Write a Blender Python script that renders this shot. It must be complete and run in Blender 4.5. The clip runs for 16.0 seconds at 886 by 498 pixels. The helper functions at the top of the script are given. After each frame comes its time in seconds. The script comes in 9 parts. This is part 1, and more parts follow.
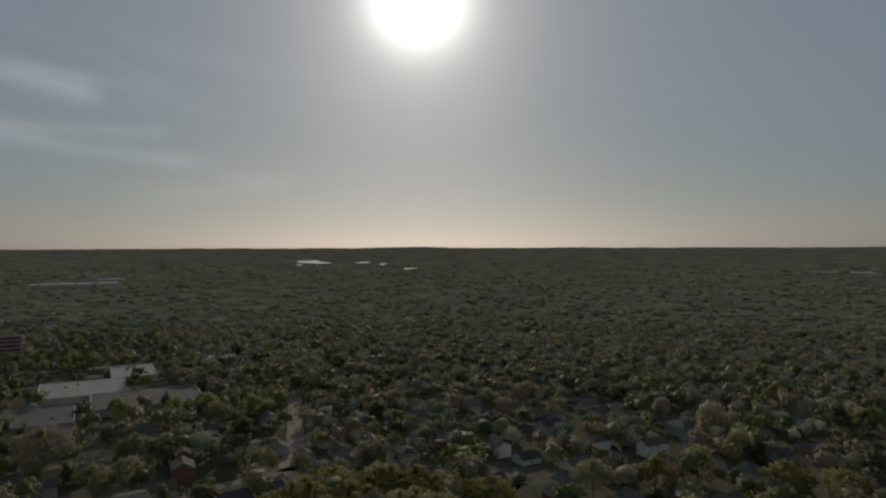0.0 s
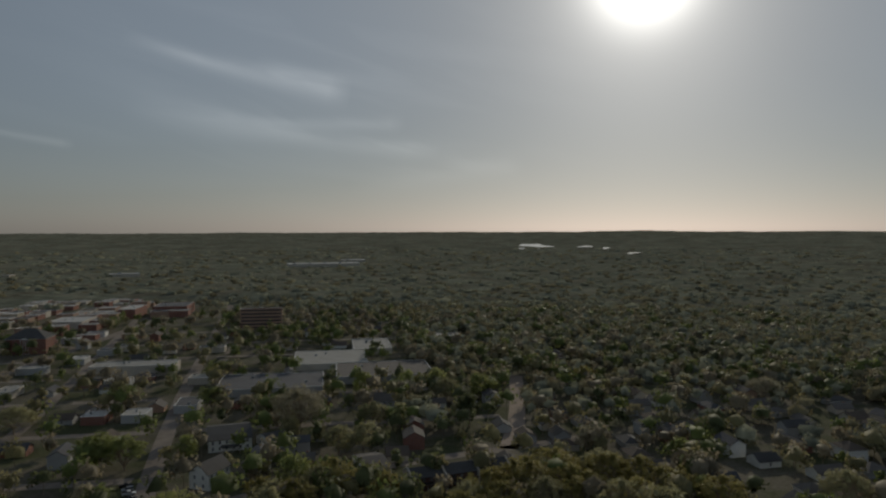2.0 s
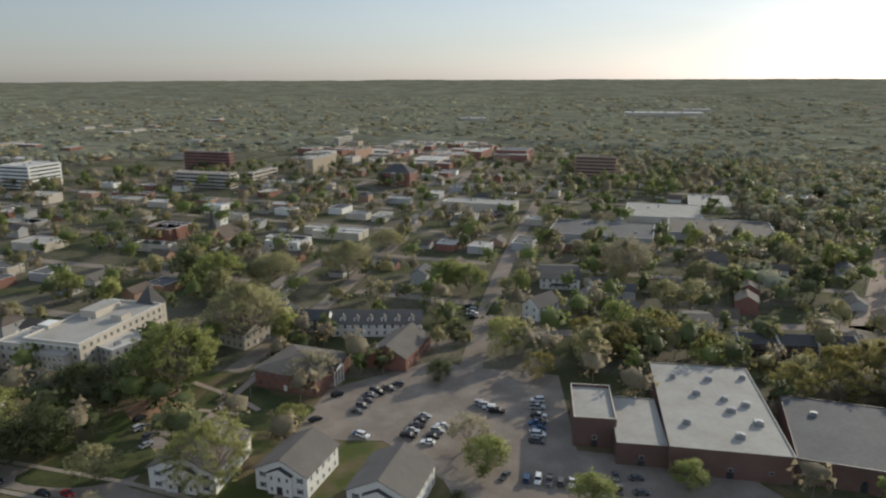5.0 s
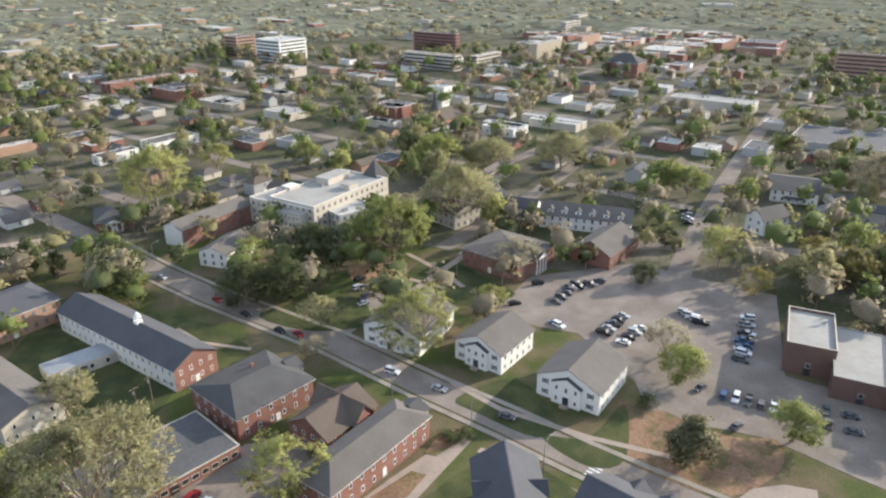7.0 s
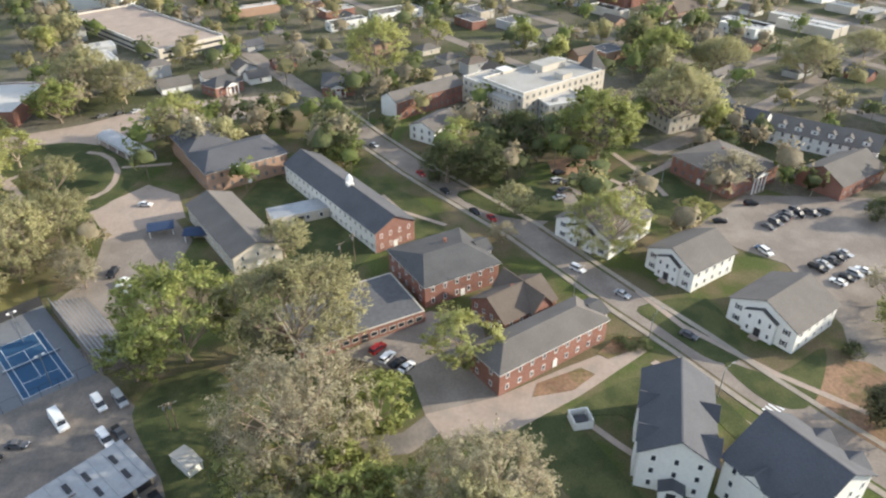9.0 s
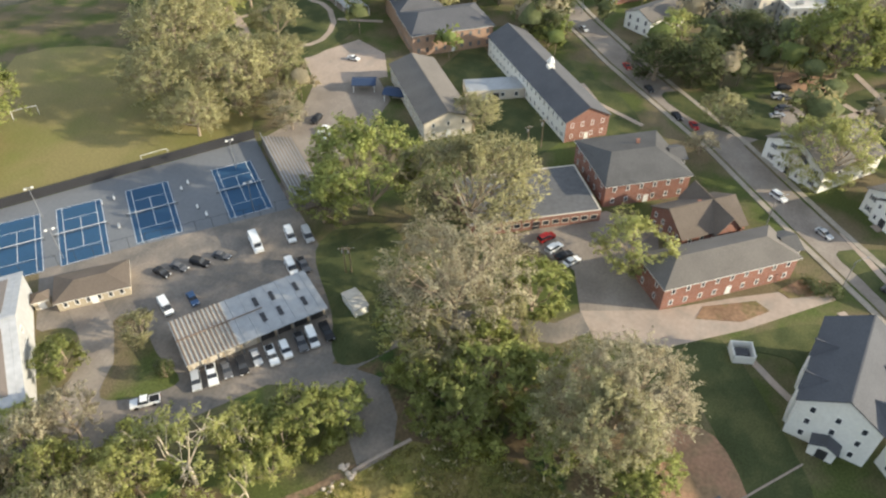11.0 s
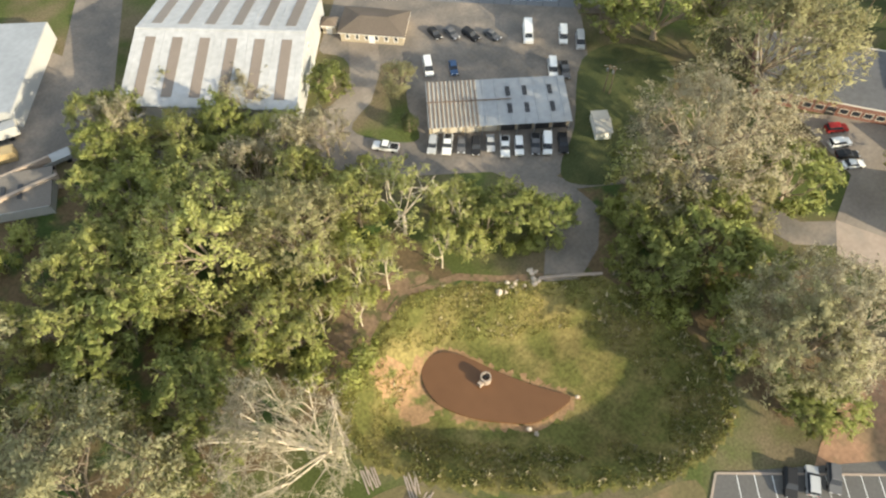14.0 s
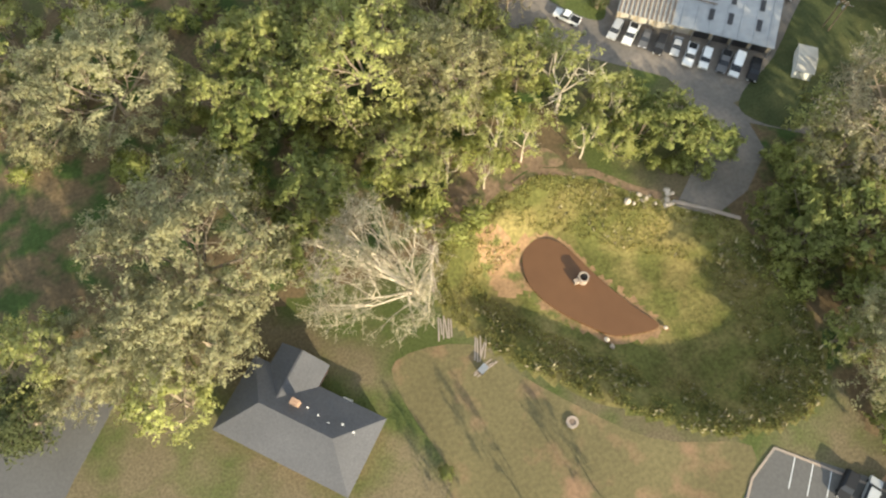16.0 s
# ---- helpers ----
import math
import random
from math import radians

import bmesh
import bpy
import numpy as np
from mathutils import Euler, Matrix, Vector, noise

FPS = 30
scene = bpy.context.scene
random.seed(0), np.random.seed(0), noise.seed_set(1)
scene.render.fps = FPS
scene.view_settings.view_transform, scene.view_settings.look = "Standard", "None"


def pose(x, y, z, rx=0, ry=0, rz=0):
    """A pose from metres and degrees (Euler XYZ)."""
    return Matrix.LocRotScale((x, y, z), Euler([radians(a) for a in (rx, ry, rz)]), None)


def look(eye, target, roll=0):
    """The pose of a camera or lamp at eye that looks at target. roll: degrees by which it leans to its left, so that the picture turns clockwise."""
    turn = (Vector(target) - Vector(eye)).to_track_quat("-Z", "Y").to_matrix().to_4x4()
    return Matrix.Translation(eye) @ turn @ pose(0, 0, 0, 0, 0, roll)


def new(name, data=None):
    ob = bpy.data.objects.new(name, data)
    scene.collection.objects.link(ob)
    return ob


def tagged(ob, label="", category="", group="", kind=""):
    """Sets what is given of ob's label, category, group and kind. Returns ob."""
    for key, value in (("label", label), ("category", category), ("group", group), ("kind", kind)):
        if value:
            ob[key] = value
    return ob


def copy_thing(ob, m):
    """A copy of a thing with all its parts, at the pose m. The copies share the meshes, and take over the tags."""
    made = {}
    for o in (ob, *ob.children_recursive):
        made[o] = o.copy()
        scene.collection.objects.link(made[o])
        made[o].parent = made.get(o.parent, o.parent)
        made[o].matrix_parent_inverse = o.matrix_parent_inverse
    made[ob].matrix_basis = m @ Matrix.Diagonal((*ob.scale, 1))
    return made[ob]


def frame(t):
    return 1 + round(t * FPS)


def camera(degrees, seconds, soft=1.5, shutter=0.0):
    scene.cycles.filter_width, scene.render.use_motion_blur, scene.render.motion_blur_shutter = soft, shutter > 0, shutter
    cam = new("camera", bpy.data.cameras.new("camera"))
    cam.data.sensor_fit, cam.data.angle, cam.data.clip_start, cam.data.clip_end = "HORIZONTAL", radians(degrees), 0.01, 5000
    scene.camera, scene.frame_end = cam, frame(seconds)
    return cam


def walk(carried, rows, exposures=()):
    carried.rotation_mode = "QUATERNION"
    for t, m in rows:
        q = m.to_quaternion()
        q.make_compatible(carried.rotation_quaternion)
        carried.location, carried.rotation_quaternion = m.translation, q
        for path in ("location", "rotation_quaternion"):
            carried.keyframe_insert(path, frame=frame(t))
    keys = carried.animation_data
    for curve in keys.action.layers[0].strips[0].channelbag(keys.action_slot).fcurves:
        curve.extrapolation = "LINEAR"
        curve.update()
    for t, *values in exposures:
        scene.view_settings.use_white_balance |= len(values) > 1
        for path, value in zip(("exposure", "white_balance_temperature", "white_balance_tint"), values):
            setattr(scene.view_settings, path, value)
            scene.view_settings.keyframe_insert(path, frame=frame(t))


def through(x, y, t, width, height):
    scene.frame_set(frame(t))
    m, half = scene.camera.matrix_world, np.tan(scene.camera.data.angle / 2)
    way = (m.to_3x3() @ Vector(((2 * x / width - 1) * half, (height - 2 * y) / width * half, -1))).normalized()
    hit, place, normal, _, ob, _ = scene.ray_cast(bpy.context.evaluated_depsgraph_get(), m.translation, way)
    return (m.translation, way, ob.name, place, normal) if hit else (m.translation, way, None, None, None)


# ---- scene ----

# The camera hovers 112 m over the town and turns where it is.
cam = camera(65.22, 16.0, soft=2.3)
PATH = [
    (0, (0, 0, 112), (-14.922, 98.878, 111.260), -0.14),
    (0.5, (0, 0, 112), (-22.691, 97.389, 111.311), -0.31),
    (1, (0, 0, 112), (-30.370, 95.274, 111.295), -0.34),
    (1.5, (0, 0, 112), (-37.790, 92.579, 111.029), -0.23),
    (2, (0, 0, 112), (-45.016, 89.244, 108.977), -0.20),
    (2.5, (0, 0, 112), (-51.940, 85.242, 105.997), -0.21),
    (3, (0, 0, 112), (-58.369, 80.625, 102.374), -0.24),
    (3.5, (0, 0, 112), (-64.319, 75.401, 98.671), -0.20),
    (4, (0, 0, 112), (-69.674, 69.668, 94.914), -0.21),
    (4.2, (0, 0, 112), (-71.624, 67.294, 93.518), -0.24),
    (6.3, (0, 0, 112), (-85.780, 38.550, 78.004), -0.17),
    (6.5, (0, 0, 112), (-86.451, 35.639, 76.559), -0.16),
    (7, (0, 0, 112), (-87.607, 28.244, 72.918), -0.14),
    (7.5, (0, 0, 112), (-88.021, 20.924, 69.403), -0.09),
    (8, (0, 0, 112), (-87.659, 13.599, 65.838), -0.08),
    (8.5, (0, 0, 112), (-86.621, 6.471, 62.452), -0.08),
    (9, (0, 0, 112), (-84.844, -0.301, 59.071), 0.01),
    (9.5, (0, 0, 112), (-82.256, -6.961, 55.560), 0.11),
    (9.7, (0, 0, 112), (-81.010, -9.429, 54.133), 0.14),
    (11.8, (0, 0, 112), (-63.546, -30.533, 41.080), -0.07),
    (12, (0, 0, 112), (-61.397, -32.030, 39.858), -0.08),
    (12.5, (0, 0, 112), (-55.976, -35.068, 36.921), -0.13),
    (13, (0, 0, 112), (-50.206, -37.352, 33.999), -0.29),
    (13.5, (0, 0, 112), (-43.839, -38.975, 31.012), -0.57),
    (14, (0, 0, 112), (-37.378, -39.990, 28.312), -0.91),
    (14.5, (0, 0, 112), (-31.151, -40.403, 25.993), -1.09),
    (15, (0, 0, 112), (-24.943, -39.796, 23.716), -1.18),
    (15.5, (0, 0, 112), (-19.178, -38.236, 21.611), -1.25),
    (16, (0, 0, 112), (-13.789, -35.836, 19.666), -1.44),
]
EXPOSURES = [(0, -1.62, 6200, 8), (1.5, -1.62, 6200, 8), (2.5, -1.33, 6200, 8), (3.5, -1.02, 6200, 8), (4.2, -0.62, 6200, 8), (6.3, 0.98, 5950, 13), (7.5, 1.12, 6000, 12), (9, 1.22, 6080, 11), (12, 1.24, 6700, 7), (16, 1.47, 6900, 6)]
walk(cam, [(t, look(eye, target, roll)) for t, eye, target, roll in PATH], EXPOSURES)

# ---- world, sun ----
SUN_AZ, SUN_EL = radians(10.6), radians(19.5)      # the sun stands left of +y
SUN_DIR = Vector((-math.sin(SUN_AZ) * math.cos(SUN_EL), math.cos(SUN_AZ) * math.cos(SUN_EL), math.sin(SUN_EL)))


def make_world():
    w = bpy.data.worlds.new("world")
    w.use_nodes = True
    scene.world = w
    nt = w.node_tree
    nt.nodes.clear()
    N, L = nt.nodes.new, nt.links.new

    def math_node(op, a, b=None, clamp=False):
        n = N("ShaderNodeMath")
        n.operation, n.use_clamp = op, clamp
        for i, v in enumerate((a, b)):
            if v is None:
                continue
            if isinstance(v, (int, float)):
                n.inputs[i].default_value = v
            else:
                L(v, n.inputs[i])
        return n.outputs[0]

    sky = N("ShaderNodeTexSky")
    sky.sky_type, sky.sun_disc = "NISHITA", False
    sky.sun_elevation, sky.sun_rotation = SUN_EL, -SUN_AZ
    sky.altitude, sky.air_density, sky.dust_density, sky.ozone_density = 200, 1.0, 0.45, 1.0
    tc = N("ShaderNodeTexCoord")
    dot = N("ShaderNodeVectorMath")
    dot.operation = "DOT_PRODUCT"
    L(tc.outputs["Generated"], dot.inputs[0])
    dot.inputs[1].default_value = SUN_DIR
    d = math_node("MAXIMUM", dot.outputs["Value"], 0.0)
    core = math_node("MULTIPLY", math_node("POWER", d, 620.0), 5.2)
    ring = math_node("MULTIPLY", math_node("POWER", d, 120.0), 0.75)
    wide = math_node("MULTIPLY", math_node("POWER", d, 12.0), 0.035)
    glow = math_node("ADD", math_node("ADD", core, ring), wide)
    sep = N("ShaderNodeSeparateXYZ")
    L(tc.outputs["Generated"], sep.inputs[0])
    # a bank of thin cirrus streaks beside the sun, fainter elsewhere
    az = math_node("ARCTAN2", math_node("MULTIPLY", sep.outputs["X"], -1.0), sep.outputs["Y"])
    el = math_node("ARCSINE", sep.outputs["Z"])
    along = math_node("ADD", math_node("MULTIPLY", az, math.cos(0.22)), math_node("MULTIPLY", el, math.sin(0.22)))
    across = math_node("SUBTRACT", math_node("MULTIPLY", el, math.cos(0.22)), math_node("MULTIPLY", az, math.sin(0.22)))
    com = N("ShaderNodeCombineXYZ")
    L(math_node("MULTIPLY", along, 3.6), com.inputs[0])
    L(math_node("MULTIPLY", across, 21.0), com.inputs[1])
    no = N("ShaderNodeTexNoise")
    no.inputs["Scale"].default_value, no.inputs["Detail"].default_value = 1.0, 6.0
    no.inputs["Roughness"].default_value, no.inputs["Distortion"].default_value = 0.5, 0.5
    L(com.outputs[0], no.inputs["Vector"])
    ramp = N("ShaderNodeMapRange")
    ramp.inputs["From Min"].default_value, ramp.inputs["From Max"].default_value = 0.47, 0.68
    L(no.outputs["Fac"], ramp.inputs["Value"])
    d1 = math_node("DIVIDE", math_node("SUBTRACT", az, 0.62), 0.3)
    d2 = math_node("DIVIDE", math_node("SUBTRACT", el, 0.2), 0.11)
    bank = math_node("EXPONENT", math_node("MULTIPLY", math_node("ADD", math_node("MULTIPLY", d1, d1), math_node("MULTIPLY", d2, d2)), -1.0))
    bank = math_node("ADD", bank, 0.06)
    cloud = math_node("MULTIPLY", math_node("MULTIPLY", ramp.outputs[0], bank), 0.07)
    # single wisps: start and end by azimuth and height, width at both ends, brightness
    for a0, e0, a1, e1, w0, w1, k in ((0.9, 0.245, 0.612, 0.19, 0.008, 0.015, 0.2), (0.9, 0.158, 0.49, 0.108, 0.018, 0.011, 0.1), (0.74, 0.146, 0.53, 0.15, 0.006, 0.01, 0.1), (1.1, 0.13, 0.96, 0.107, 0.003, 0.005, 0.08), (0.6, 0.062, 0.36, 0.088, 0.02, 0.014, 0.05)):
        n2 = (a1 - a0) ** 2 + (e1 - e0) ** 2
        ra, re = math_node("SUBTRACT", az, a0), math_node("SUBTRACT", el, e0)
        t = math_node("ADD", math_node("MULTIPLY", ra, (a1 - a0) / n2), math_node("MULTIPLY", re, (e1 - e0) / n2))
        q = math_node("ADD", math_node("MULTIPLY", ra, -(e1 - e0) / n2 ** 0.5), math_node("MULTIPLY", re, (a1 - a0) / n2 ** 0.5))
        q = math_node("ADD", q, math_node("MULTIPLY", math_node("SUBTRACT", no.outputs["Fac"], 0.5), 0.024))
        q = math_node("DIVIDE", q, math_node("ADD", math_node("MULTIPLY", t, w1 - w0), w0))
        body = math_node("EXPONENT", math_node("MULTIPLY", math_node("MULTIPLY", q, q), -1.0))
        ends = math_node("MULTIPLY", math_node("MULTIPLY", t, 3.0, True), math_node("MULTIPLY", math_node("SUBTRACT", 1.05, t), 9.0, True))
        wisp = math_node("MULTIPLY", math_node("MULTIPLY", body, ends, True), math_node("MULTIPLY", no.outputs["Fac"], 2.4 * k))
        cloud = math_node("ADD", cloud, wisp)
    haze = math_node("MULTIPLY", math_node("POWER", math_node("SUBTRACT", 1.0, math_node("ABSOLUTE", sep.outputs["Z"]), True), 9.0), 0.02)

    out = N("ShaderNodeOutputWorld")
    b1 = N("ShaderNodeBackground")
    soft = N("ShaderNodeHueSaturation")
    soft.inputs["Saturation"].default_value = 0.55
    L(sky.outputs[0], soft.inputs["Color"])
    # the band near the horizon is dulled by dust
    veil = N("ShaderNodeMapRange")
    for i, q in enumerate((0.0, 0.55, 0.0, 1.0)):
        veil.inputs[1 + i].default_value = q
    L(sep.outputs["Z"], veil.inputs[0])
    dust = N("ShaderNodeMix")
    dust.data_type = "RGBA"
    L(veil.outputs[0], dust.inputs[0])
    dust.inputs[6].default_value, dust.inputs[7].default_value = (0.44, 0.445, 0.48, 1), (1.25, 1.24, 1.18, 1)
    dull = N("ShaderNodeMix")
    dull.data_type, dull.blend_type = "RGBA", "MULTIPLY"
    dull.inputs[0].default_value = 1.0
    L(soft.outputs[0], dull.inputs[6]), L(dust.outputs[2], dull.inputs[7])
    L(dull.outputs[2], b1.inputs[0])
    # thin high haze takes the edge off the glare round the sun
    L(math_node("MULTIPLY", math_node("SUBTRACT", 1.0, math_node("MULTIPLY", math_node("POWER", d, 9.0), 0.3)), SKY_STRENGTH), b1.inputs[1])
    b2 = N("ShaderNodeBackground")
    b2.inputs[0].default_value = (1.0, 0.93, 0.84, 1)
    L(glow, b2.inputs[1])
    b3 = N("ShaderNodeBackground")
    b3.inputs[0].default_value = (1.0, 0.97, 0.92, 1)
    L(math_node("ADD", cloud, haze), b3.inputs[1])
    a1, a2 = N("ShaderNodeAddShader"), N("ShaderNodeAddShader")
    L(b1.outputs[0], a1.inputs[0]), L(b2.outputs[0], a1.inputs[1])
    L(a1.outputs[0], a2.inputs[0]), L(b3.outputs[0], a2.inputs[1])
    L(a2.outputs[0], out.inputs[0])


SKY_STRENGTH = 0.145
make_world()
sun_data = bpy.data.lights.new("sun", "SUN")
sun_data.energy, sun_data.angle, sun_data.color = 3.3, radians(0.8), (1.0, 0.87, 0.66)
sun = new("sun", sun_data)
sun.matrix_world = look(SUN_DIR * 400, (0, 0, 0))

# ---- materials ----
def material(name, base, rough=0.85, vary=0.25, fine=3.0, coarse=0.12, bump=0.0, metal=0.0, second=None, blend=(0.45, 0.6), per_object=0.0, island=0.0, translucent=0.0, spec=0.3, brick=None, stripe=None):
    """A surface with grain at two real-world scales; second is a colour that comes through in patches."""
    m = bpy.data.materials.new(name)
    m.use_nodes = True
    nt = m.node_tree
    N, L = nt.nodes.new, nt.links.new
    bsdf = nt.nodes["Principled BSDF"]
    bsdf.inputs["Roughness"].default_value = rough
    bsdf.inputs["Metallic"].default_value = metal
    bsdf.inputs["Specular IOR Level"].default_value = spec
    geo = N("ShaderNodeNewGeometry")

    def noise_at(scale, detail=4.0):
        n = N("ShaderNodeTexNoise")
        n.inputs["Scale"].default_value, n.inputs["Detail"].default_value = scale, detail
        L(geo.outputs["Position"], n.inputs["Vector"])
        return n.outputs["Fac"]

    def mix(kind, fac, a, b):
        n = N("ShaderNodeMix")
        n.data_type, n.blend_type = "RGBA", kind
        for i, v in ((0, fac), (6, a), (7, b)):
            if isinstance(v, (int, float)):
                n.inputs[i].default_value = v
            elif isinstance(v, tuple):
                n.inputs[i].default_value = (*v, 1)
            else:
                L(v, n.inputs[i])
        return n.outputs[2]

    def ranged(v, lo, hi, a, b):
        n = N("ShaderNodeMapRange")
        for i, q in enumerate((lo, hi, a, b)):
            n.inputs[1 + i].default_value = q
        L(v, n.inputs[0])
        return n.outputs[0]

    colour = base
    if brick:
        bt = N("ShaderNodeTexBrick")
        sep = N("ShaderNodeSeparateXYZ")
        com = N("ShaderNodeCombineXYZ")
        add = N("ShaderNodeMath")
        L(geo.outputs["Position"], sep.inputs[0])
        L(sep.outputs[0], add.inputs[0]), L(sep.outputs[1], add.inputs[1])
        L(add.outputs[0], com.inputs[0]), L(sep.outputs[2], com.inputs[1])
        L(com.outputs[0], bt.inputs["Vector"])
        bt.inputs["Scale"].default_value = 1.0
        bt.inputs["Brick Width"].default_value, bt.inputs["Row Height"].default_value = brick
        bt.inputs["Mortar Size"].default_value = 0.01
        bt.inputs["Color1"].default_value = (*base, 1)
        bt.inputs["Color2"].default_value = (*[c * 0.7 for c in base], 1)
        bt.inputs["Mortar"].default_value = (*[0.5 * c + 0.12 for c in base], 1)
        colour = bt.outputs["Color"]
    if second:
        colour = mix("MIX", ranged(noise_at(coarse * 1.7, 6.0), blend[0], blend[1], 0.0, 1.0), colour, second)
    f = ranged(noise_at(fine, 6.0), 0.25, 0.75, 1 - vary, 1 + vary)
    c = ranged(noise_at(coarse, 3.0), 0.3, 0.7, 1 - vary * 0.7, 1 + vary * 0.7)
    mul = N("ShaderNodeMath")
    mul.operation = "MULTIPLY"
    L(f, mul.inputs[0]), L(c, mul.inputs[1])
    value = mul.outputs[0]
    if per_object:
        oi = N("ShaderNodeObjectInfo")
        m2 = N("ShaderNodeMath")
        m2.operation = "MULTIPLY"
        L(value, m2.inputs[0]), L(ranged(oi.outputs["Random"], 0, 1, 1 - per_object, 1 + per_object), m2.inputs[1])
        value = m2.outputs[0]
    if island:
        m2 = N("ShaderNodeMath")
        m2.operation = "MULTIPLY"
        L(value, m2.inputs[0]), L(ranged(geo.outputs["Random Per Island"], 0, 1, 1 - island, 1 + island), m2.inputs[1])
        value = m2.outputs[0]
    hsv = N("ShaderNodeHueSaturation")
    if isinstance(colour, tuple):
        hsv.inputs["Color"].default_value = (*colour, 1)
    else:
        L(colour, hsv.inputs["Color"])
    L(value, hsv.inputs["Value"])
    final = hsv.outputs[0]
    if stripe:
        wv = N("ShaderNodeTexWave")
        wv.wave_type, wv.bands_direction = "BANDS", "DIAGONAL"
        wv.inputs["Scale"].default_value, wv.inputs["Distortion"].default_value = stripe, 1.5
        L(geo.outputs["Position"], wv.inputs["Vector"])
        final = mix("MULTIPLY", 0.25, final, wv.outputs["Color"])
    L(final, bsdf.inputs["Base Color"])
    if bump:
        b = N("ShaderNodeBump")
        b.inputs["Strength"].default_value, b.inputs["Distance"].default_value = min(1.0, bump), 0.15
        L(noise_at(fine, 5.0), b.inputs["Height"])
        L(b.outputs[0], bsdf.inputs["Normal"])
    if translucent:
        tr = N("ShaderNodeBsdfTranslucent")
        L(final, tr.inputs[0])
        ms = N("ShaderNodeMixShader")
        ms.inputs[0].default_value = translucent
        L(bsdf.outputs[0], ms.inputs[1]), L(tr.outputs[0], ms.inputs[2])
        L(ms.outputs[0], nt.nodes["Material Output"].inputs[0])
    return m


def leaf(name, c, through=0.48):
    dull = name.startswith("far")
    return material(name, c, 1.0 if dull else 0.6, 0.2, 1.2, 0.15, per_object=0.15, island=0.2, translucent=through, spec=0.0 if dull else 0.2)


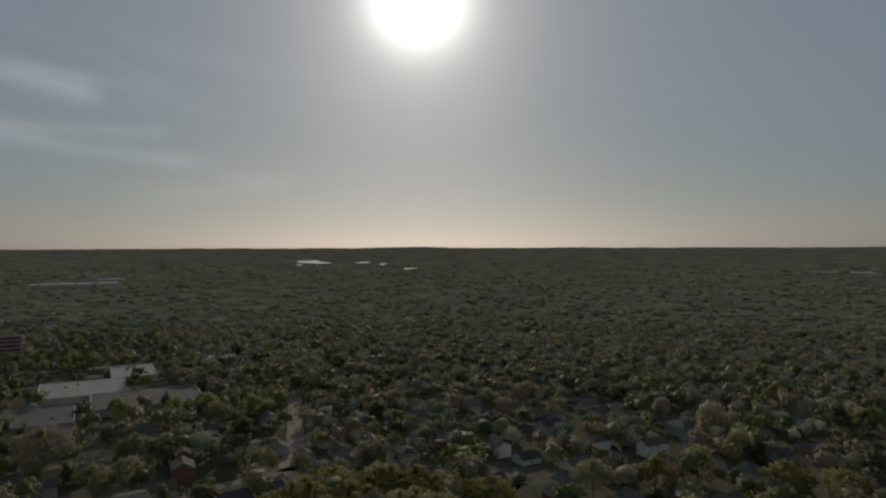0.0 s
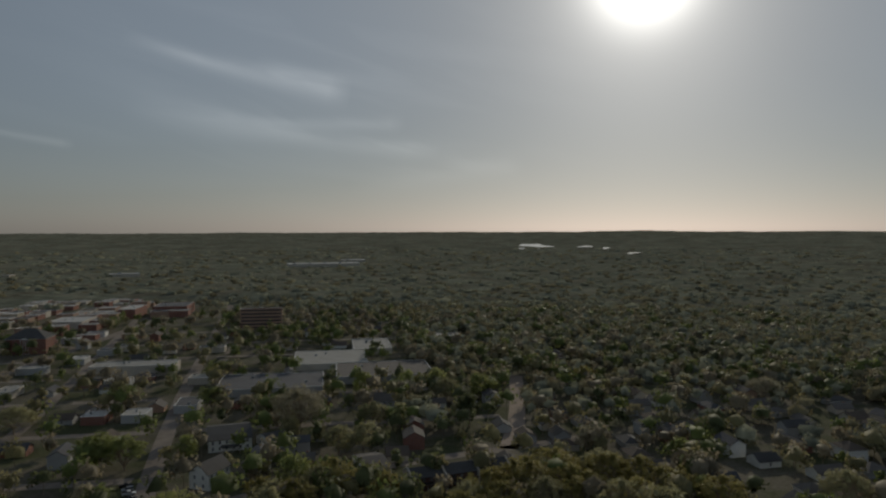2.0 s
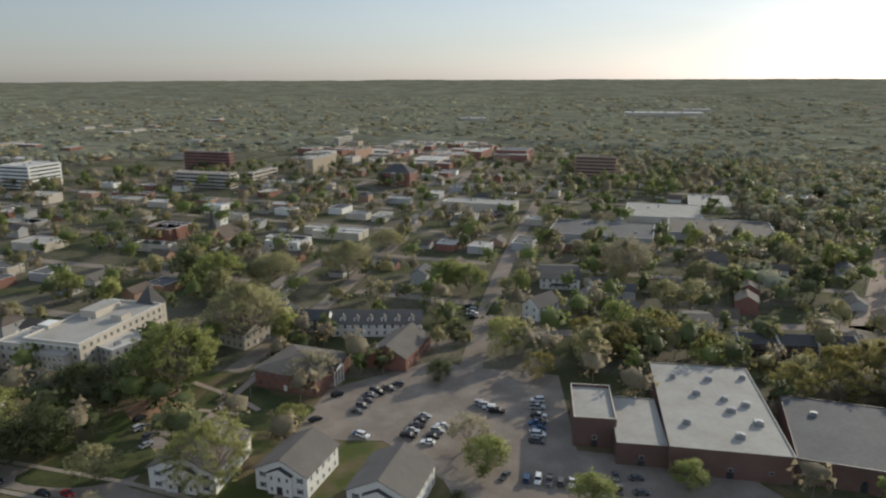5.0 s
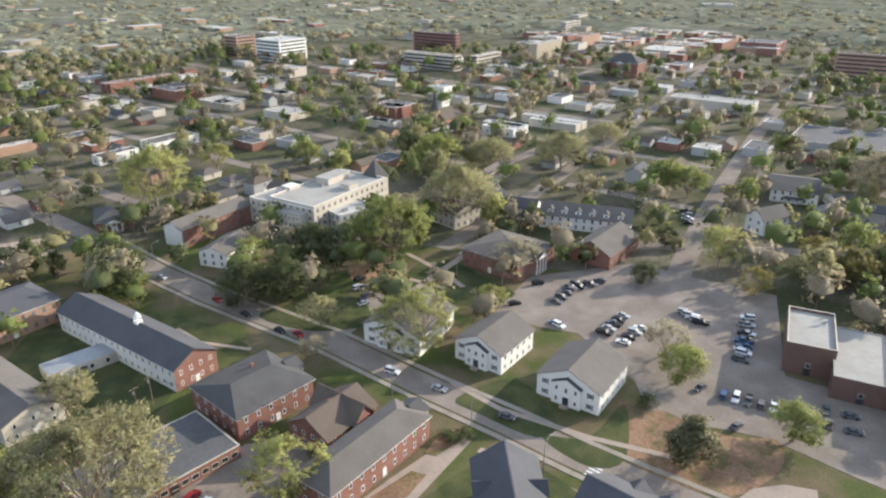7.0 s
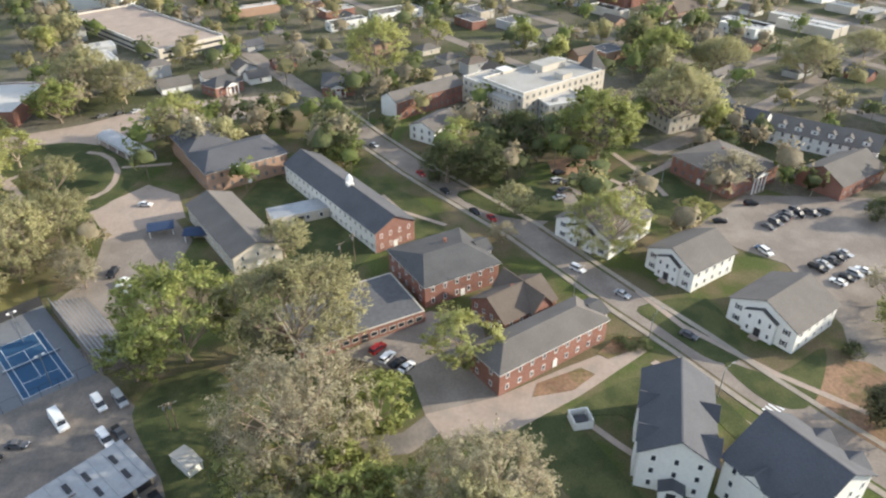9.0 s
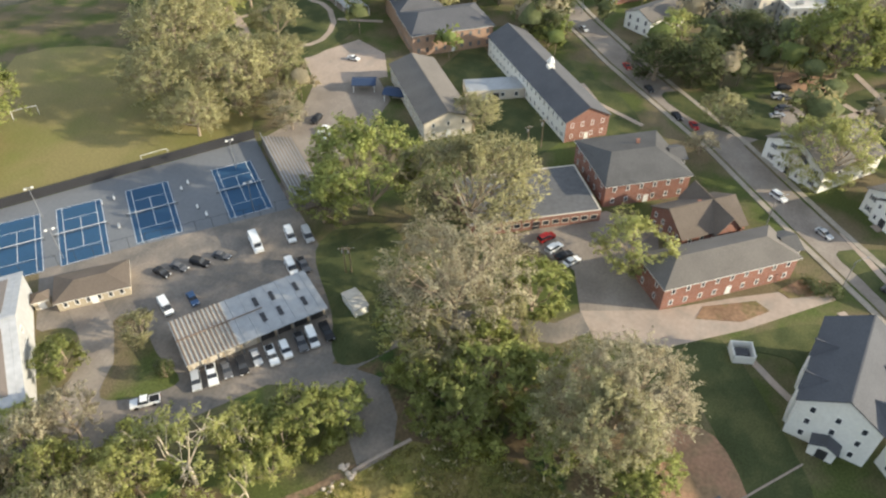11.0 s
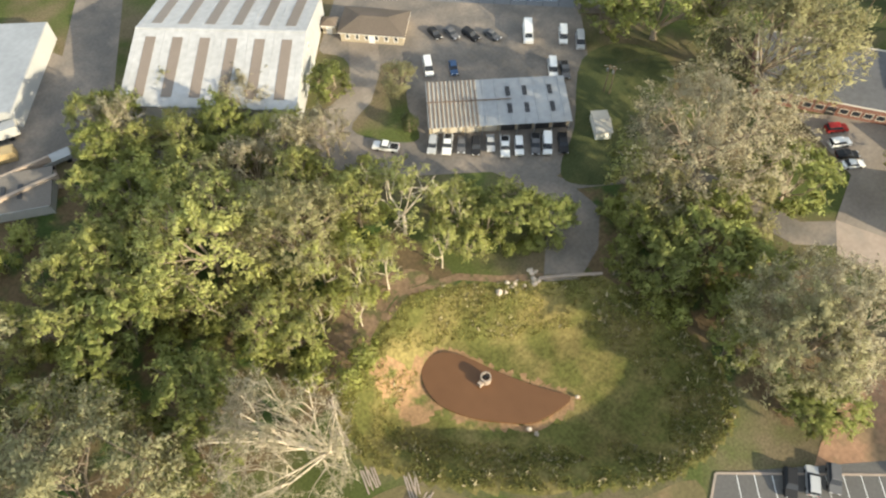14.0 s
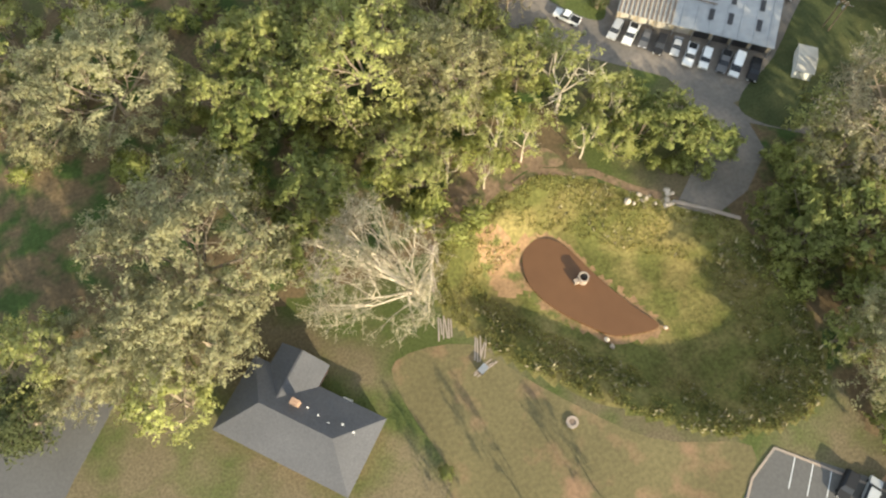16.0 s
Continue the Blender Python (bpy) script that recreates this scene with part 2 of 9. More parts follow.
M = dict(
    grass=material("grass", (0.083, 0.1, 0.033), 0.95, 0.3, 2.2, 0.04, 0.6, second=(0.155, 0.125, 0.075), blend=(0.42, 0.58), spec=0.08),
    lawn=material("lawn", (0.064, 0.076, 0.033), 0.95, 0.25, 2.5, 0.08, 0.5, second=(0.1, 0.105, 0.045), spec=0.08),
    townground=material("town_yards", (0.15, 0.135, 0.1), 0.95, 0.3, 0.6, 0.02, 0.3, second=(0.08, 0.085, 0.042), blend=(0.44, 0.58), spec=0.08),
    meadow=material("meadow", (0.12, 0.12, 0.038), 0.95, 0.4, 1.6, 0.09, 1.0, second=(0.2, 0.165, 0.065), blend=(0.42, 0.62), spec=0.08),
    dryfield=material("dry_field", (0.22, 0.185, 0.075), 0.95, 0.15, 1.3, 0.03, 0.3, second=(0.17, 0.17, 0.05), blend=(0.45, 0.7)),
    yard=material("worn_yard", (0.15, 0.125, 0.06), 0.95, 0.22, 1.5, 0.07, 0.4, second=(0.26, 0.16, 0.095), blend=(0.52, 0.66)),
    straw=material("pine_straw", (0.25, 0.155, 0.095), 0.95, 0.3, 1.2, 0.12, 0.5, second=(0.14, 0.115, 0.05), blend=(0.48, 0.62)),
    navyroof=material("navy_roof", (0.03, 0.05, 0.1), 0.6, 0.1),
    trail=material("earth_trail", (0.2, 0.135, 0.085), 0.95, 0.3, 1.5, 0.25, 0.6, second=(0.11, 0.1, 0.045), blend=(0.5, 0.6)),
    dirt=material("red_dirt", (0.34, 0.2, 0.125), 0.95, 0.25, 1.2, 0.1, 0.5, second=(0.25, 0.17, 0.1)),
    forest_floor=material("leaf_litter", (0.14, 0.1, 0.055), 0.95, 0.35, 1.4, 0.1, 0.6, second=(0.05, 0.08, 0.02)),
    asphalt=material("asphalt", (0.23, 0.195, 0.165), 0.9, 0.13, 1.4, 0.07, 0.15, second=(0.3, 0.26, 0.22), blend=(0.4, 0.68), spec=0.08),
    gravel=material("yard_gravel", (0.169, 0.153, 0.137), 0.9, 0.15, 1.4, 0.07, 0.15, second=(0.28, 0.235, 0.195), blend=(0.42, 0.66), spec=0.08),
    newasphalt=material("new_asphalt", (0.12, 0.115, 0.11), 0.85, 0.12, 2.0, 0.12, 0.1),
    concrete=material("concrete", (0.38, 0.305, 0.25), 0.9, 0.1, 1.0, 0.12, 0.1, second=(0.3, 0.26, 0.22), blend=(0.5, 0.75), spec=0.08),
    pavement=material("pavement_concrete", (0.33, 0.29, 0.24), 0.9, 0.12, 1.0, 0.12, 0.1, second=(0.26, 0.23, 0.19), blend=(0.5, 0.75), spec=0.08),
    court_apron=material("court_apron", (0.160, 0.168, 0.180), 0.85, 0.08, 1.0, 0.06, 0.05),
    court_blue=material("court_blue", (0.026, 0.075, 0.145), 0.75, 0.08, 1.0, 0.09, 0.05, per_object=0.05),
    line=material("white_line", (0.7, 0.72, 0.72), 0.8, 0.08),
    # Dulled yellow: the container's shade is put into the paint.
    yellow=material("yellow_paint", (0.4, 0.3, 0.16), 0.6, 0.08),
    brick=material("red_brick", (0.31, 0.135, 0.092), 0.9, 0.15, 2.0, 0.15, brick=(0.22, 0.075), per_object=0.06),
    brickdark=material("dark_brown_brick", (0.17, 0.085, 0.06), 0.9, 0.15, 2.0, 0.15, brick=(0.22, 0.075), per_object=0.06),
    palebrick=material("pale_brick", (0.48, 0.3, 0.2), 0.9, 0.12, 2.0, 0.15, brick=(0.22, 0.075)),
    white=material("white_siding", (0.78, 0.77, 0.72), 0.7, 0.06, 1.5, 0.2),
    cream=material("cream_render", (0.55, 0.5, 0.42), 0.85, 0.08, 1.2, 0.2),
    greywall=material("grey_siding", (0.42, 0.42, 0.41), 0.8, 0.08),
    tan=material("tan_render", (0.42, 0.36, 0.27), 0.85, 0.08),
    trim=material("white_trim", (0.8, 0.79, 0.75), 0.6, 0.04),
    shingle=material("grey_shingles", (0.155, 0.14, 0.125), 0.9, 0.15, 3.0, 0.15, 0.3, per_object=0.08),
    darkshingle=material("charcoal_shingles", (0.095, 0.092, 0.09), 0.85, 0.18, 3.0, 0.15, 0.3, per_object=0.1),
    navy=material("navy_shingles", (0.09, 0.092, 0.102), 0.8, 0.15, 3.0, 0.15, 0.3),
    slate=material("blue_grey_shingles", (0.1, 0.1, 0.107), 0.85, 0.15, 3.0, 0.15, 0.3),
    brownshingle=material("brown_shingles", (0.14, 0.112, 0.09), 0.9, 0.15, 3.0, 0.15, 0.3),
    membrane=material("pale_roof_membrane", (0.4, 0.385, 0.35), 0.7, 0.08, 0.6, 0.08, second=(0.36, 0.34, 0.3), blend=(0.45, 0.7), spec=0.08),
    whiteroof=material("white_roof_membrane", (0.52, 0.5, 0.46), 0.6, 0.08, 0.6, 0.1, spec=0.08),
    darkroof=material("dark_roof_membrane", (0.12, 0.12, 0.125), 0.85, 0.15, 0.8, 0.1),
    metalroof=material("galvanised_roof", (0.36, 0.37, 0.38), 0.45, 0.1, 0.8, 0.15, metal=0.3),
    rustmetal=material("weathered_roof_sheet", (0.2, 0.145, 0.11), 0.6, 0.15, 1.0, 0.2, metal=0.2),
    barnwhite=material("white_sheet_metal", (0.44, 0.44, 0.44), 0.5, 0.12, 0.8, 0.1),
    skylight=material("fibreglass_skylight", (0.23, 0.19, 0.16), 0.4, 0.08),
    glass=material("window_glass", (0.03, 0.035, 0.045), 0.5, 0.05, spec=0.3),
    # Paler copy of window_glass: distant brightness put into the panes' colour.
    far_glass=material("pale_far_window_glass", (0.15, 0.15, 0.15), 0.3, 0.1, per_object=0.5, spec=0.4),
    metal=material("grey_metal", (0.34, 0.35, 0.36), 0.5, 0.1, metal=0.6),
    darkmetal=material("dark_metal", (0.06, 0.06, 0.065), 0.5, 0.1, metal=0.4),
    wood=material("weathered_wood", (0.2, 0.15, 0.1), 0.9, 0.2, 3.0, 0.3),
    bark=material("bark", (0.3, 0.24, 0.18), 0.95, 0.25, 3.0, 0.4, 0.5, per_object=0.2),
    palebark=material("pale_bark", (0.55, 0.47, 0.36), 0.9, 0.2, 2.0, 0.3, 0.3),
    tyre=material("tyre", (0.02, 0.02, 0.021), 0.9, 0.1),
    lamp_red=material("tail_light", (0.3, 0.015, 0.01), 0.3, 0.02),
    lamp_clear=material("headlight", (0.75, 0.76, 0.78), 0.45, 0.02),
    water=material("brown_water", (0.15, 0.075, 0.035), 0.12, 0.06, 0.4, 0.08, spec=0.4),
    lake=material("lake_water", (0.05, 0.06, 0.07), 0.08, 0.02, spec=1.0),
    green=material("green_screen", (0.03, 0.25, 0.14), 0.7, 0.1),
    stone=material("pale_rock", (0.5, 0.42, 0.34), 0.9, 0.2, 2.0, 0.4, 0.5, per_object=0.2),
    leaf_yg=leaf("leaf_yellow_green", (0.472, 0.484, 0.177)),
    leaf_olive=leaf("leaf_olive", (0.448, 0.426, 0.224)),
    leaf_green=leaf("leaf_green", (0.345, 0.375, 0.125)),
    leaf_dark=leaf("leaf_dark", (0.13, 0.15, 0.065)),
    leaf_cone=leaf("leaf_glossy_brown_green", (0.17, 0.165, 0.085), 0.25),
    leaf_pink=leaf("leaf_pink_brown", (0.517, 0.468, 0.319), 0.48),
    leaf_pale=leaf("leaf_pale", (0.49, 0.47, 0.27), 0.48),
    leaf_gold=leaf("leaf_gold", (0.38, 0.335, 0.11), 0.5),
    # Far woods: base colour lifted paler, so the haze sits in the colour.
    canopy=material("far_canopy_hazed", (0.187, 0.193, 0.143), 1.0, 0.4, 0.07, 0.012, second=(0.185, 0.172, 0.125), blend=(0.45, 0.62), spec=0.0),
    blade=material("grass_blades", (0.31, 0.29, 0.1), 0.8, 0.2, 1.0, 0.1, island=0.4, translucent=0.5),
    weed=material("dark_weeds", (0.17, 0.19, 0.065), 0.85, 0.25, 1.0, 0.15, island=0.4, translucent=0.4),
    seedhead=material("pale_seed_heads", (0.42, 0.36, 0.22), 0.9, 0.2, 1.0, 0.2, island=0.3),
    mud=material("red_clay_bank", (0.3, 0.185, 0.1), 0.9, 0.3, 1.5, 0.2, 0.5, second=(0.13, 0.13, 0.04), blend=(0.5, 0.62)),
    leaf_town=leaf("leaf_grey_green", (0.17, 0.19, 0.085), 0.55),
    town_olive=leaf("town_leaf_olive", (0.33, 0.3, 0.15), 0.55),
    town_green=leaf("town_leaf_green", (0.22, 0.26, 0.085), 0.55),
    town_pink=leaf("town_leaf_brown", (0.36, 0.31, 0.21), 0.55),
    # The far leaf tints are lifted likewise, haze put into the leaves.
    far_leaf_haze_grey=leaf("far_leaf_haze_grey", (0.332, 0.343, 0.252), 0.3),
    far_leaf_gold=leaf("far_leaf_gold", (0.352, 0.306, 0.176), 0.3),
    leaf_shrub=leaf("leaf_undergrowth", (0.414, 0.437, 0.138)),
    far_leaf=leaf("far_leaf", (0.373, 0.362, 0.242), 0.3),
)
CAR_PAINT = dict(
    white=material("white_car_paint", (0.75, 0.76, 0.76), 0.5, 0.03, spec=0.3),
    silver=material("silver_car_paint", (0.42, 0.43, 0.44), 0.5, 0.03, spec=0.3),
    black=material("black_car_paint", (0.02, 0.02, 0.022), 0.5, 0.03, spec=0.3),
    grey=material("grey_car_paint", (0.12, 0.12, 0.125), 0.5, 0.03, spec=0.3),
    red=material("red_car_paint", (0.35, 0.02, 0.02), 0.5, 0.03, spec=0.3),
    blue=material("blue_car_paint", (0.05, 0.1, 0.2), 0.5, 0.03, spec=0.3),
    yellow=M["yellow"],
)

# ---- building blocks ----
class Geo:
    """A mesh in the making."""

    def __init__(self):
        self.v, self.f, self.m = [], [], []

    def add(self, verts, faces, slot=0):
        o = len(self.v)
        self.v += [tuple(p) for p in verts]
        self.f += [tuple(i + o for i in f) for f in faces]
        self.m += [slot] * len(faces)
        return self

    def box(self, x, y, z, sx, sy, sz, turn=0.0, slot=0, taper=1.0):
        """A block whose base is centred on x, y at height z."""
        c, s = math.cos(radians(turn)), math.sin(radians(turn))
        pts = []
        for k, zz in ((1.0, z), (taper, z + sz)):
            for a, b in ((-1, -1), (1, -1), (1, 1), (-1, 1)):
                px, py = a * sx / 2 * k, b * sy / 2 * k
                pts.append((x + c * px - s * py, y + s * px + c * py, zz))
        return self.add(pts, [(3, 2, 1, 0), (4, 5, 6, 7), (0, 1, 5, 4), (1, 2, 6, 5), (2, 3, 7, 6), (3, 0, 4, 7)], slot)

    def prism(self, outline, z0, z1, slot=0):
        """An upright prism over an outline that runs anticlockwise."""
        n = len(outline)
        pts = [(x, y, z0) for x, y in outline] + [(x, y, z1) for x, y in outline]
        faces = [tuple(range(n - 1, -1, -1)), tuple(range(n, 2 * n))] + [(i, (i + 1) % n, n + (i + 1) % n, n + i) for i in range(n)]
        return self.add(pts, faces, slot)

    def slab(self, quad, thick, slot=0):
        """A plate of some thickness below a quad."""
        up = [Vector(p) for p in quad]
        n = (up[1] - up[0]).cross(up[2] - up[0]).normalized()
        dn = [p - n * thick for p in up]
        k = len(up)
        faces = [tuple(range(k)), tuple(range(2 * k - 1, k - 1, -1))] + [((i + 1) % k, i, k + i, k + (i + 1) % k) for i in range(k)]
        return self.add(up + dn, faces, slot)

    def tube(self, path, radii, sides=6, slot=0, closed=True):
        """A tapered tube along a path."""
        rings = []
        path = [Vector(p) for p in path]
        for i, p in enumerate(path):
            d = (path[min(i + 1, len(path) - 1)] - path[max(i - 1, 0)]).normalized()
            a = d.orthogonal().normalized()
            b = d.cross(a)
            rings.append([p + (a * math.cos(6.2832 * k / sides) + b * math.sin(6.2832 * k / sides)) * radii[i] for k in range(sides)])
        pts = [q for r in rings for q in r]
        faces = [(i * sides + k, i * sides + (k + 1) % sides, (i + 1) * sides + (k + 1) % sides, (i + 1) * sides + k) for i in range(len(path) - 1) for k in range(sides)]
        if closed:
            faces += [tuple(range(sides - 1, -1, -1)), tuple(range((len(path) - 1) * sides, len(path) * sides))]
        return self.add(pts, faces, slot)

    def mesh(self, name, mats, smooth=False):
        me = bpy.data.meshes.new(name)
        me.from_pydata(self.v, [], self.f)
        for m in (mats if isinstance(mats, (list, tuple)) else [mats]):
            me.materials.append(m)
        if any(self.m):
            me.polygons.foreach_set("material_index", self.m)
        if smooth:
            me.polygons.foreach_set("use_smooth", [True] * len(self.f))
        me.update()
        return me


def part(name, shape, mats, parent, label="", m=None, smooth=False):
    """One mesh object under a thing or a part. shape: a Geo or a ready mesh."""
    ob = new(name, shape.mesh(name, mats, smooth) if isinstance(shape, Geo) else shape)
    ob.parent = parent
    if m is not None:
        ob.matrix_basis = m
    if label:
        ob["label"] = label
    return ob


def thing(name, label, category, x, y, z=0.0, turn=0.0, group="", kind=""):
    """The empty at a thing's base."""
    ob = new(name)
    ob.matrix_basis = pose(x, y, z, 0, 0, turn)
    return tagged(ob, label, category, group, kind)


def sheet(name, label, outline, z, mat, category="ground", thick=0.3, kind="structure"):
    """A flat paved or planted piece of ground with an edge."""
    area = sum(a[0] * b[1] - b[0] * a[1] for a, b in zip(outline, outline[1:] + outline[:1]))
    if area < 0:
        outline = outline[::-1]
    ob = new(name, Geo().prism(outline, z - thick, z).mesh(name, mat))
    return tagged(ob, label, category, "", kind)


def rounded(points, steps=6):
    """A closed smooth outline through a few points."""
    out, n = [], len(points)
    for i in range(n):
        p = [Vector(points[(i + k) % n]) for k in (-1, 0, 1, 2)]
        for s in range(steps):
            t = s / steps
            q = 0.5 * (2 * p[1] + (p[2] - p[0]) * t + (2 * p[0] - 5 * p[1] + 4 * p[2] - p[3]) * t * t + (3 * p[1] - p[0] - 3 * p[2] + p[3]) * t ** 3)
            out.append((q.x, q.y))
    return out


def ribbon_outline(points, width):
    """The outline of a road of that width along a line."""
    pts = [Vector(p) for p in points]
    left, right = [], []
    for i, p in enumerate(pts):
        d = (pts[min(i + 1, len(pts) - 1)] - pts[max(i - 1, 0)]).normalized()
        n = Vector((-d.y, d.x)) * width / 2
        left.append(tuple(p + n)), right.append(tuple(p - n))
    return left, right


def road(name, label, points, width, z, mat, category="road"):
    left, right = ribbon_outline(points, width)
    g = Geo()
    n = len(left)
    g.add([(x, y, z) for x, y in right + left] + [(x, y, z - 0.3) for x, y in right + left],
          [f for i in range(n - 1) for f in ((i, i + 1, n + i + 1, n + i), (2 * n + i, 2 * n + i + 1, i + 1, i), (n + i, n + i + 1, 3 * n + i + 1, 3 * n + i))])
    return tagged(new(name, g.mesh(name, mat)), label, category, "", "structure")


# ---- windows, doors ----
MESHES = {}
FOOT = []        # centre and reach of each building


def window_meshes(w, h, trim):
    key = (round(w, 2), round(h, 2), trim)
    if key not in MESHES:
        g = Geo()
        b = 0.14
        o = [(-w / 2, 0.0), (w / 2, 0.0), (w / 2, h), (-w / 2, h)]
        i = [(-w / 2 + b, b), (w / 2 - b, b), (w / 2 - b, h - b), (-w / 2 + b, h - b)]
        pts = [(x, y, z) for y in (-0.09, 0.01) for x, z in o + i]
        fs = []
        for k in range(4):
            j = (k + 1) % 4
            fs += [(k, j, 4 + j, 4 + k), (8 + j, 8 + k, k, j), (4 + k, 4 + j, 12 + j, 12 + k)]
        g.add(pts, fs)
        p = Geo().box(0, -0.012, b, w - 2 * b, 0.02, h - 2 * b)
        MESHES[key] = (g.mesh("window_frame", M[trim]), p.mesh("pane", M["glass"]))
    return MESHES[key]


def window(parent, x, y, z, facing, w=1.0, h=1.6, trim="trim", plain=False):
    """A window on a wall whose outside looks along facing (degrees; -90 is -y)."""
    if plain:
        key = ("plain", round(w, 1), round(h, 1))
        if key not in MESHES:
            # one flat box per far window, in the glass painted paler
            MESHES[key] = Geo().box(0, -0.02, 0, w, 0.05, h).mesh("window", M["far_glass"])
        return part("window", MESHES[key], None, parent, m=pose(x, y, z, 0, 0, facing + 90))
    fr, pa = window_meshes(w, h, trim)
    ob = part("window", fr, None, parent, m=pose(x, y, z, 0, 0, facing + 90))
    part("pane", pa, None, ob)
    return ob


def door(parent, x, y, z, facing, w=1.1, h=2.1, mat="trim"):
    if math.hypot(parent.matrix_basis.translation.x, parent.matrix_basis.translation.y) > 380:
        return None
    g = Geo().box(0, -0.03, 0, w, 0.08, h)
    g.box(-w / 2 - 0.07, -0.05, 0, 0.14, 0.12, h + 0.14).box(w / 2 + 0.07, -0.05, 0, 0.14, 0.12, h + 0.14).box(0, -0.05, h, w, 0.12, 0.14)
    return part("door", g, M[mat], parent, m=pose(x, y, z, 0, 0, facing + 90))


def wall_windows(parent, L, W, storeys, sh, sides, gap=3.2, w=1.0, h=1.6, trim="trim", base=1.0, skip=(), plain=None):
    """Rows of windows on the named sides of a block L by W."""
    if math.hypot(parent.matrix_basis.translation.x, parent.matrix_basis.translation.y) > 480:
        return
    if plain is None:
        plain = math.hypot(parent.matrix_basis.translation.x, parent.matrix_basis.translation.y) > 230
    for side in sides:
        length = L if side in "fb" else W
        n = max(1, int((length - 1.2) / gap))
        for s in range(storeys):
            for i in range(n):
                if (side, s, i) in skip:
                    continue
                u = (i - (n - 1) / 2) * (length - 1.0) / n
                z = base + s * sh
                if side == "f":
                    window(parent, u, -W / 2, z, -90, w, h, trim, plain)
                elif side == "b":
                    window(parent, u, W / 2, z, 90, w, h, trim, plain)
                elif side == "l":
                    window(parent, -L / 2, u, z, 180, w, h, trim, plain)
                else:
                    window(parent, L / 2, u, z, 0, w, h, trim, plain)


def gable_roof(t, L, W, h, rise, roof, over=0.5, x=0.0, y=0.0, turn=0.0, name="roof_slope", thick=0.22):
    """Two slopes whose ridge runs along the thing's x."""
    m = pose(x, y, 0, 0, 0, turn)
    drop = rise * over / (W / 2)
    for s in (-1, 1):
        q = [(-L / 2 - over, s * (W / 2 + over), h - drop), (L / 2 + over, s * (W / 2 + over), h - drop), (L / 2 + over, 0, h + rise), (-L / 2 - over, 0, h + rise)]
        if s > 0:
            q = q[::-1]
        part(name, Geo().slab([(a, b, c + thick) for a, b, c in q], thick), M[roof], t, m=m)
    if math.hypot(t.matrix_basis.translation.x, t.matrix_basis.translation.y) < 300:
        part("ridge_cap", Geo().box(0, 0, h + rise + thick - 0.04, L + 2 * over, 0.35, 0.08), M[roof], t, m=m)


def gable_walls(t, L, W, h, rise, wall, x=0.0, y=0.0, turn=0.0, name="wall"):
    g = Geo()
    pts = [(sx * L / 2, yy, zz) for sx in (-1, 1) for yy, zz in ((-W / 2, -0.5), (W / 2, -0.5), (W / 2, h), (0, h + rise), (-W / 2, h))]
    g.add(pts, [(4, 3, 2, 1, 0), (5, 6, 7, 8, 9), (0, 5, 9, 4), (1, 2, 7, 6)])
    return part(name, g, M[wall], t, m=pose(x, y, 0, 0, 0, turn))


def chimney(t, x, y, z, h=1.6, mat="brick", s=0.8):
    g = Geo().box(x, y, z, s, s * 0.8, h).box(x, y, z + h, s + 0.2, s * 0.8 + 0.2, 0.15)
    return part("chimney", g, M[mat], t)


def gable_house(label, x, y, L, W, turn, h, rise=None, wall="white", roof="shingle", storeys=2, sides="fblr", gap=3.2, chim=None, name="house", category="house", over=0.5, porch=None, trim="trim", group="", windows=True, gable_wall=None):
    t = thing(name, label, category, x, y, 0, turn, group)
    FOOT.append((x, y, L / 2, W / 2, turn))
    rise = rise if rise is not None else W * 0.28
    gable_walls(t, L, W, h, rise, wall)
    if gable_wall:
        for s in (-1, 1):
            g = Geo()
            X = s * (L / 2 + 0.05)
            face = [(X, -W / 2 - 0.02, -0.4), (X, W / 2 + 0.02, -0.4), (X, W / 2 + 0.02, h), (X, 0, h + rise), (X, -W / 2 - 0.02, h)]
            part("gable_wall", g.slab(face if s > 0 else face[::-1], 0.06), M[gable_wall], t)
    gable_roof(t, L, W, h, rise, roof, over)
    if windows:
        sh = h / storeys
        wall_windows(t, L, W, storeys, sh, sides, gap, 1.0, min(1.6, sh * 0.55), trim, sh * 0.3)
        door(t, L / 2, 0, 0.1, 0)
    if chim:
        chimney(t, chim[0], chim[1], h + rise * 0.5)
    if porch:
        side, depth, width = porch
        sy = -1 if side == "f" else 1
        g = Geo().slab([(-width / 2, sy * W / 2, 3.4), (-width / 2, sy * (W / 2 + depth), 2.8), (width / 2, sy * (W / 2 + depth), 2.8), (width / 2, sy * W / 2, 3.4)][::1 if sy < 0 else -1], 0.2)
        part("porch_roof", g, M[roof], t)
        for i in range(4):
            part("post", Geo().box((i - 1.5) * width / 3.3, sy * (W / 2 + depth - 0.3), 0, 0.25, 0.25, 2.75), M["trim"], t)
    return t


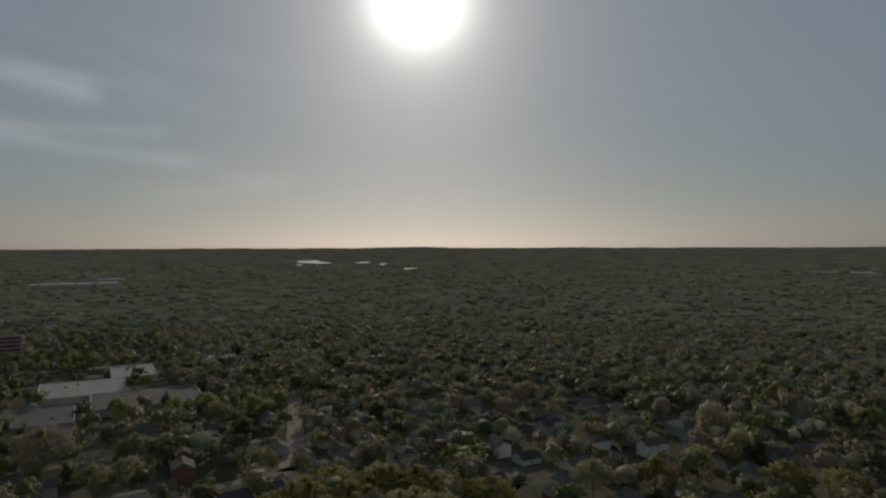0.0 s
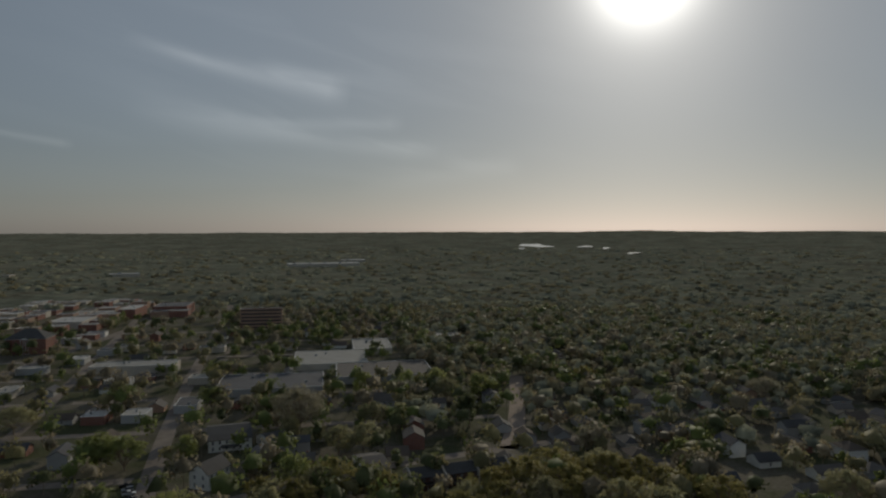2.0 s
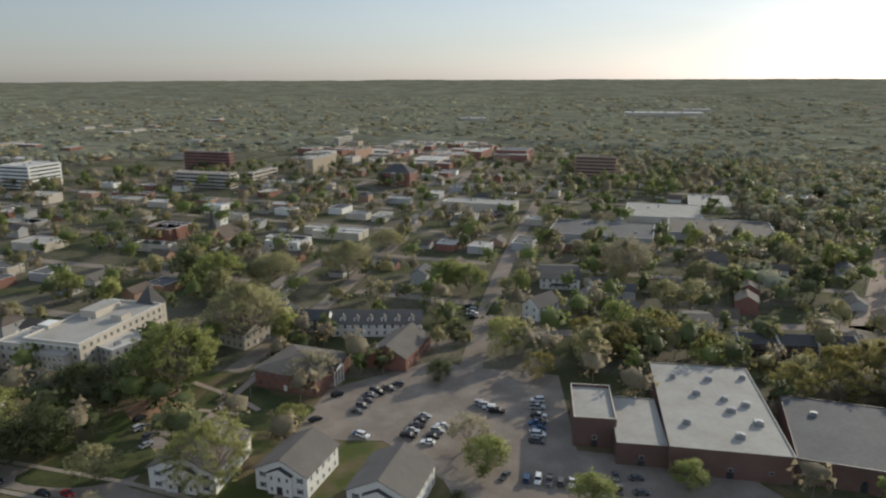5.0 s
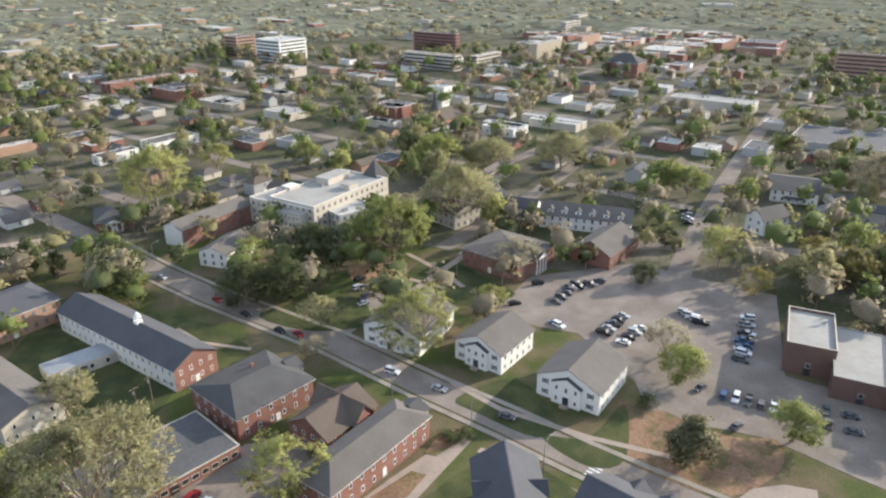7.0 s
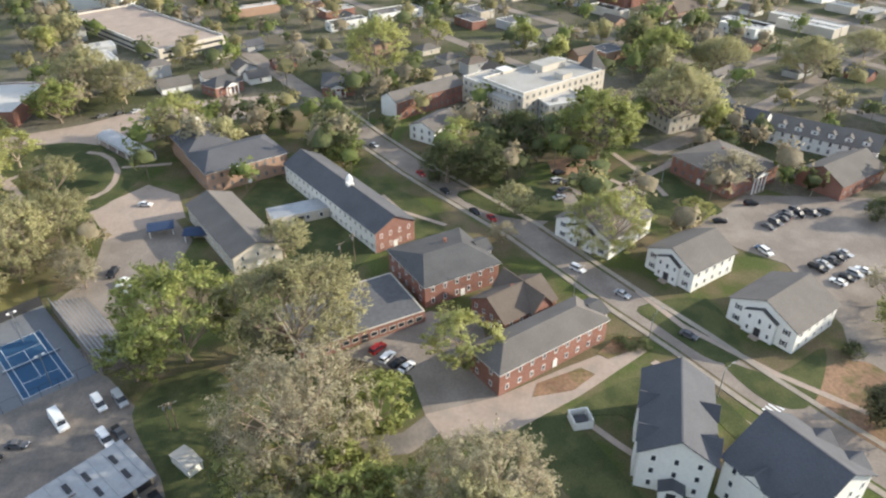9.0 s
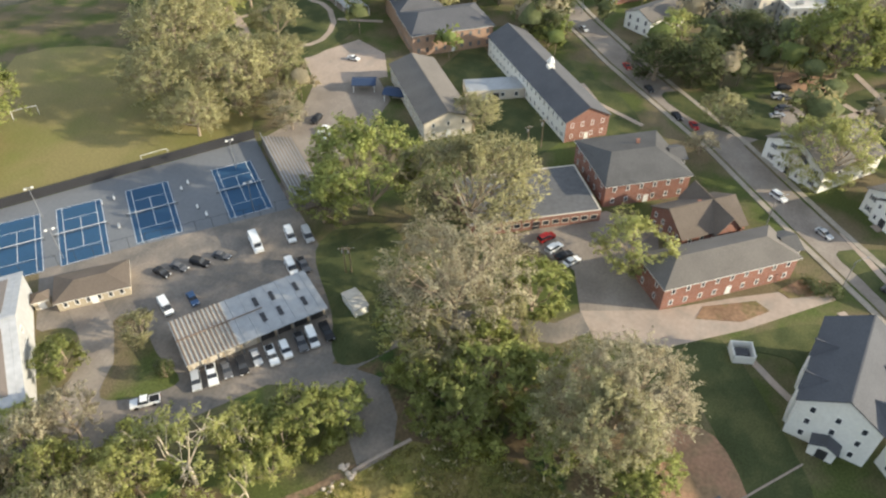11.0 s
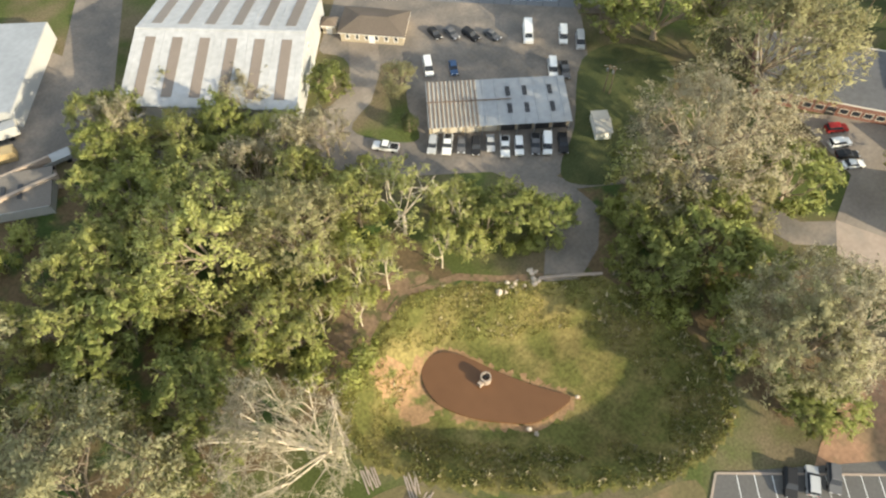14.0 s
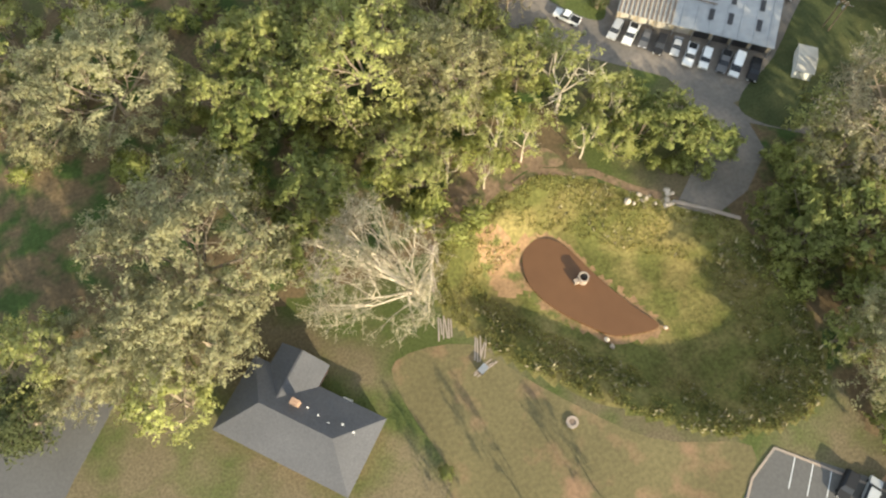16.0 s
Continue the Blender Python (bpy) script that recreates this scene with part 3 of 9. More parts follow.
def hip_roof(t, L, W, h, rise, roof, over=0.6, x=0.0, y=0.0, turn=0.0, cut=None):
    """Four slopes; cut: how far the ridge ends lie from the ends."""
    a, b = L / 2 + over, W / 2 + over
    k = cut if cut is not None else min(b, a * 0.95)
    k = min(k, a - 0.05)
    e, r = [(-a, -b, h), (a, -b, h), (a, b, h), (-a, b, h)], [(-a + k, 0, h + rise), (a - k, 0, h + rise)]
    m = pose(x, y, 0, 0, 0, turn)
    for q in ((e[0], e[1], r[1], r[0]), (e[2], e[3], r[0], r[1]), (e[1], e[2], r[1]), (e[3], e[0], r[0])):
        part("roof_slope", Geo().slab(q, 0.2), M[roof], t, m=m)
    part("eave", Geo().box(0, 0, h - 0.32, 2 * a - 0.1, 2 * b - 0.1, 0.2), M["trim"], t, m=m)


def hip_house(label, x, y, L, W, turn, h, rise=None, wall="brick", roof="darkshingle", storeys=2, sides="fblr", gap=3.2, chim=None, name="house", category="house", cut=None, portico=None, group="", trim="trim", over=0.6):
    t = thing(name, label, category, x, y, 0, turn, group)
    FOOT.append((x, y, L / 2, W / 2, turn))
    rise = rise if rise is not None else W * 0.25
    part("wall", Geo().box(0, 0, -0.5, L, W, h + 0.3), M[wall], t)
    hip_roof(t, L, W, h, rise, roof, over, cut=cut)
    sh = h / storeys
    wall_windows(t, L, W, storeys, sh, sides, gap, 1.0, min(1.6, sh * 0.55), trim, sh * 0.3)
    door(t, 0, -W / 2, 0.1, -90)
    if chim:
        chimney(t, chim[0], chim[1], h + rise * 0.4)
    if portico:
        make_portico(t, portico, L, W, h)
    return t


def make_portico(t, side, L, W, h, wide=7.0, deep=2.6):
    """A gabled porch on columns at one side."""
    X, Y, turn = {"f": (0, -W / 2 - deep / 2, -90), "b": (0, W / 2 + deep / 2, 90), "l": (-L / 2 - deep / 2, 0, 180), "r": (L / 2 + deep / 2, 0, 0)}[side]
    m = pose(X, Y, 0, 0, 0, turn)
    part("porch_floor", Geo().box(0, 0, 0, deep, wide, 0.35), M["concrete"], t, m=m)
    for i in range(4):
        c = Geo().tube([(deep / 2 - 0.35, (i - 1.5) * (wide - 0.8) / 3, 0.35), (deep / 2 - 0.35, (i - 1.5) * (wide - 0.8) / 3, h - 0.6)], [0.26, 0.2], 10)
        part("column", c, M["trim"], t, m=m)
    rise = wide * 0.22
    pts = [(xx, yy, zz) for xx in (-deep / 2, deep / 2 + 0.1) for yy, zz in ((-wide / 2, h - 0.6), (wide / 2, h - 0.6), (wide / 2, h - 0.1), (0, h - 0.1 + rise), (-wide / 2, h - 0.1))]
    part("pediment", Geo().add(pts, [(4, 3, 2, 1, 0), (5, 6, 7, 8, 9), (0, 5, 9, 4), (1, 2, 7, 6), (0, 1, 6, 5)]), M["trim"], t, m=m)
    for s in (-1, 1):
        q = [(-deep / 2 - 1.5, s * (wide / 2 + 0.3), h - 0.22), (deep / 2 + 0.4, s * (wide / 2 + 0.3), h - 0.22), (deep / 2 + 0.4, 0, h + rise), (-deep / 2 - 1.5, 0, h + rise)]
        part("porch_roof", Geo().slab(q if s < 0 else q[::-1], 0.15), M["darkshingle"], t, m=m)


def flat_building(label, x, y, L, W, turn, h, wall="brick", roof="membrane", storeys=1, sides="fblr", gap=3.5, parapet=0.6, units=2, name="building", category="building", wsize=(1.4, 1.6), seed=1, trim="trim", z=0.0, group="", bands=False):
    t = thing(name, label, category, x, y, z, turn, group)
    FOOT.append((x, y, L / 2, W / 2, turn))
    part("wall", Geo().box(0, 0, -0.5, L, W, h + 0.5), M[wall], t)
    part("roof", Geo().box(0, 0, h + 0.004, L - 0.5, W - 0.5, 0.12), M[roof], t)
    if parapet:
        g = Geo()
        for k, (w, z0, z1) in enumerate(((0.3, h, h + parapet), (0.42, h + parapet, h + parapet + 0.08))):
            e = 0.06 * k
            o = [(-L / 2 - e, -W / 2 - e), (L / 2 + e, -W / 2 - e), (L / 2 + e, W / 2 + e), (-L / 2 - e, W / 2 + e)]
            i = [(-L / 2 - e + w, -W / 2 - e + w), (L / 2 + e - w, -W / 2 - e + w), (L / 2 + e - w, W / 2 + e - w), (-L / 2 - e + w, W / 2 + e - w)]
            pts = [(a, b, z) for z in (z0, z1) for a, b in o + i]
            fs = []
            for q in range(4):
                j = (q + 1) % 4
                fs += [(q, j, 8 + j, 8 + q), (4 + j, 4 + q, 12 + q, 12 + j), (8 + q, 8 + j, 12 + j, 12 + q)]
            g.add(pts, fs, k)
        part("parapet", g, [M[wall], M[trim]], t)
    rnd = random.Random(seed)
    for i in range(units):
        a, b, s = rnd.uniform(-0.35, 0.35) * L, rnd.uniform(-0.3, 0.3) * W, rnd.uniform(1.4, 2.4)
        g = Geo().box(a, b, h + 0.12, s, s * 0.8, 0.25).box(a, b, h + 0.37, s * 0.9, s * 0.7, 0.9).box(a, b, h + 1.27, s * 0.5, s * 0.5, 0.15)
        part("roof_unit", g, M["metal"], t)
    sh = h / storeys
    if bands:
        for s in range(storeys):
            for sx, sy, lx, ly in ((0, -1, L * 0.94, 0.1), (0, 1, L * 0.94, 0.1), (-1, 0, 0.1, W * 0.9), (1, 0, 0.1, W * 0.9)):
                part("window_band", Geo().box(sx * L / 2, sy * W / 2, s * sh + sh * 0.35, lx, ly, sh * 0.4), M["glass"], t)
    else:
        wall_windows(t, L, W, storeys, sh, sides, gap, wsize[0], min(wsize[1], sh * 0.6), trim, sh * 0.28)
        if sides:
            door(t, 0, -W / 2, 0.05, -90, 1.6, 2.2, "darkmetal")
    return t


# ---- trees ----
def leaf_quads(rng, centres, spread, count, size, flat=1.0):
    """count leaf sprays, scattered in small clumps about the given centres."""
    c = centres[rng.integers(0, len(centres), count)]
    d = rng.normal(0, 1, (count, 3))
    d /= np.linalg.norm(d, axis=1, keepdims=True)
    p = c + d * (rng.uniform(0, 1, (count, 1)) ** 0.45) * spread * np.array([1, 1, 0.7])
    a = rng.normal(0, 1, (count, 3))
    a /= np.linalg.norm(a, axis=1, keepdims=True)
    b = np.cross(a, rng.normal(0, 1, (count, 3)))
    b /= np.linalg.norm(b, axis=1, keepdims=True)
    s = size * rng.uniform(0.5, 1.3, (count, 1))
    a, b = a * s, b * s * 0.7
    v = np.stack([p - a, p + a + b * 0.3, p + b], 1).reshape(-1, 3)
    f = np.arange(count * 3).reshape(-1, 3)
    return v, f, d


def fast_mesh(name, v, f, mat):
    me = bpy.data.meshes.new(name)
    me.vertices.add(len(v))
    me.vertices.foreach_set("co", np.asarray(v, dtype=np.float32).ravel())
    me.loops.add(f.size)
    me.loops.foreach_set("vertex_index", f.astype(np.int32).ravel())
    me.polygons.add(len(f))
    me.polygons.foreach_set("loop_start", np.arange(0, f.size, f.shape[1], dtype=np.int32))
    me.polygons.foreach_set("loop_total", np.full(len(f), f.shape[1], dtype=np.int32))
    me.update(calc_edges=True)
    me.materials.append(mat)
    return me


def outward(v, f, mean):
    """Turns each leaf so that it looks away from the crown's middle."""
    p = v.reshape(-1, 3, 3)
    n = np.cross(p[:, 1] - p[:, 0], p[:, 2] - p[:, 0])
    back = (n * (p.mean(1) - mean)).sum(1) < 0
    f = f.copy()
    f[back] = f[back][:, ::-1]
    return v, f


def soft_leaves(me, mean, axes, rng, clump):
    """Leaf normals that lean towards the curve of their clump and of the crown, as a mass of leaves catches light."""
    n = len(me.vertices)
    co = np.empty(n * 3, dtype=np.float32)
    me.vertices.foreach_get("co", co)
    d = (co.reshape(-1, 3) - mean) / axes
    d /= np.linalg.norm(d, axis=1, keepdims=True) + 1e-6
    d = d * 0.6 + np.repeat(clump * 0.6 + rng.normal(0, 0.3, (n // 3, 3)), 3, axis=0)[:n] + np.array([0, 0, 0.35])
    d /= np.linalg.norm(d, axis=1, keepdims=True) + 1e-6
    me.normals_split_custom_set_from_vertices([tuple(q) for q in d.tolist()])
    return me


def make_tree(label, leafmat, seed, h=16.0, r=7.0, count=5000, size=0.5, clear=0.12, limbs=9, bark="bark", shape="round", lean=(0, 0), trunk=0.35, spread=0.16, name="tree", twigs=1):
    """One tree at the origin: trunk and limbs, and a crown of loose leaf sprays about the twigs."""
    rng = np.random.default_rng(seed)
    t = thing(name, label, "tree", 0, 0)
    g = Geo()
    top = Vector((lean[0] * 0.6, lean[1] * 0.6, h * 0.6))
    mid = Vector((lean[0] * 0.2 + rng.normal(0, 0.2), lean[1] * 0.2 + rng.normal(0, 0.2), h * 0.3))
    g.tube([(0, 0, -0.4), (0.02, 0, 0.6), mid, top, top + Vector((0.2, 0.1, h * 0.26))], [trunk * 1.5, trunk, trunk * 0.8, trunk * 0.42, 0.05], 8)
    mean = np.array([lean[0], lean[1], h * (1 + clear) / 2])
    axes = np.array([r, r, h * (1 - clear) / 2])
    bumps = rng.uniform(0.72, 1.08, 12)

    def on_crown(az, el, k):
        """A point of the crown's uneven shell, k of the way out."""
        q = bumps[int(az / 6.2832 * 12) % 12] * k
        w = math.cos(el)
        if shape == "cone":
            w *= 0.62 - 0.5 * math.sin(el)
        if shape == "tall":
            w *= 0.9
        return Vector(mean + axes * np.array([math.cos(az) * w * q, math.sin(az) * w * q, math.sin(el) * min(1.0, q + 0.1)]))

    tips = []
    for i in range(limbs):
        az = (i * 2.4 + rng.uniform(-0.3, 0.3)) % 6.2832
        el = math.asin(max(-0.75, min(0.95, -0.6 + 1.6 * (i + 0.5) / limbs)))
        end = on_crown(az, el, 0.8)
        z0 = h * (clear * 0.8 + (0.58 - clear * 0.8) * (i + 0.5) / limbs)
        z0 = min(z0, end.z - 0.02 * h) if end.z > h * clear else z0
        u = z0 / (h * 0.6)
        base = Vector((lean[0] * u * 0.5, lean[1] * u * 0.5, z0))
        bend = base.lerp(end, 0.5) + Vector((rng.normal(0, 0.3), rng.normal(0, 0.3), h * 0.02))
        rr = trunk * 0.45 * (1 - 0.4 * i / limbs)
        g.tube([base, bend, end], [rr, rr * 0.6, 0.05], 5, closed=False)
        tips.append(np.array(end))
        for j in range(4):
            s = base.lerp(end, rng.uniform(0.3, 0.9))
            e = on_crown((az + rng.normal(0, 0.5)) % 6.2832, max(-1.0, min(1.4, el + rng.normal(0, 0.4))), rng.uniform(0.75, 1.0))
            g.tube([s, s.lerp(e, 0.5) + Vector((0, 0, 0.15)), e], [rr * 0.42, rr * 0.28, 0.025], 3, closed=False)
            tips.append(np.array(e))
            tips.append(np.array(s.lerp(e, 0.62)))
            for q in range(twigs):
                w = s.lerp(e, rng.uniform(0.4, 0.9))
                x = w + Vector((rng.normal(0, 0.14) * r, rng.normal(0, 0.14) * r, rng.uniform(0.0, 0.08) * h))
                g.tube([w, x], [rr * 0.2, 0.02], 3, closed=False)
                tips.append(np.array(x))
    for i in range(limbs // 2):
        e = on_crown((i * 2.4) % 6.2832, rng.uniform(1.05, 1.5), rng.uniform(0.8, 0.95))
        g.tube([top, top.lerp(e, 0.5), e], [trunk * 0.2, trunk * 0.14, 0.03], 3, closed=False)
        tips += [np.array(e), np.array(top.lerp(e, 0.75)), np.array(e) * np.array([1.6, 1.6, 0.97])]
    part("trunk", g, M[bark], t, smooth=True)
    if count:
        tips = np.array(tips)
        v, f, clump = leaf_quads(rng, tips, r * spread, count, size)
        part("crown", soft_leaves(fast_mesh("crown", *outward(v, f, mean), M[leafmat]), mean, axes, rng, clump), None, t)
    return t


def make_branching(label, leafmat, seed, h=16.0, r=7.0, count=5000, size=0.3, fork=0.2, leaders=6, subs=5, twigs=4, bark="bark", lean=(0, 0), trunk=0.35, low=-0.7, spray=0.075, name="tree"):
    """A broadleaf tree: a short trunk that forks into rising limbs, and loose sprays of leaves along the outer twigs."""
    rng = np.random.default_rng(seed)
    t = thing(name, label, "tree", 0, 0)
    g = Geo()
    foot = Vector((lean[0] * 0.15, lean[1] * 0.15, h * fork))
    g.tube([(0, 0, -0.4), (0.02, 0, 0.5), foot * 0.6 + Vector((0.1, -0.1, 0)), foot], [trunk * 1.6, trunk * 1.05, trunk * 0.9, trunk * 0.8], 8)
    mean = np.array([lean[0], lean[1], h * 0.54])
    axes = np.array([r * 1.17, r * 1.17, h * 0.47])
    bumps = rng.uniform(0.8, 1.1, 17)

    def shell(az, el, k):
        el = max(low, min(1.5, el))
        q = k * bumps[int(az / 6.2832 * 9) % 9] * (0.5 + 0.5 * bumps[9 + int((el + 1) * 3) % 8])
        w = math.cos(el)
        return Vector(mean + axes * np.array([math.cos(az) * w * q, math.sin(az) * w * q, math.sin(el) * min(q, 1.02)]))

    def limb(a, b, r0, r1, sides, sag):
        mid = a.lerp(b, 0.5) + Vector((rng.normal(0, 1), rng.normal(0, 1), 0)) * (b - a).length * 0.07 + Vector((0, 0, sag * (b - a).length))
        g.tube([a, mid, b], [r0, (r0 + r1) * 0.5, r1], sides, closed=False)
        return lambda u: a * (1 - u) ** 2 + (mid * 2 - (a + b) * 0.5) * (2 * u * (1 - u)) + b * u * u

    seg0, seg1 = [], []
    for i in range(leaders):
        az = (i * 2.39996 + rng.uniform(-0.3, 0.3)) % 6.2832
        el = 1.35 - 1.5 * ((i + 0.3) / leaders) ** 0.8 + rng.normal(0, 0.08)
        end = shell(az, el, 0.72)
        start = foot * rng.uniform(0.75, 1.0)
        rr = trunk * 0.55 * rng.uniform(0.8, 1.1)
        along = limb(start, end, rr, rr * 0.35, 5, -0.05)
        for j in range(subs):
            u = 0.35 + 0.65 * (j + 0.5) / subs
            s0 = along(u)
            az1, el1 = (az + rng.normal(0, 0.55)) % 6.2832, el + rng.normal(0, 0.42)
            e0 = shell(az1, el1, rng.uniform(0.72, 0.98))
            r1 = rr * 0.42
            along1 = limb(s0, e0, r1, r1 * 0.3, 3, 0.02)
            for k in range(twigs):
                s1 = along1(rng.uniform(0.35, 1.0))
                e1 = shell((az1 + rng.normal(0, 0.3)) % 6.2832, el1 + rng.normal(0, 0.26), rng.uniform(0.6, 1.06))
                if (e1 - s1).length > r * 0.5:
                    e1 = s1.lerp(e1, r * 0.5 / (e1 - s1).length)
                g.tube([s1, e1], [r1 * 0.26, 0.015], 3, closed=False)
                seg0.append(tuple(s1)), seg1.append(tuple(e1))
    part("trunk", g, M[bark], t, smooth=True)
    seg0, seg1 = np.array(seg0), np.array(seg1)
    pick = rng.integers(0, len(seg0), count)
    u = rng.uniform(0.25, 1.06, (count, 1)) ** 0.8
    d = rng.normal(0, 1, (count, 3))
    d /= np.linalg.norm(d, axis=1, keepdims=True)
    p = seg0[pick] * (1 - u) + seg1[pick] * u + d * rng.uniform(0, 1, (count, 1)) ** 0.6 * r * spray * np.array([1, 1, 0.75])
    a = rng.normal(0, 1, (count, 3))
    a /= np.linalg.norm(a, axis=1, keepdims=True)
    b = np.cross(a, rng.normal(0, 1, (count, 3)))
    b /= np.linalg.norm(b, axis=1, keepdims=True)
    z = size * rng.uniform(0.5, 1.3, (count, 1))
    v = np.stack([p - a * z, p + a * z + b * z * 0.2, p + b * z * 0.75], 1).reshape(-1, 3)
    f = np.arange(count * 3).reshape(-1, 3)
    part("crown", soft_leaves(fast_mesh("crown", *outward(v, f, mean), M[leafmat]), mean, axes, rng, d), None, t)
    return t


# ---- vehicles ----
def car_profile(kind):
    """Length, width, and the side outlines of lower body and cabin (x forward, z)."""
    if kind == "van":
        return 5.4, 2.0, [(-2.7, 0.35), (2.6, 0.35), (2.7, 0.9), (1.9, 1.25), (-2.7, 1.25)], [(-2.68, 1.25), (1.85, 1.25), (1.05, 2.15), (-2.6, 2.2)]
    if kind == "suv":
        return 4.7, 1.9, [(-2.35, 0.35), (2.3, 0.35), (2.35, 0.85), (1.1, 1.08), (-2.35, 1.1)], [(-2.32, 1.1), (1.1, 1.08), (0.45, 1.72), (-2.1, 1.75)]
    if kind == "pickup":
        return 5.6, 2.0, [(-2.8, 0.45), (2.75, 0.45), (2.8, 1.0), (1.3, 1.15), (-2.8, 1.15)], [(-0.75, 1.15), (1.3, 1.15), (0.7, 1.82), (-0.55, 1.85)]
    if kind == "truck":
        return 6.6, 2.3, [(-3.3, 0.5), (3.2, 0.5), (3.3, 1.3), (2.4, 1.6), (-3.3, 0.9)], [(-3.3, 0.9), (2.4, 1.6), (1.8, 2.6), (-3.3, 2.9)]
    return 4.6, 1.8, [(-2.3, 0.3), (2.25, 0.3), (2.3, 0.7), (0.95, 0.92), (-1.6, 0.98), (-2.3, 0.9)], [(-1.75, 0.96), (0.95, 0.92), (0.25, 1.38), (-1.05, 1.42)]


def extrude_side(outline, w, inset=0.0, top=None):
    """The side outline swept across the width; points above the middle move inward by inset."""
    n = len(outline)
    zs = [z for _, z in outline]
    zm = min(zs) + 0.2
    pts = []
    for s in (-1, 1):
        for x, z in outline:
            pts.append((x, s * (w / 2 - (inset if z > zm else 0.0)), z))
    return Geo().add(pts, [tuple(range(n)), tuple(range(2 * n - 1, n - 1, -1))] + [((i + 1) % n, i, n + i, n + (i + 1) % n) for i in range(n)])


def make_car(kind, paint, label):
    name = {"van": "van", "pickup": "pickup_truck", "truck": "box_truck"}.get(kind, "car")
    t = thing(name, label, {"van": "van", "pickup": "pickup truck", "truck": "truck"}.get(kind, "car"), 0, 0)
    L, W, low, cab = car_profile(kind)
    part("body", extrude_side(low, W, 0.04), CAR_PAINT[paint], t)
    solid = kind == "truck"
    part("cabin", extrude_side(cab, W - 0.1, 0.16), M["glass"] if not solid else CAR_PAINT[paint], t)
    xs, zs = [p[0] for p in cab], [p[1] for p in cab]
    top = sorted(cab, key=lambda p: p[1])[-2:]
    x0, x1, zt = min(p[0] for p in top), max(p[0] for p in top), max(zs)
    part("roof", Geo().box((x0 + x1) / 2, 0, zt - 0.02, x1 - x0 + 0.1, W - 0.36, 0.07, taper=0.94), CAR_PAINT[paint], t)
    if kind == "pickup":
        part("cargo_bed", Geo().box(-1.8, 0, 1.16, 1.8, 1.6, 0.02), M["tyre"], t)
    if kind in ("van", "truck"):
        part("side_panel", Geo().box(-1.1, W / 2 - 0.12, 1.25, 2.9, 0.06, 0.8), CAR_PAINT[paint], t)
        part("side_panel", Geo().box(-1.1, -W / 2 + 0.12, 1.25, 2.9, 0.06, 0.8), CAR_PAINT[paint], t)
    if solid:
        part("windscreen", Geo().slab([(2.42, -0.9, 1.65), (2.42, 0.9, 1.65), (1.92, 0.8, 2.5), (1.92, -0.8, 2.5)], 0.05), M["glass"], t)
    r = 0.33 if kind in ("sedan", "suv") else 0.38
    for sx in (-1, 1):
        for sy in (-1, 1):
            part("wheel", Geo().tube([(sx * L * 0.3, sy * (W / 2 - 0.22), r), (sx * L * 0.3, sy * (W / 2 + 0.01), r)], [r, r], 12), M["tyre"], t)
    for sy in (-1, 1):
        part("headlight", Geo().box(L / 2 - 0.03, sy * (W / 2 - 0.3), 0.62, 0.12, 0.4, 0.18), M["lamp_clear"], t)
        part("tail_light", Geo().box(-L / 2 + 0.02, sy * (W / 2 - 0.25), 0.68, 0.1, 0.3, 0.2), M["lamp_red"], t)
    return t


PROTOS = {}


def placed(key, maker, m):
    """The first of a kind is the prototype itself, the rest are copies of it."""
    if key not in PROTOS:
        PROTOS[key] = maker()
        PROTOS[key].matrix_basis = m
        return PROTOS[key]
    s = PROTOS[key].scale
    return copy_thing(PROTOS[key], m @ Matrix.Diagonal((1 / s[0], 1 / s[1], 1 / s[2], 1)))


CAR_WORDS = dict(white="white", silver="silver", black="black", grey="dark grey", red="red", blue="blue", yellow="yellow")


def car(kind, paint, x, y, turn, where="parked in a lot", z=0.06):
    words = {"sedan": "saloon car", "suv": "estate car", "van": "passenger van", "pickup": "pickup truck", "truck": "box truck"}[kind]
    ob = placed(("car", kind, paint), lambda: make_car(kind, paint, f"{CAR_WORDS[paint]} {words} parked on the asphalt"), pose(x, y, z, 0, 0, turn))
    ob["group"] = "parked vehicles"
    return ob


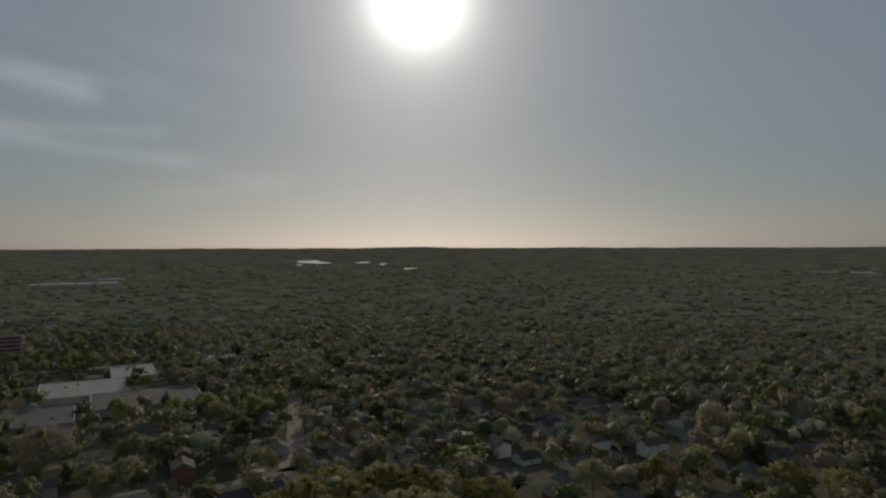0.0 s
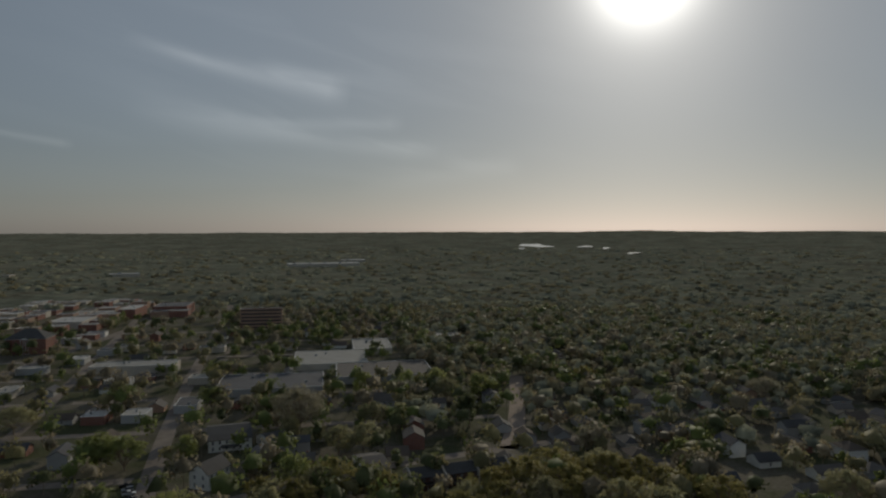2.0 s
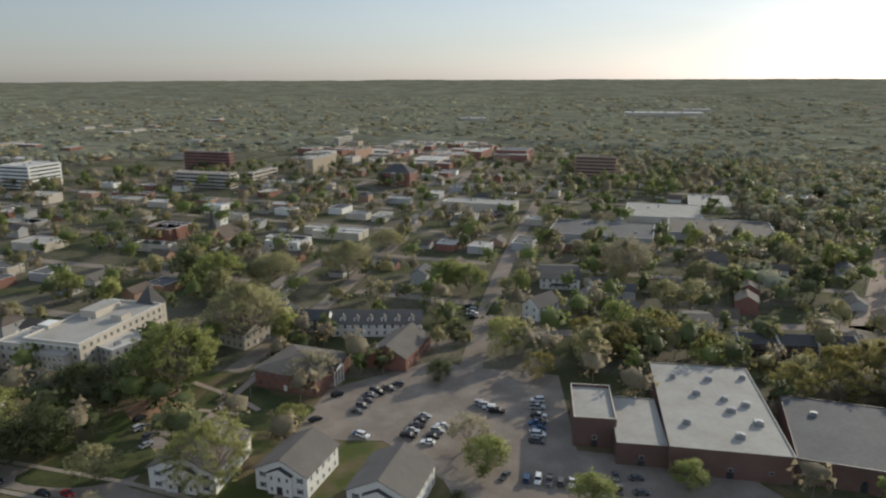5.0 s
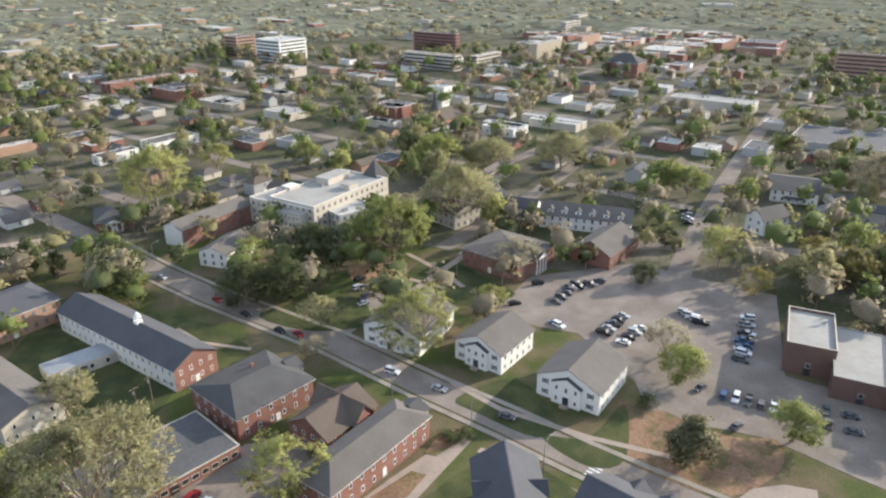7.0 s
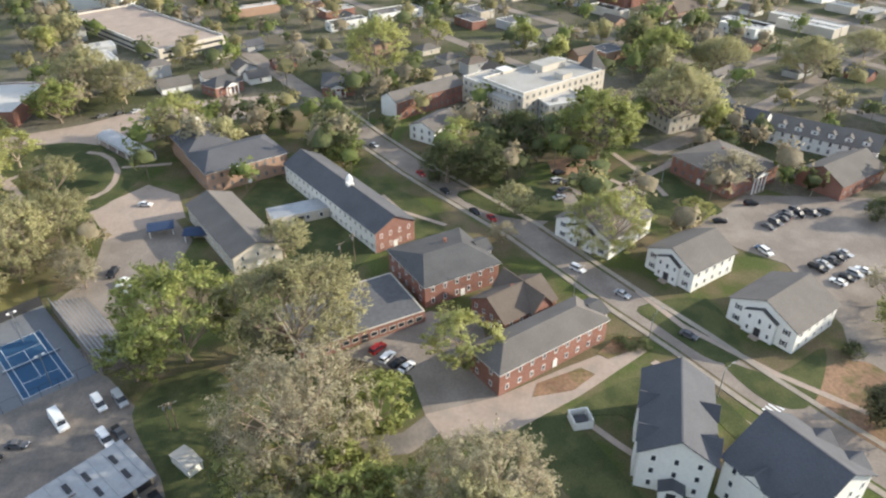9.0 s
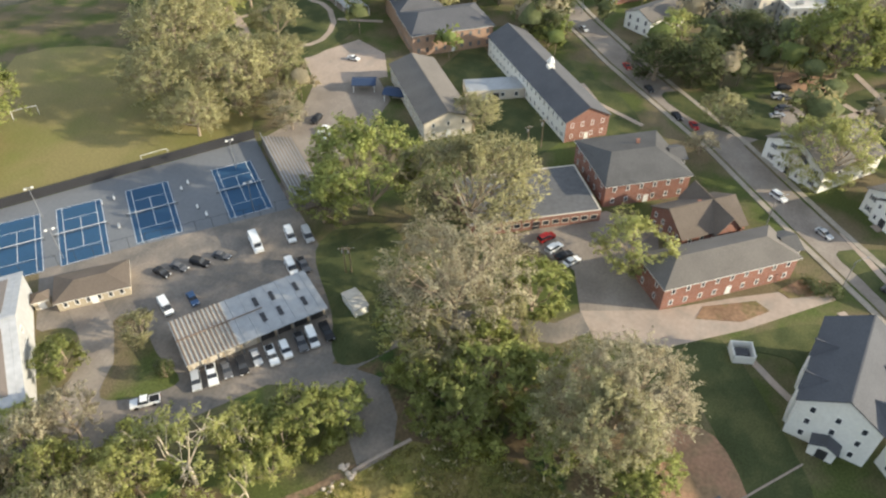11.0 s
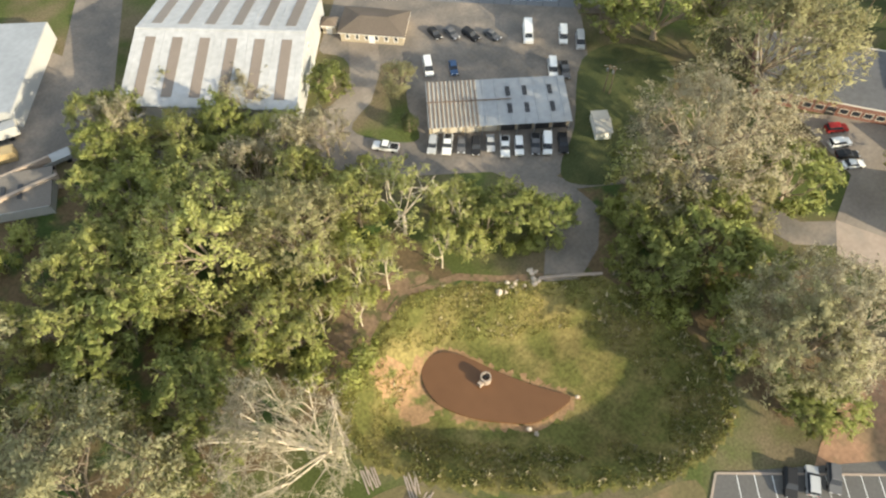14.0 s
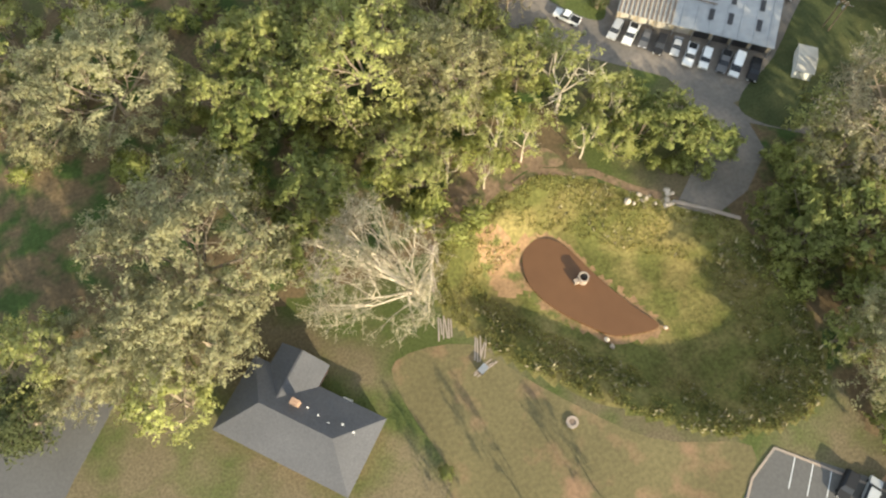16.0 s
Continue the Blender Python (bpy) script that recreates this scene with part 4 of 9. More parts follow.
TREE_KINDS = dict(
    oak_olive=("leafing tree with a loose olive-brown crown", "leaf_olive", dict(h=17, r=8, count=6200, size=0.38, leaders=8, subs=6, twigs=6, spray=0.1)),
    oak_pink=("tall tree with a loose pinkish-brown budding crown", "leaf_pink", dict(h=18, r=8, count=7500, size=0.29, leaders=8, subs=6, twigs=6, spray=0.07)),
    yg=("tree with fresh yellow-green spring leaves", "leaf_yg", dict(h=16, r=7, count=4800, size=0.37, leaders=7, subs=5, twigs=5, spray=0.1)),
    yg_tall=("slender tree with yellow-green leaves and pale limbs", "leaf_yg", dict(h=19, r=5.5, count=2200, size=0.3, leaders=5, subs=4, twigs=4, fork=0.34, bark="palebark", trunk=0.26, low=-0.25, spray=0.1)),
    green=("broad tree with a full green crown", "leaf_green", dict(h=15, r=7, count=4800, size=0.44, leaders=7, subs=5, twigs=4, fork=0.12, low=-0.85, spray=0.12)),
    dark=("dense dark-green evergreen tree", "leaf_dark", dict(h=13, r=5, count=4800, size=0.38, limbs=12, clear=0.08, spread=0.3)),
    cone=("dark glossy evergreen tree with a conical crown", "leaf_cone", dict(h=12, r=5.5, count=7000, size=0.38, limbs=16, clear=0.04, shape="cone", spread=0.24)),
    pale=("tree with a pale cream budding crown", "leaf_pale", dict(h=21, r=13, count=27000, size=0.31, leaders=9, subs=6, twigs=7, bark="bark", trunk=0.42, low=-0.75, spray=0.07)),
    bare=("leaning pale-barked tree, nearly bare, with fine twigs", "leaf_pink", dict(h=20, r=10, count=15000, size=0.18, leaders=11, subs=7, twigs=8, bark="palebark", trunk=0.42, fork=0.14, lean=(5.2, -3.2), low=-0.7, spray=0.05)),
    gold=("tree with golden spring leaves lit by low sun", "leaf_gold", dict(h=14, r=7, count=3600, size=0.42, leaders=7, subs=5, twigs=4, fork=0.14, low=-0.8, spray=0.12)),
    ball=("small round-headed tree with green leaves", "leaf_green", dict(h=8, r=3.6, count=4500, size=0.28, limbs=10, clear=0.16, spread=0.3, trunk=0.16)),
    bush=("low rounded dark-green garden bush", "leaf_dark", dict(h=2.2, r=1.3, count=900, size=0.18, limbs=6, clear=0.05, trunk=0.06, spread=0.4)),
    shrub=("tall leafy green undergrowth shrub", "leaf_shrub", dict(h=5, r=3, count=520, size=0.55, limbs=7, clear=0.04, trunk=0.08, spread=0.4, twigs=0)),
    far_green=("green street tree among the houses", "leaf_green", dict(h=12, r=5.5, count=1300, size=0.75, limbs=6, spread=0.42, twigs=1)),
    far_olive=("budding olive street tree among the houses", "leaf_olive", dict(h=12, r=5.5, count=1300, size=0.75, limbs=7, spread=0.42, twigs=1)),
    far_dark=("dark evergreen tree among the houses", "leaf_dark", dict(h=11, r=4.5, count=1300, size=0.75, limbs=6, spread=0.42, twigs=1)),
    far_pink=("bare-looking brownish budding tree among the houses", "leaf_pink", dict(h=12, r=5.5, count=1300, size=0.75, limbs=8, spread=0.42, twigs=1)),
    far_yg=("yellow-green street tree among the houses", "leaf_yg", dict(h=11, r=5, count=1300, size=0.75, limbs=6, spread=0.42, twigs=1)),
)
TREE_COUNT = [0]


def tree(kind, x, y, r, h=None, z=0.0):
    """A tree of that kind with crown radius r and height h."""
    label, mat, opt = TREE_KINDS[kind]
    TREE_COUNT[0] += 1
    i = TREE_COUNT[0]
    variants = 2 if not kind.startswith("far") else 3
    v = i % variants
    m = pose(x, y, z, 0, 0, (i * 77) % 360 if kind != "bare" else 0) @ Matrix.Diagonal((r / opt["r"], r / opt["r"], (h or opt["h"]) / opt["h"], 1))
    name = "bush" if kind in ("bush", "shrub") else "tree"
    if r > 10.2 and kind in ("oak_olive", "oak_pink", "yg", "green"):
        # large trees carry more limbs and leaves, not larger leaves
        opt = dict(opt, r=opt["r"] * 1.8, h=opt["h"] * 1.5, count=int(opt["count"] * 2.6), size=opt["size"] * 1.1, leaders=opt["leaders"] + 4, subs=opt["subs"] + 1, spray=opt.get("spray", 0.075) * 0.75, trunk=0.55)
        m = pose(x, y, z, 0, 0, (i * 77) % 360) @ Matrix.Diagonal((r / opt["r"], r / opt["r"], (h or opt["h"]) / opt["h"], 1))
        kind = "great " + kind
    ob = placed((kind, v), lambda: (make_branching if "leaders" in opt else make_tree)(label, mat, 11 * v + len(kind), name=name, **opt), m)
    ob["group"] = "bushes" if kind in ("bush", "shrub") else "trees in the town" if kind.startswith("far") else "trees"
    return ob

# ---- particular buildings ----
def cupola(t, x, y, z, s=2.0, h=3.4):
    part("cupola_base", Geo().box(x, y, z - 1.2, s, s, 2.0), M["trim"], t)
    g = Geo()
    for a in (-1, 1):
        for b in (-1, 1):
            g.box(x + a * s * 0.36, y + b * s * 0.36, z + 0.8, 0.25, 0.25, h * 0.35)
    g.box(x, y, z + 0.8 + h * 0.35, s * 0.95, s * 0.95, 0.15)
    c = part("cupola_lantern", g, M["trim"], t)
    part("cupola_roof", Geo().tube([(x, y, z + 0.95 + h * 0.35), (x, y, z + 1.3 + h * 0.45), (x, y, z + 1.6 + h * 0.62), (x, y, z + h * 0.95)], [s * 0.55, s * 0.42, s * 0.12, 0.03], 8), M["trim"], t, "white domed cap")
    return c


def long_hall(x, y, L, W, turn):
    t = gable_house("long white hall with brick gable and slate-grey roof", x, y, L, W, turn, 7, 3.6, "white", "slate", 2, "fblr", 3.0, name="long_hall", category="building", gable_wall="brick")
    cupola(t, 4, 0, 10.4)


def school_block(x, y, L, W, turn):
    t = hip_house("brick school with slate hipped roofs and cupola", x, y, L, W, turn, 8, 3.6, "palebrick", "slate", 2, "fblr", 3.0, name="school", category="building", cut=6)
    part("rear_wing_wall", Geo().box(-L / 2 + 9, W / 2 + 10, -0.5, 17, 22, 8.3), M["palebrick"], t)
    hip_roof(t, 22, 17, 8.1, 5.0, "slate", x=-L / 2 + 9, y=W / 2 + 10, turn=90, cut=8)
    cupola(t, -L / 2 + 9, W / 2 + 10, 13.0, 2.4)


def cross_house(x, y, L, W, turn):
    t = gable_house("brick house with steep cross gables and brown roof", x, y, L, W, turn, 5.2, W * 0.3, "brick", "brownshingle", 2, "fblr", 3.0, name="house", category="house", chim=(0, 1))
    gable_walls(t, W + 2.0, L * 0.4, 5.2, W * 0.3, "brick", x=L * 0.18, turn=90, name="cross_wall")
    gable_roof(t, W + 2.0, L * 0.4, 5.2, W * 0.3, "brownshingle", x=L * 0.18, turn=90)


def white_hall(x, y, L, W, turn):
    """Two-storey white hall; its front gable looks along -x."""
    rise = W * 0.24
    t = thing("white_hall", "white two-storey hall with grey gable roof and pediment", "house", x, y, 0, turn, "white halls")
    gable_walls(t, L, W, 6.6, rise, "white")
    gable_roof(t, L, W, 6.6, rise, "shingle", 0.6)
    wall_windows(t, L, W, 2, 3.3, "fb", 3.4, 1.0, 1.6, "trim", 0.95)
    for s in range(2):
        for u in (-0.36, 0.36):
            w = window(t, -L / 2, u * W, 0.95 + 3.3 * s, 180, 1.0, 1.6)
            for k in (-1, 1):
                part("shutter", Geo().box(k * 0.72, -0.03, 0, 0.4, 0.06, 1.6), M["darkmetal"], w, "black louvred shutter")
    # projecting middle bay with pilasters and its own pediment
    bw = W * 0.46
    gable_walls(t, 1.0, bw, 6.3, bw * 0.24, "trim", x=-L / 2 - 0.45, name="front_bay")
    gable_roof(t, 1.0, bw, 6.3, bw * 0.24, "darkshingle", 0.3, x=-L / 2 - 0.45)
    for i in range(4):
        part("pilaster", Geo().box(-L / 2 - 1.02, (i - 1.5) * bw / 3.2, 0, 0.18, 0.35, 6.1), M["trim"], t)
    for u in (-0.33, 0.33):
        for s in range(2):
            window(t, -L / 2 - 0.95, u * bw, 0.95 + 3.3 * s, 180, 0.9, 1.5)
    door(t, -L / 2 - 0.95, 0, 0.1, 180, 1.4, 2.4, "darkmetal")
    window(t, -L / 2 - 0.95, 0, 4.0, 180, 1.0, 1.6)
    part("front_steps", Geo().box(-L / 2 - 1.9, 0, 0, 1.6, 2.4, 0.17).box(-L / 2 - 1.7, 0, 0.17, 1.2, 2.4, 0.17), M["concrete"], t)
    part("cornice", Geo().box(0, -W / 2 - 0.2, 6.2, L, 0.35, 0.3).box(0, W / 2 + 0.2, 6.2, L, 0.35, 0.3), M["trim"], t)
    return t


def apartment_wing(x, y, L, W, turn):
    """Three-storey white wing; the near gable looks along +x."""
    h, rise = 10.2, W * 0.32
    t = thing("apartment_wing", "three-storey white apartment wing with dark slate roof", "building", x, y, 0, turn)
    gable_walls(t, L, W, h, rise, "white")
    gable_roof(t, L, W, h, rise, "navy", 0.7)
    wall_windows(t, L, W, 3, 3.4, "fb", 3.6, 1.1, 1.7, "trim", 1.0)
    wall_windows(t, L, W, 3, 3.4, "lr", 3.4, 1.1, 1.7, "trim", 1.0)
    for k in (-0.1, 0.3):
        gable_walls(t, W + 1.2, 4.6, h, 2.0, "white", x=L * k, turn=90, name="cross_wall")
        gable_roof(t, W + 1.2, 4.6, h, 2.0, "navy", 0.4, x=L * k, turn=90)
    # entrance porch at the near gable
    gable_walls(t, 2.4, 4.4, 3.0, 1.1, "white", x=L / 2 + 1.2, name="porch_wall")
    gable_roof(t, 2.4, 4.4, 3.0, 1.1, "navy", 0.4, x=L / 2 + 1.2)
    door(t, L / 2 + 2.4, 0, 0.1, 0, 1.5, 2.3, "darkmetal")
    return t


def tower_house(x, y):
    t = thing("tower", "square cream tower with a steep dark pyramid roof", "building", x, y, 0, 36)
    part("wall", Geo().box(0, 0, -0.5, 9, 9, 12.5), M["cream"], t)
    e = [(-5, -5, 12), (5, -5, 12), (5, 5, 12), (-5, 5, 12)]
    for i in range(4):
        part("roof_slope", Geo().slab((e[i], e[(i + 1) % 4], (0, 0, 21)), 0.2), M["darkshingle"], t)
    wall_windows(t, 9, 9, 3, 4.0, "fblr", 3.0, 1.0, 1.8)


def dormer_hall(x, y, L, W, turn):
    t = gable_house("long white hall with grey roof and a row of dormers", x, y, L, W, turn, 6, W * 0.32, "white", "shingle", 2, "fblr", 3.2, name="hall", category="building")
    rise = W * 0.32
    for i in range(6):
        u = (i - 2.5) * L / 6.5
        d = part("dormer", Geo().box(u, -W * 0.3, 6.6, 2.6, 3.0, 1.9), M["white"], t)
        for s in (-1, 1):
            q = [(u - 1.5 if s < 0 else u + 1.5, -W * 0.3 - 1.8, 8.4), (u, -W * 0.3 - 1.8, 9.4), (u, 0, 9.4), (u - 1.5 if s < 0 else u + 1.5, 0, 8.4)]
            part("dormer_roof", Geo().slab(q if s > 0 else q[::-1], 0.12), M["shingle"], t)
        window(t, u, -W * 0.3 - 1.5, 6.9, -90, 1.0, 1.3)


def apartment_row(x, y, L, W, turn):
    """Two-storey row of flats under a dark roof, with pale party walls that stand out of it."""
    h, rise = 6.0, 2.6
    t = thing("apartment_row", "dark-roofed row of brick flats with pale party walls", "building", x, y, 0, turn)
    gable_walls(t, L, W, h, rise, "brickdark")
    gable_roof(t, L, W, h, rise, "darkshingle", 0.6)
    wall_windows(t, L, W, 2, 3.0, "fb", 3.4, 1.1, 1.4)
    for i in range(4):
        u = -L / 2 + L * i / 3
        g = Geo().add([(u - 0.35, -W / 2 - 1.6, -0.3), (u + 0.35, -W / 2 - 1.6, -0.3), (u + 0.35, W / 2 + 0.8, -0.3), (u - 0.35, W / 2 + 0.8, -0.3),
                       (u - 0.35, -W / 2 - 1.6, h + 0.6), (u + 0.35, -W / 2 - 1.6, h + 0.6), (u + 0.35, W / 2 + 0.8, h + 0.6), (u - 0.35, W / 2 + 0.8, h + 0.6),
                       (u - 0.35, 0, h + rise + 0.6), (u + 0.35, 0, h + rise + 0.6)],
                      [(3, 2, 1, 0), (0, 1, 5, 4), (2, 3, 7, 6), (0, 4, 8, 7, 3), (1, 2, 6, 9, 5), (4, 5, 9, 8), (8, 9, 6, 7)])
        part("party_wall", g, M["cream"], t, "pale rendered party wall")
    part("gallery", Geo().box(0, -W / 2 - 0.8, 2.9, L, 1.6, 0.2), M["concrete"], t)
    part("gallery_rail", Geo().box(0, -W / 2 - 1.5, 3.1, L, 0.06, 0.95), M["darkmetal"], t)
    for i in range(10):
        part("post", Geo().box(-L / 2 + (i + 0.5) * L / 10, -W / 2 - 1.45, -0.1, 0.14, 0.14, 3.0), M["trim"], t)


def roof_unit(t, x, y, z, s):
    g = Geo().box(x, y, z, s * 1.1, s * 0.9, 0.3).box(x, y, z + 0.3, s, s * 0.8, 1.1).tube([(x, y, z + 1.4), (x, y, z + 1.6)], [s * 0.3, s * 0.3], 10)
    part("roof_unit", g, M["metal"], t)


def big_store(x, y, L, W, turn):
    """Main block of the brick hall, with its rooftop units; the front looks along -y."""
    t = flat_building("wide brick hall with a pale flat roof", x, y, L, W, turn, 8.3, "brickdark", "membrane", 1, "f", 9.0, 0.35, 0, name="store", category="building", wsize=(1.4, 1.2), trim="membrane")
    for u, v, s in ((-0.3, -0.25, 2.0), (-0.12, 0.1, 2.2), (0.05, 0.3, 2.2), (0.12, 0.05, 2.0), (0.14, -0.08, 2.4), (0.3, 0.0, 2.2), (0.33, -0.2, 2.6), (0.12, -0.35, 2.4), (-0.3, 0.3, 1.6), (0.4, 0.35, 1.8)):
        roof_unit(t, L * u, W * v, 8.45, s)


def main_hall(x, y, L, W, turn):
    """Four-storey cream hall with roof houses, a stair tower and a lower front block."""
    t = flat_building("large cream hall with stepped pale flat roofs", x, y, L, W, turn, 13, "cream", "membrane", 4, "fblr", 3.6, 0.9, 4, name="main_hall", category="building")
    part("roof_house", Geo().box(-L * 0.25, W * 0.2, 13.0, L * 0.3, W * 0.3, 3.0).box(-L * 0.25, W * 0.2, 16.0, L * 0.31, W * 0.31, 0.2, slot=1), [M["cream"], M["membrane"]], t)
    part("roof_house", Geo().box(L * 0.3, W * 0.1, 13.0, 5, 6, 2.4).box(L * 0.3, W * 0.1, 15.4, 5.4, 6.4, 0.2, slot=1), [M["cream"], M["membrane"]], t)
    part("stair_tower", Geo().box(-L / 2 - 1.5, -W * 0.2, -0.5, 5, 6, 15).box(-L / 2 - 1.5, -W * 0.2, 14.5, 5.4, 6.4, 0.25, slot=1), [M["cream"], M["trim"]], t)
    part("front_block", Geo().box(L * 0.1, -W / 2 - 2.0, -0.5, L * 0.5, 4.2, 10.5).box(L * 0.1, -W / 2 - 2.0, 10.0, L * 0.52, 4.6, 0.3, slot=1), [M["cream"], M["membrane"]], t)
    for s in range(3):
        for i in range(5):
            window(t, L * 0.1 + (i - 2) * L * 0.09, -W / 2 - 4.1, 1.0 + 3.2 * s, -90, 1.1, 1.7)
    part("cornice", Geo().box(0, -W / 2 - 0.15, 12.2, L, 0.3, 0.35), M["trim"], t)
    for i in range(3):
        part("roof_tank", Geo().tube([(-L * 0.42 + i * 2.2, W * 0.42, 13.1), (-L * 0.42 + i * 2.2, W * 0.42, 14.9)], [0.8, 0.8], 12), M["trim"], t)


def church(x, y, turn, h):
    t = thing("church", "brick church with a steep roof and pointed spire", "church", x, y, 0, turn)
    gable_walls(t, 30, 14, 7, 6.5, "palebrick", x=17)
    gable_roof(t, 30, 14, 7, 6.5, "brownshingle", x=17)
    part("tower", Geo().box(0, 0, -0.5, 5, 5, 13.5), M["palebrick"], t)
    part("spire", Geo().tube([(0, 0, 13), (0, 0, h)], [3.2, 0.06], 8), M["darkshingle"], t)
    for a, f in ((-2.5, 180), (2.5, 0)):
        window(t, a, 0, 8.5, f, 1.2, 2.6)
    for i in range(6):
        for s, f in ((-7, -90), (7, 90)):
            window(t, 5 + i * 4.6, s, 2.0, f, 1.0, 3.6)


def workshop(x, y, L, W, turn):
    """Low workshop under two kinds of sheet roof, bays to the front, half of them dark panels drawn as open."""
    t = thing("workshop", "long low workshop with a patched metal roof", "building", x, y, 0, turn)
    part("wall", Geo().box(0, 0.6, -0.5, L - 0.4, W - 1.6, 3.9), M["tan"], t)
    k = L * 0.36
    n = int(k / 0.9)
    z0, z1 = 3.5, 4.3

    def strip(a, b, mat, ribs):
        part("roof_sheet", Geo().slab([(a, -W / 2 - 0.3, z0), (b, -W / 2 - 0.3, z0), (b, W / 2, z1), (a, W / 2, z1)], 0.12), M[mat], t)
        for i in range(ribs):
            u = a + (i + 0.5) * (b - a) / ribs
            part("roof_rib", Geo().slab([(u - 0.16, -W / 2 - 0.3, z0 + 0.14), (u + 0.16, -W / 2 - 0.3, z0 + 0.14), (u + 0.16, W / 2, z1 + 0.14), (u - 0.16, W / 2, z1 + 0.14)], 0.14), M["rustmetal" if mat == "membrane" else "metalroof"], t)

    # rect() keeps the front at -y; the older ribbed half lies at one end
    strip(-L / 2, -L / 2 + k, "membrane", n)
    strip(-L / 2 + k, L / 2, "metalroof", 7)
    for u in (0.08, 0.2, 0.38):
        for v in (-0.18, 0.2):
            zz = z0 + (z1 - z0) * (v + 0.5)
            part("skylight", Geo().slab([(L * u - 0.5, W * v - 1.3, zz + 0.1), (L * u + 0.5, W * v - 1.3, zz + 0.1), (L * u + 0.5, W * v + 1.3, zz + 0.3), (L * u - 0.5, W * v + 1.3, zz + 0.3)], 0.1), M["darkmetal"], t)
    part("gutter_pipe", Geo().tube([(-L / 2, 0.3, 4.15), (L * 0.1, 0.3, 4.15)], [0.12, 0.12], 6), M["rustmetal"], t)
    for i in range(8):
        u = (i - 3.5) * L / 8.2
        if i < 4:
            part("bay_door", Geo().box(u, -W / 2 + 1.36, 0.05, 2.6, 0.1, 2.7), M["cream"], t)
        else:
            # no real gap: a dark panel stands in for the shaded inside
            part("bay_opening", Geo().box(u, -W / 2 + 1.36, 0.05, 3.0, 0.1, 2.8), M["darkmetal"], t)
        part("post", Geo().box(u + L / 16.4, -W / 2 + 0.2, 0, 0.18, 0.18, 3.4), M["metal"], t)
    for i in range(4):
        window(t, (i - 1.5) * 6, W / 2 - 0.2, 1.0, 90, 1.4, 1.2)


def barn(x, y, L, W, turn):
    """White sheet-metal hall with ribs of fibreglass skylights."""
    h, rise = 6.4, 4.4
    t = thing("metal_barn", "large white sheet-metal barn with translucent roof strips", "barn", x, y, 0, turn)
    gable_walls(t, L, W, h, rise, "barnwhite")
    for s in (-1, 1):
        q = [(-L / 2 - 0.3, s * (W / 2 + 0.3), h - 0.1), (L / 2 + 0.3, s * (W / 2 + 0.3), h - 0.1), (L / 2 + 0.3, 0, h + rise), (-L / 2 - 0.3, 0, h + rise)]
        part("roof_slope", Geo().slab([(a, b, c + 0.2) for a, b, c in (q if s < 0 else q[::-1])], 0.15), M["barnwhite"], t)
        for i in range(6):
            u = (i - 2.5) * L / 6.2
            for a0, a1 in ((0.12, 0.9),):
                p = [(u - 1.15, s * W / 2 * a1, h + rise * (1 - a1) + 0.26), (u + 1.15, s * W / 2 * a1, h + rise * (1 - a1) + 0.26), (u + 1.15, s * W / 2 * a0, h + rise * (1 - a0) + 0.26), (u - 1.15, s * W / 2 * a0, h + rise * (1 - a0) + 0.26)]
                part("roof_light", Geo().slab(p if s < 0 else p[::-1], 0.08), M["skylight"], t)
        for i in range(20):
            u = (i - 9.5) * L / 20
            part("seam", Geo().slab([(a, b, c + 0.24) for a, b, c in ([(u - 0.04, s * (W / 2 + 0.3), h - 0.1), (u + 0.04, s * (W / 2 + 0.3), h - 0.1), (u + 0.04, 0, h + rise), (u - 0.04, 0, h + rise)][::1 if s < 0 else -1])], 0.05), M["barnwhite"], t)
    part("ridge_cap", Geo().box(0, 0, h + rise + 0.15, L + 0.6, 0.7, 0.15), M["barnwhite"], t)
    part("sliding_door", Geo().box(L / 2 + 0.06, 0, 0, 0.12, 5, 4.6), M["greywall"], t)
    part("sliding_door", Geo().box(-L / 2 - 0.06, 0, 0, 0.12, 5, 4.6), M["greywall"], t)
    window(t, L / 2, 0, 6.2, 0, 1.2, 1.6)
    for s in (-1, 1):
        part("gutter", Geo().box(0, s * (W / 2 + 0.4), h - 0.15, L, 0.2, 0.18), M["metal"], t)


def garden_shed(x, y, L, W, turn):
    t = thing("garden_shed", "small white garden shed with a pale roof", "shed", x, y, 0, turn)
    gable_walls(t, L, W, 2.2, 0.7, "white")
    gable_roof(t, L, W, 2.2, 0.7, "membrane", 0.2, thick=0.1)
    door(t, L / 2, 0, 0.05, 0, 1.2, 1.9, "greywall")


def family_house(x, y, L, W, turn):
    t = hip_house("brick bungalow with a hipped dark grey shingle roof", x, y, L, W, turn, 3.2, 3.4, "brick", "slate", 1, "fblr", 3.4, name="bungalow", category="house", cut=5.5)
    # rear wing towards the garden
    part("wing_wall", Geo().box(-L * 0.2, W / 2 + 1.6, -0.5, 7.5, 4.5, 3.6), M["brick"], t)
    gable_roof(t, 9.5, 8.2, 3.2, 2.2, "slate", 0.3, x=-L * 0.2, y=W / 2 - 0.8, turn=90)
    chimney(t, -L * 0.06, W * 0.2, 5.0, 2.0, "palebrick", 1.1)
    for i in range(5):
        a, b = L * (0.02 + 0.09 * i), W * (0.22 - 0.03 * (i % 3))
        part("vent_pipe", Geo().tube([(a, b, 4.6), (a, b, 5.6)], [0.14, 0.14], 8), M["trim"], t)
    part("meter_box", Geo().box(L * 0.2, W / 2 + 0.6, 0, 1.6, 0.9, 0.9), M["white"], t)


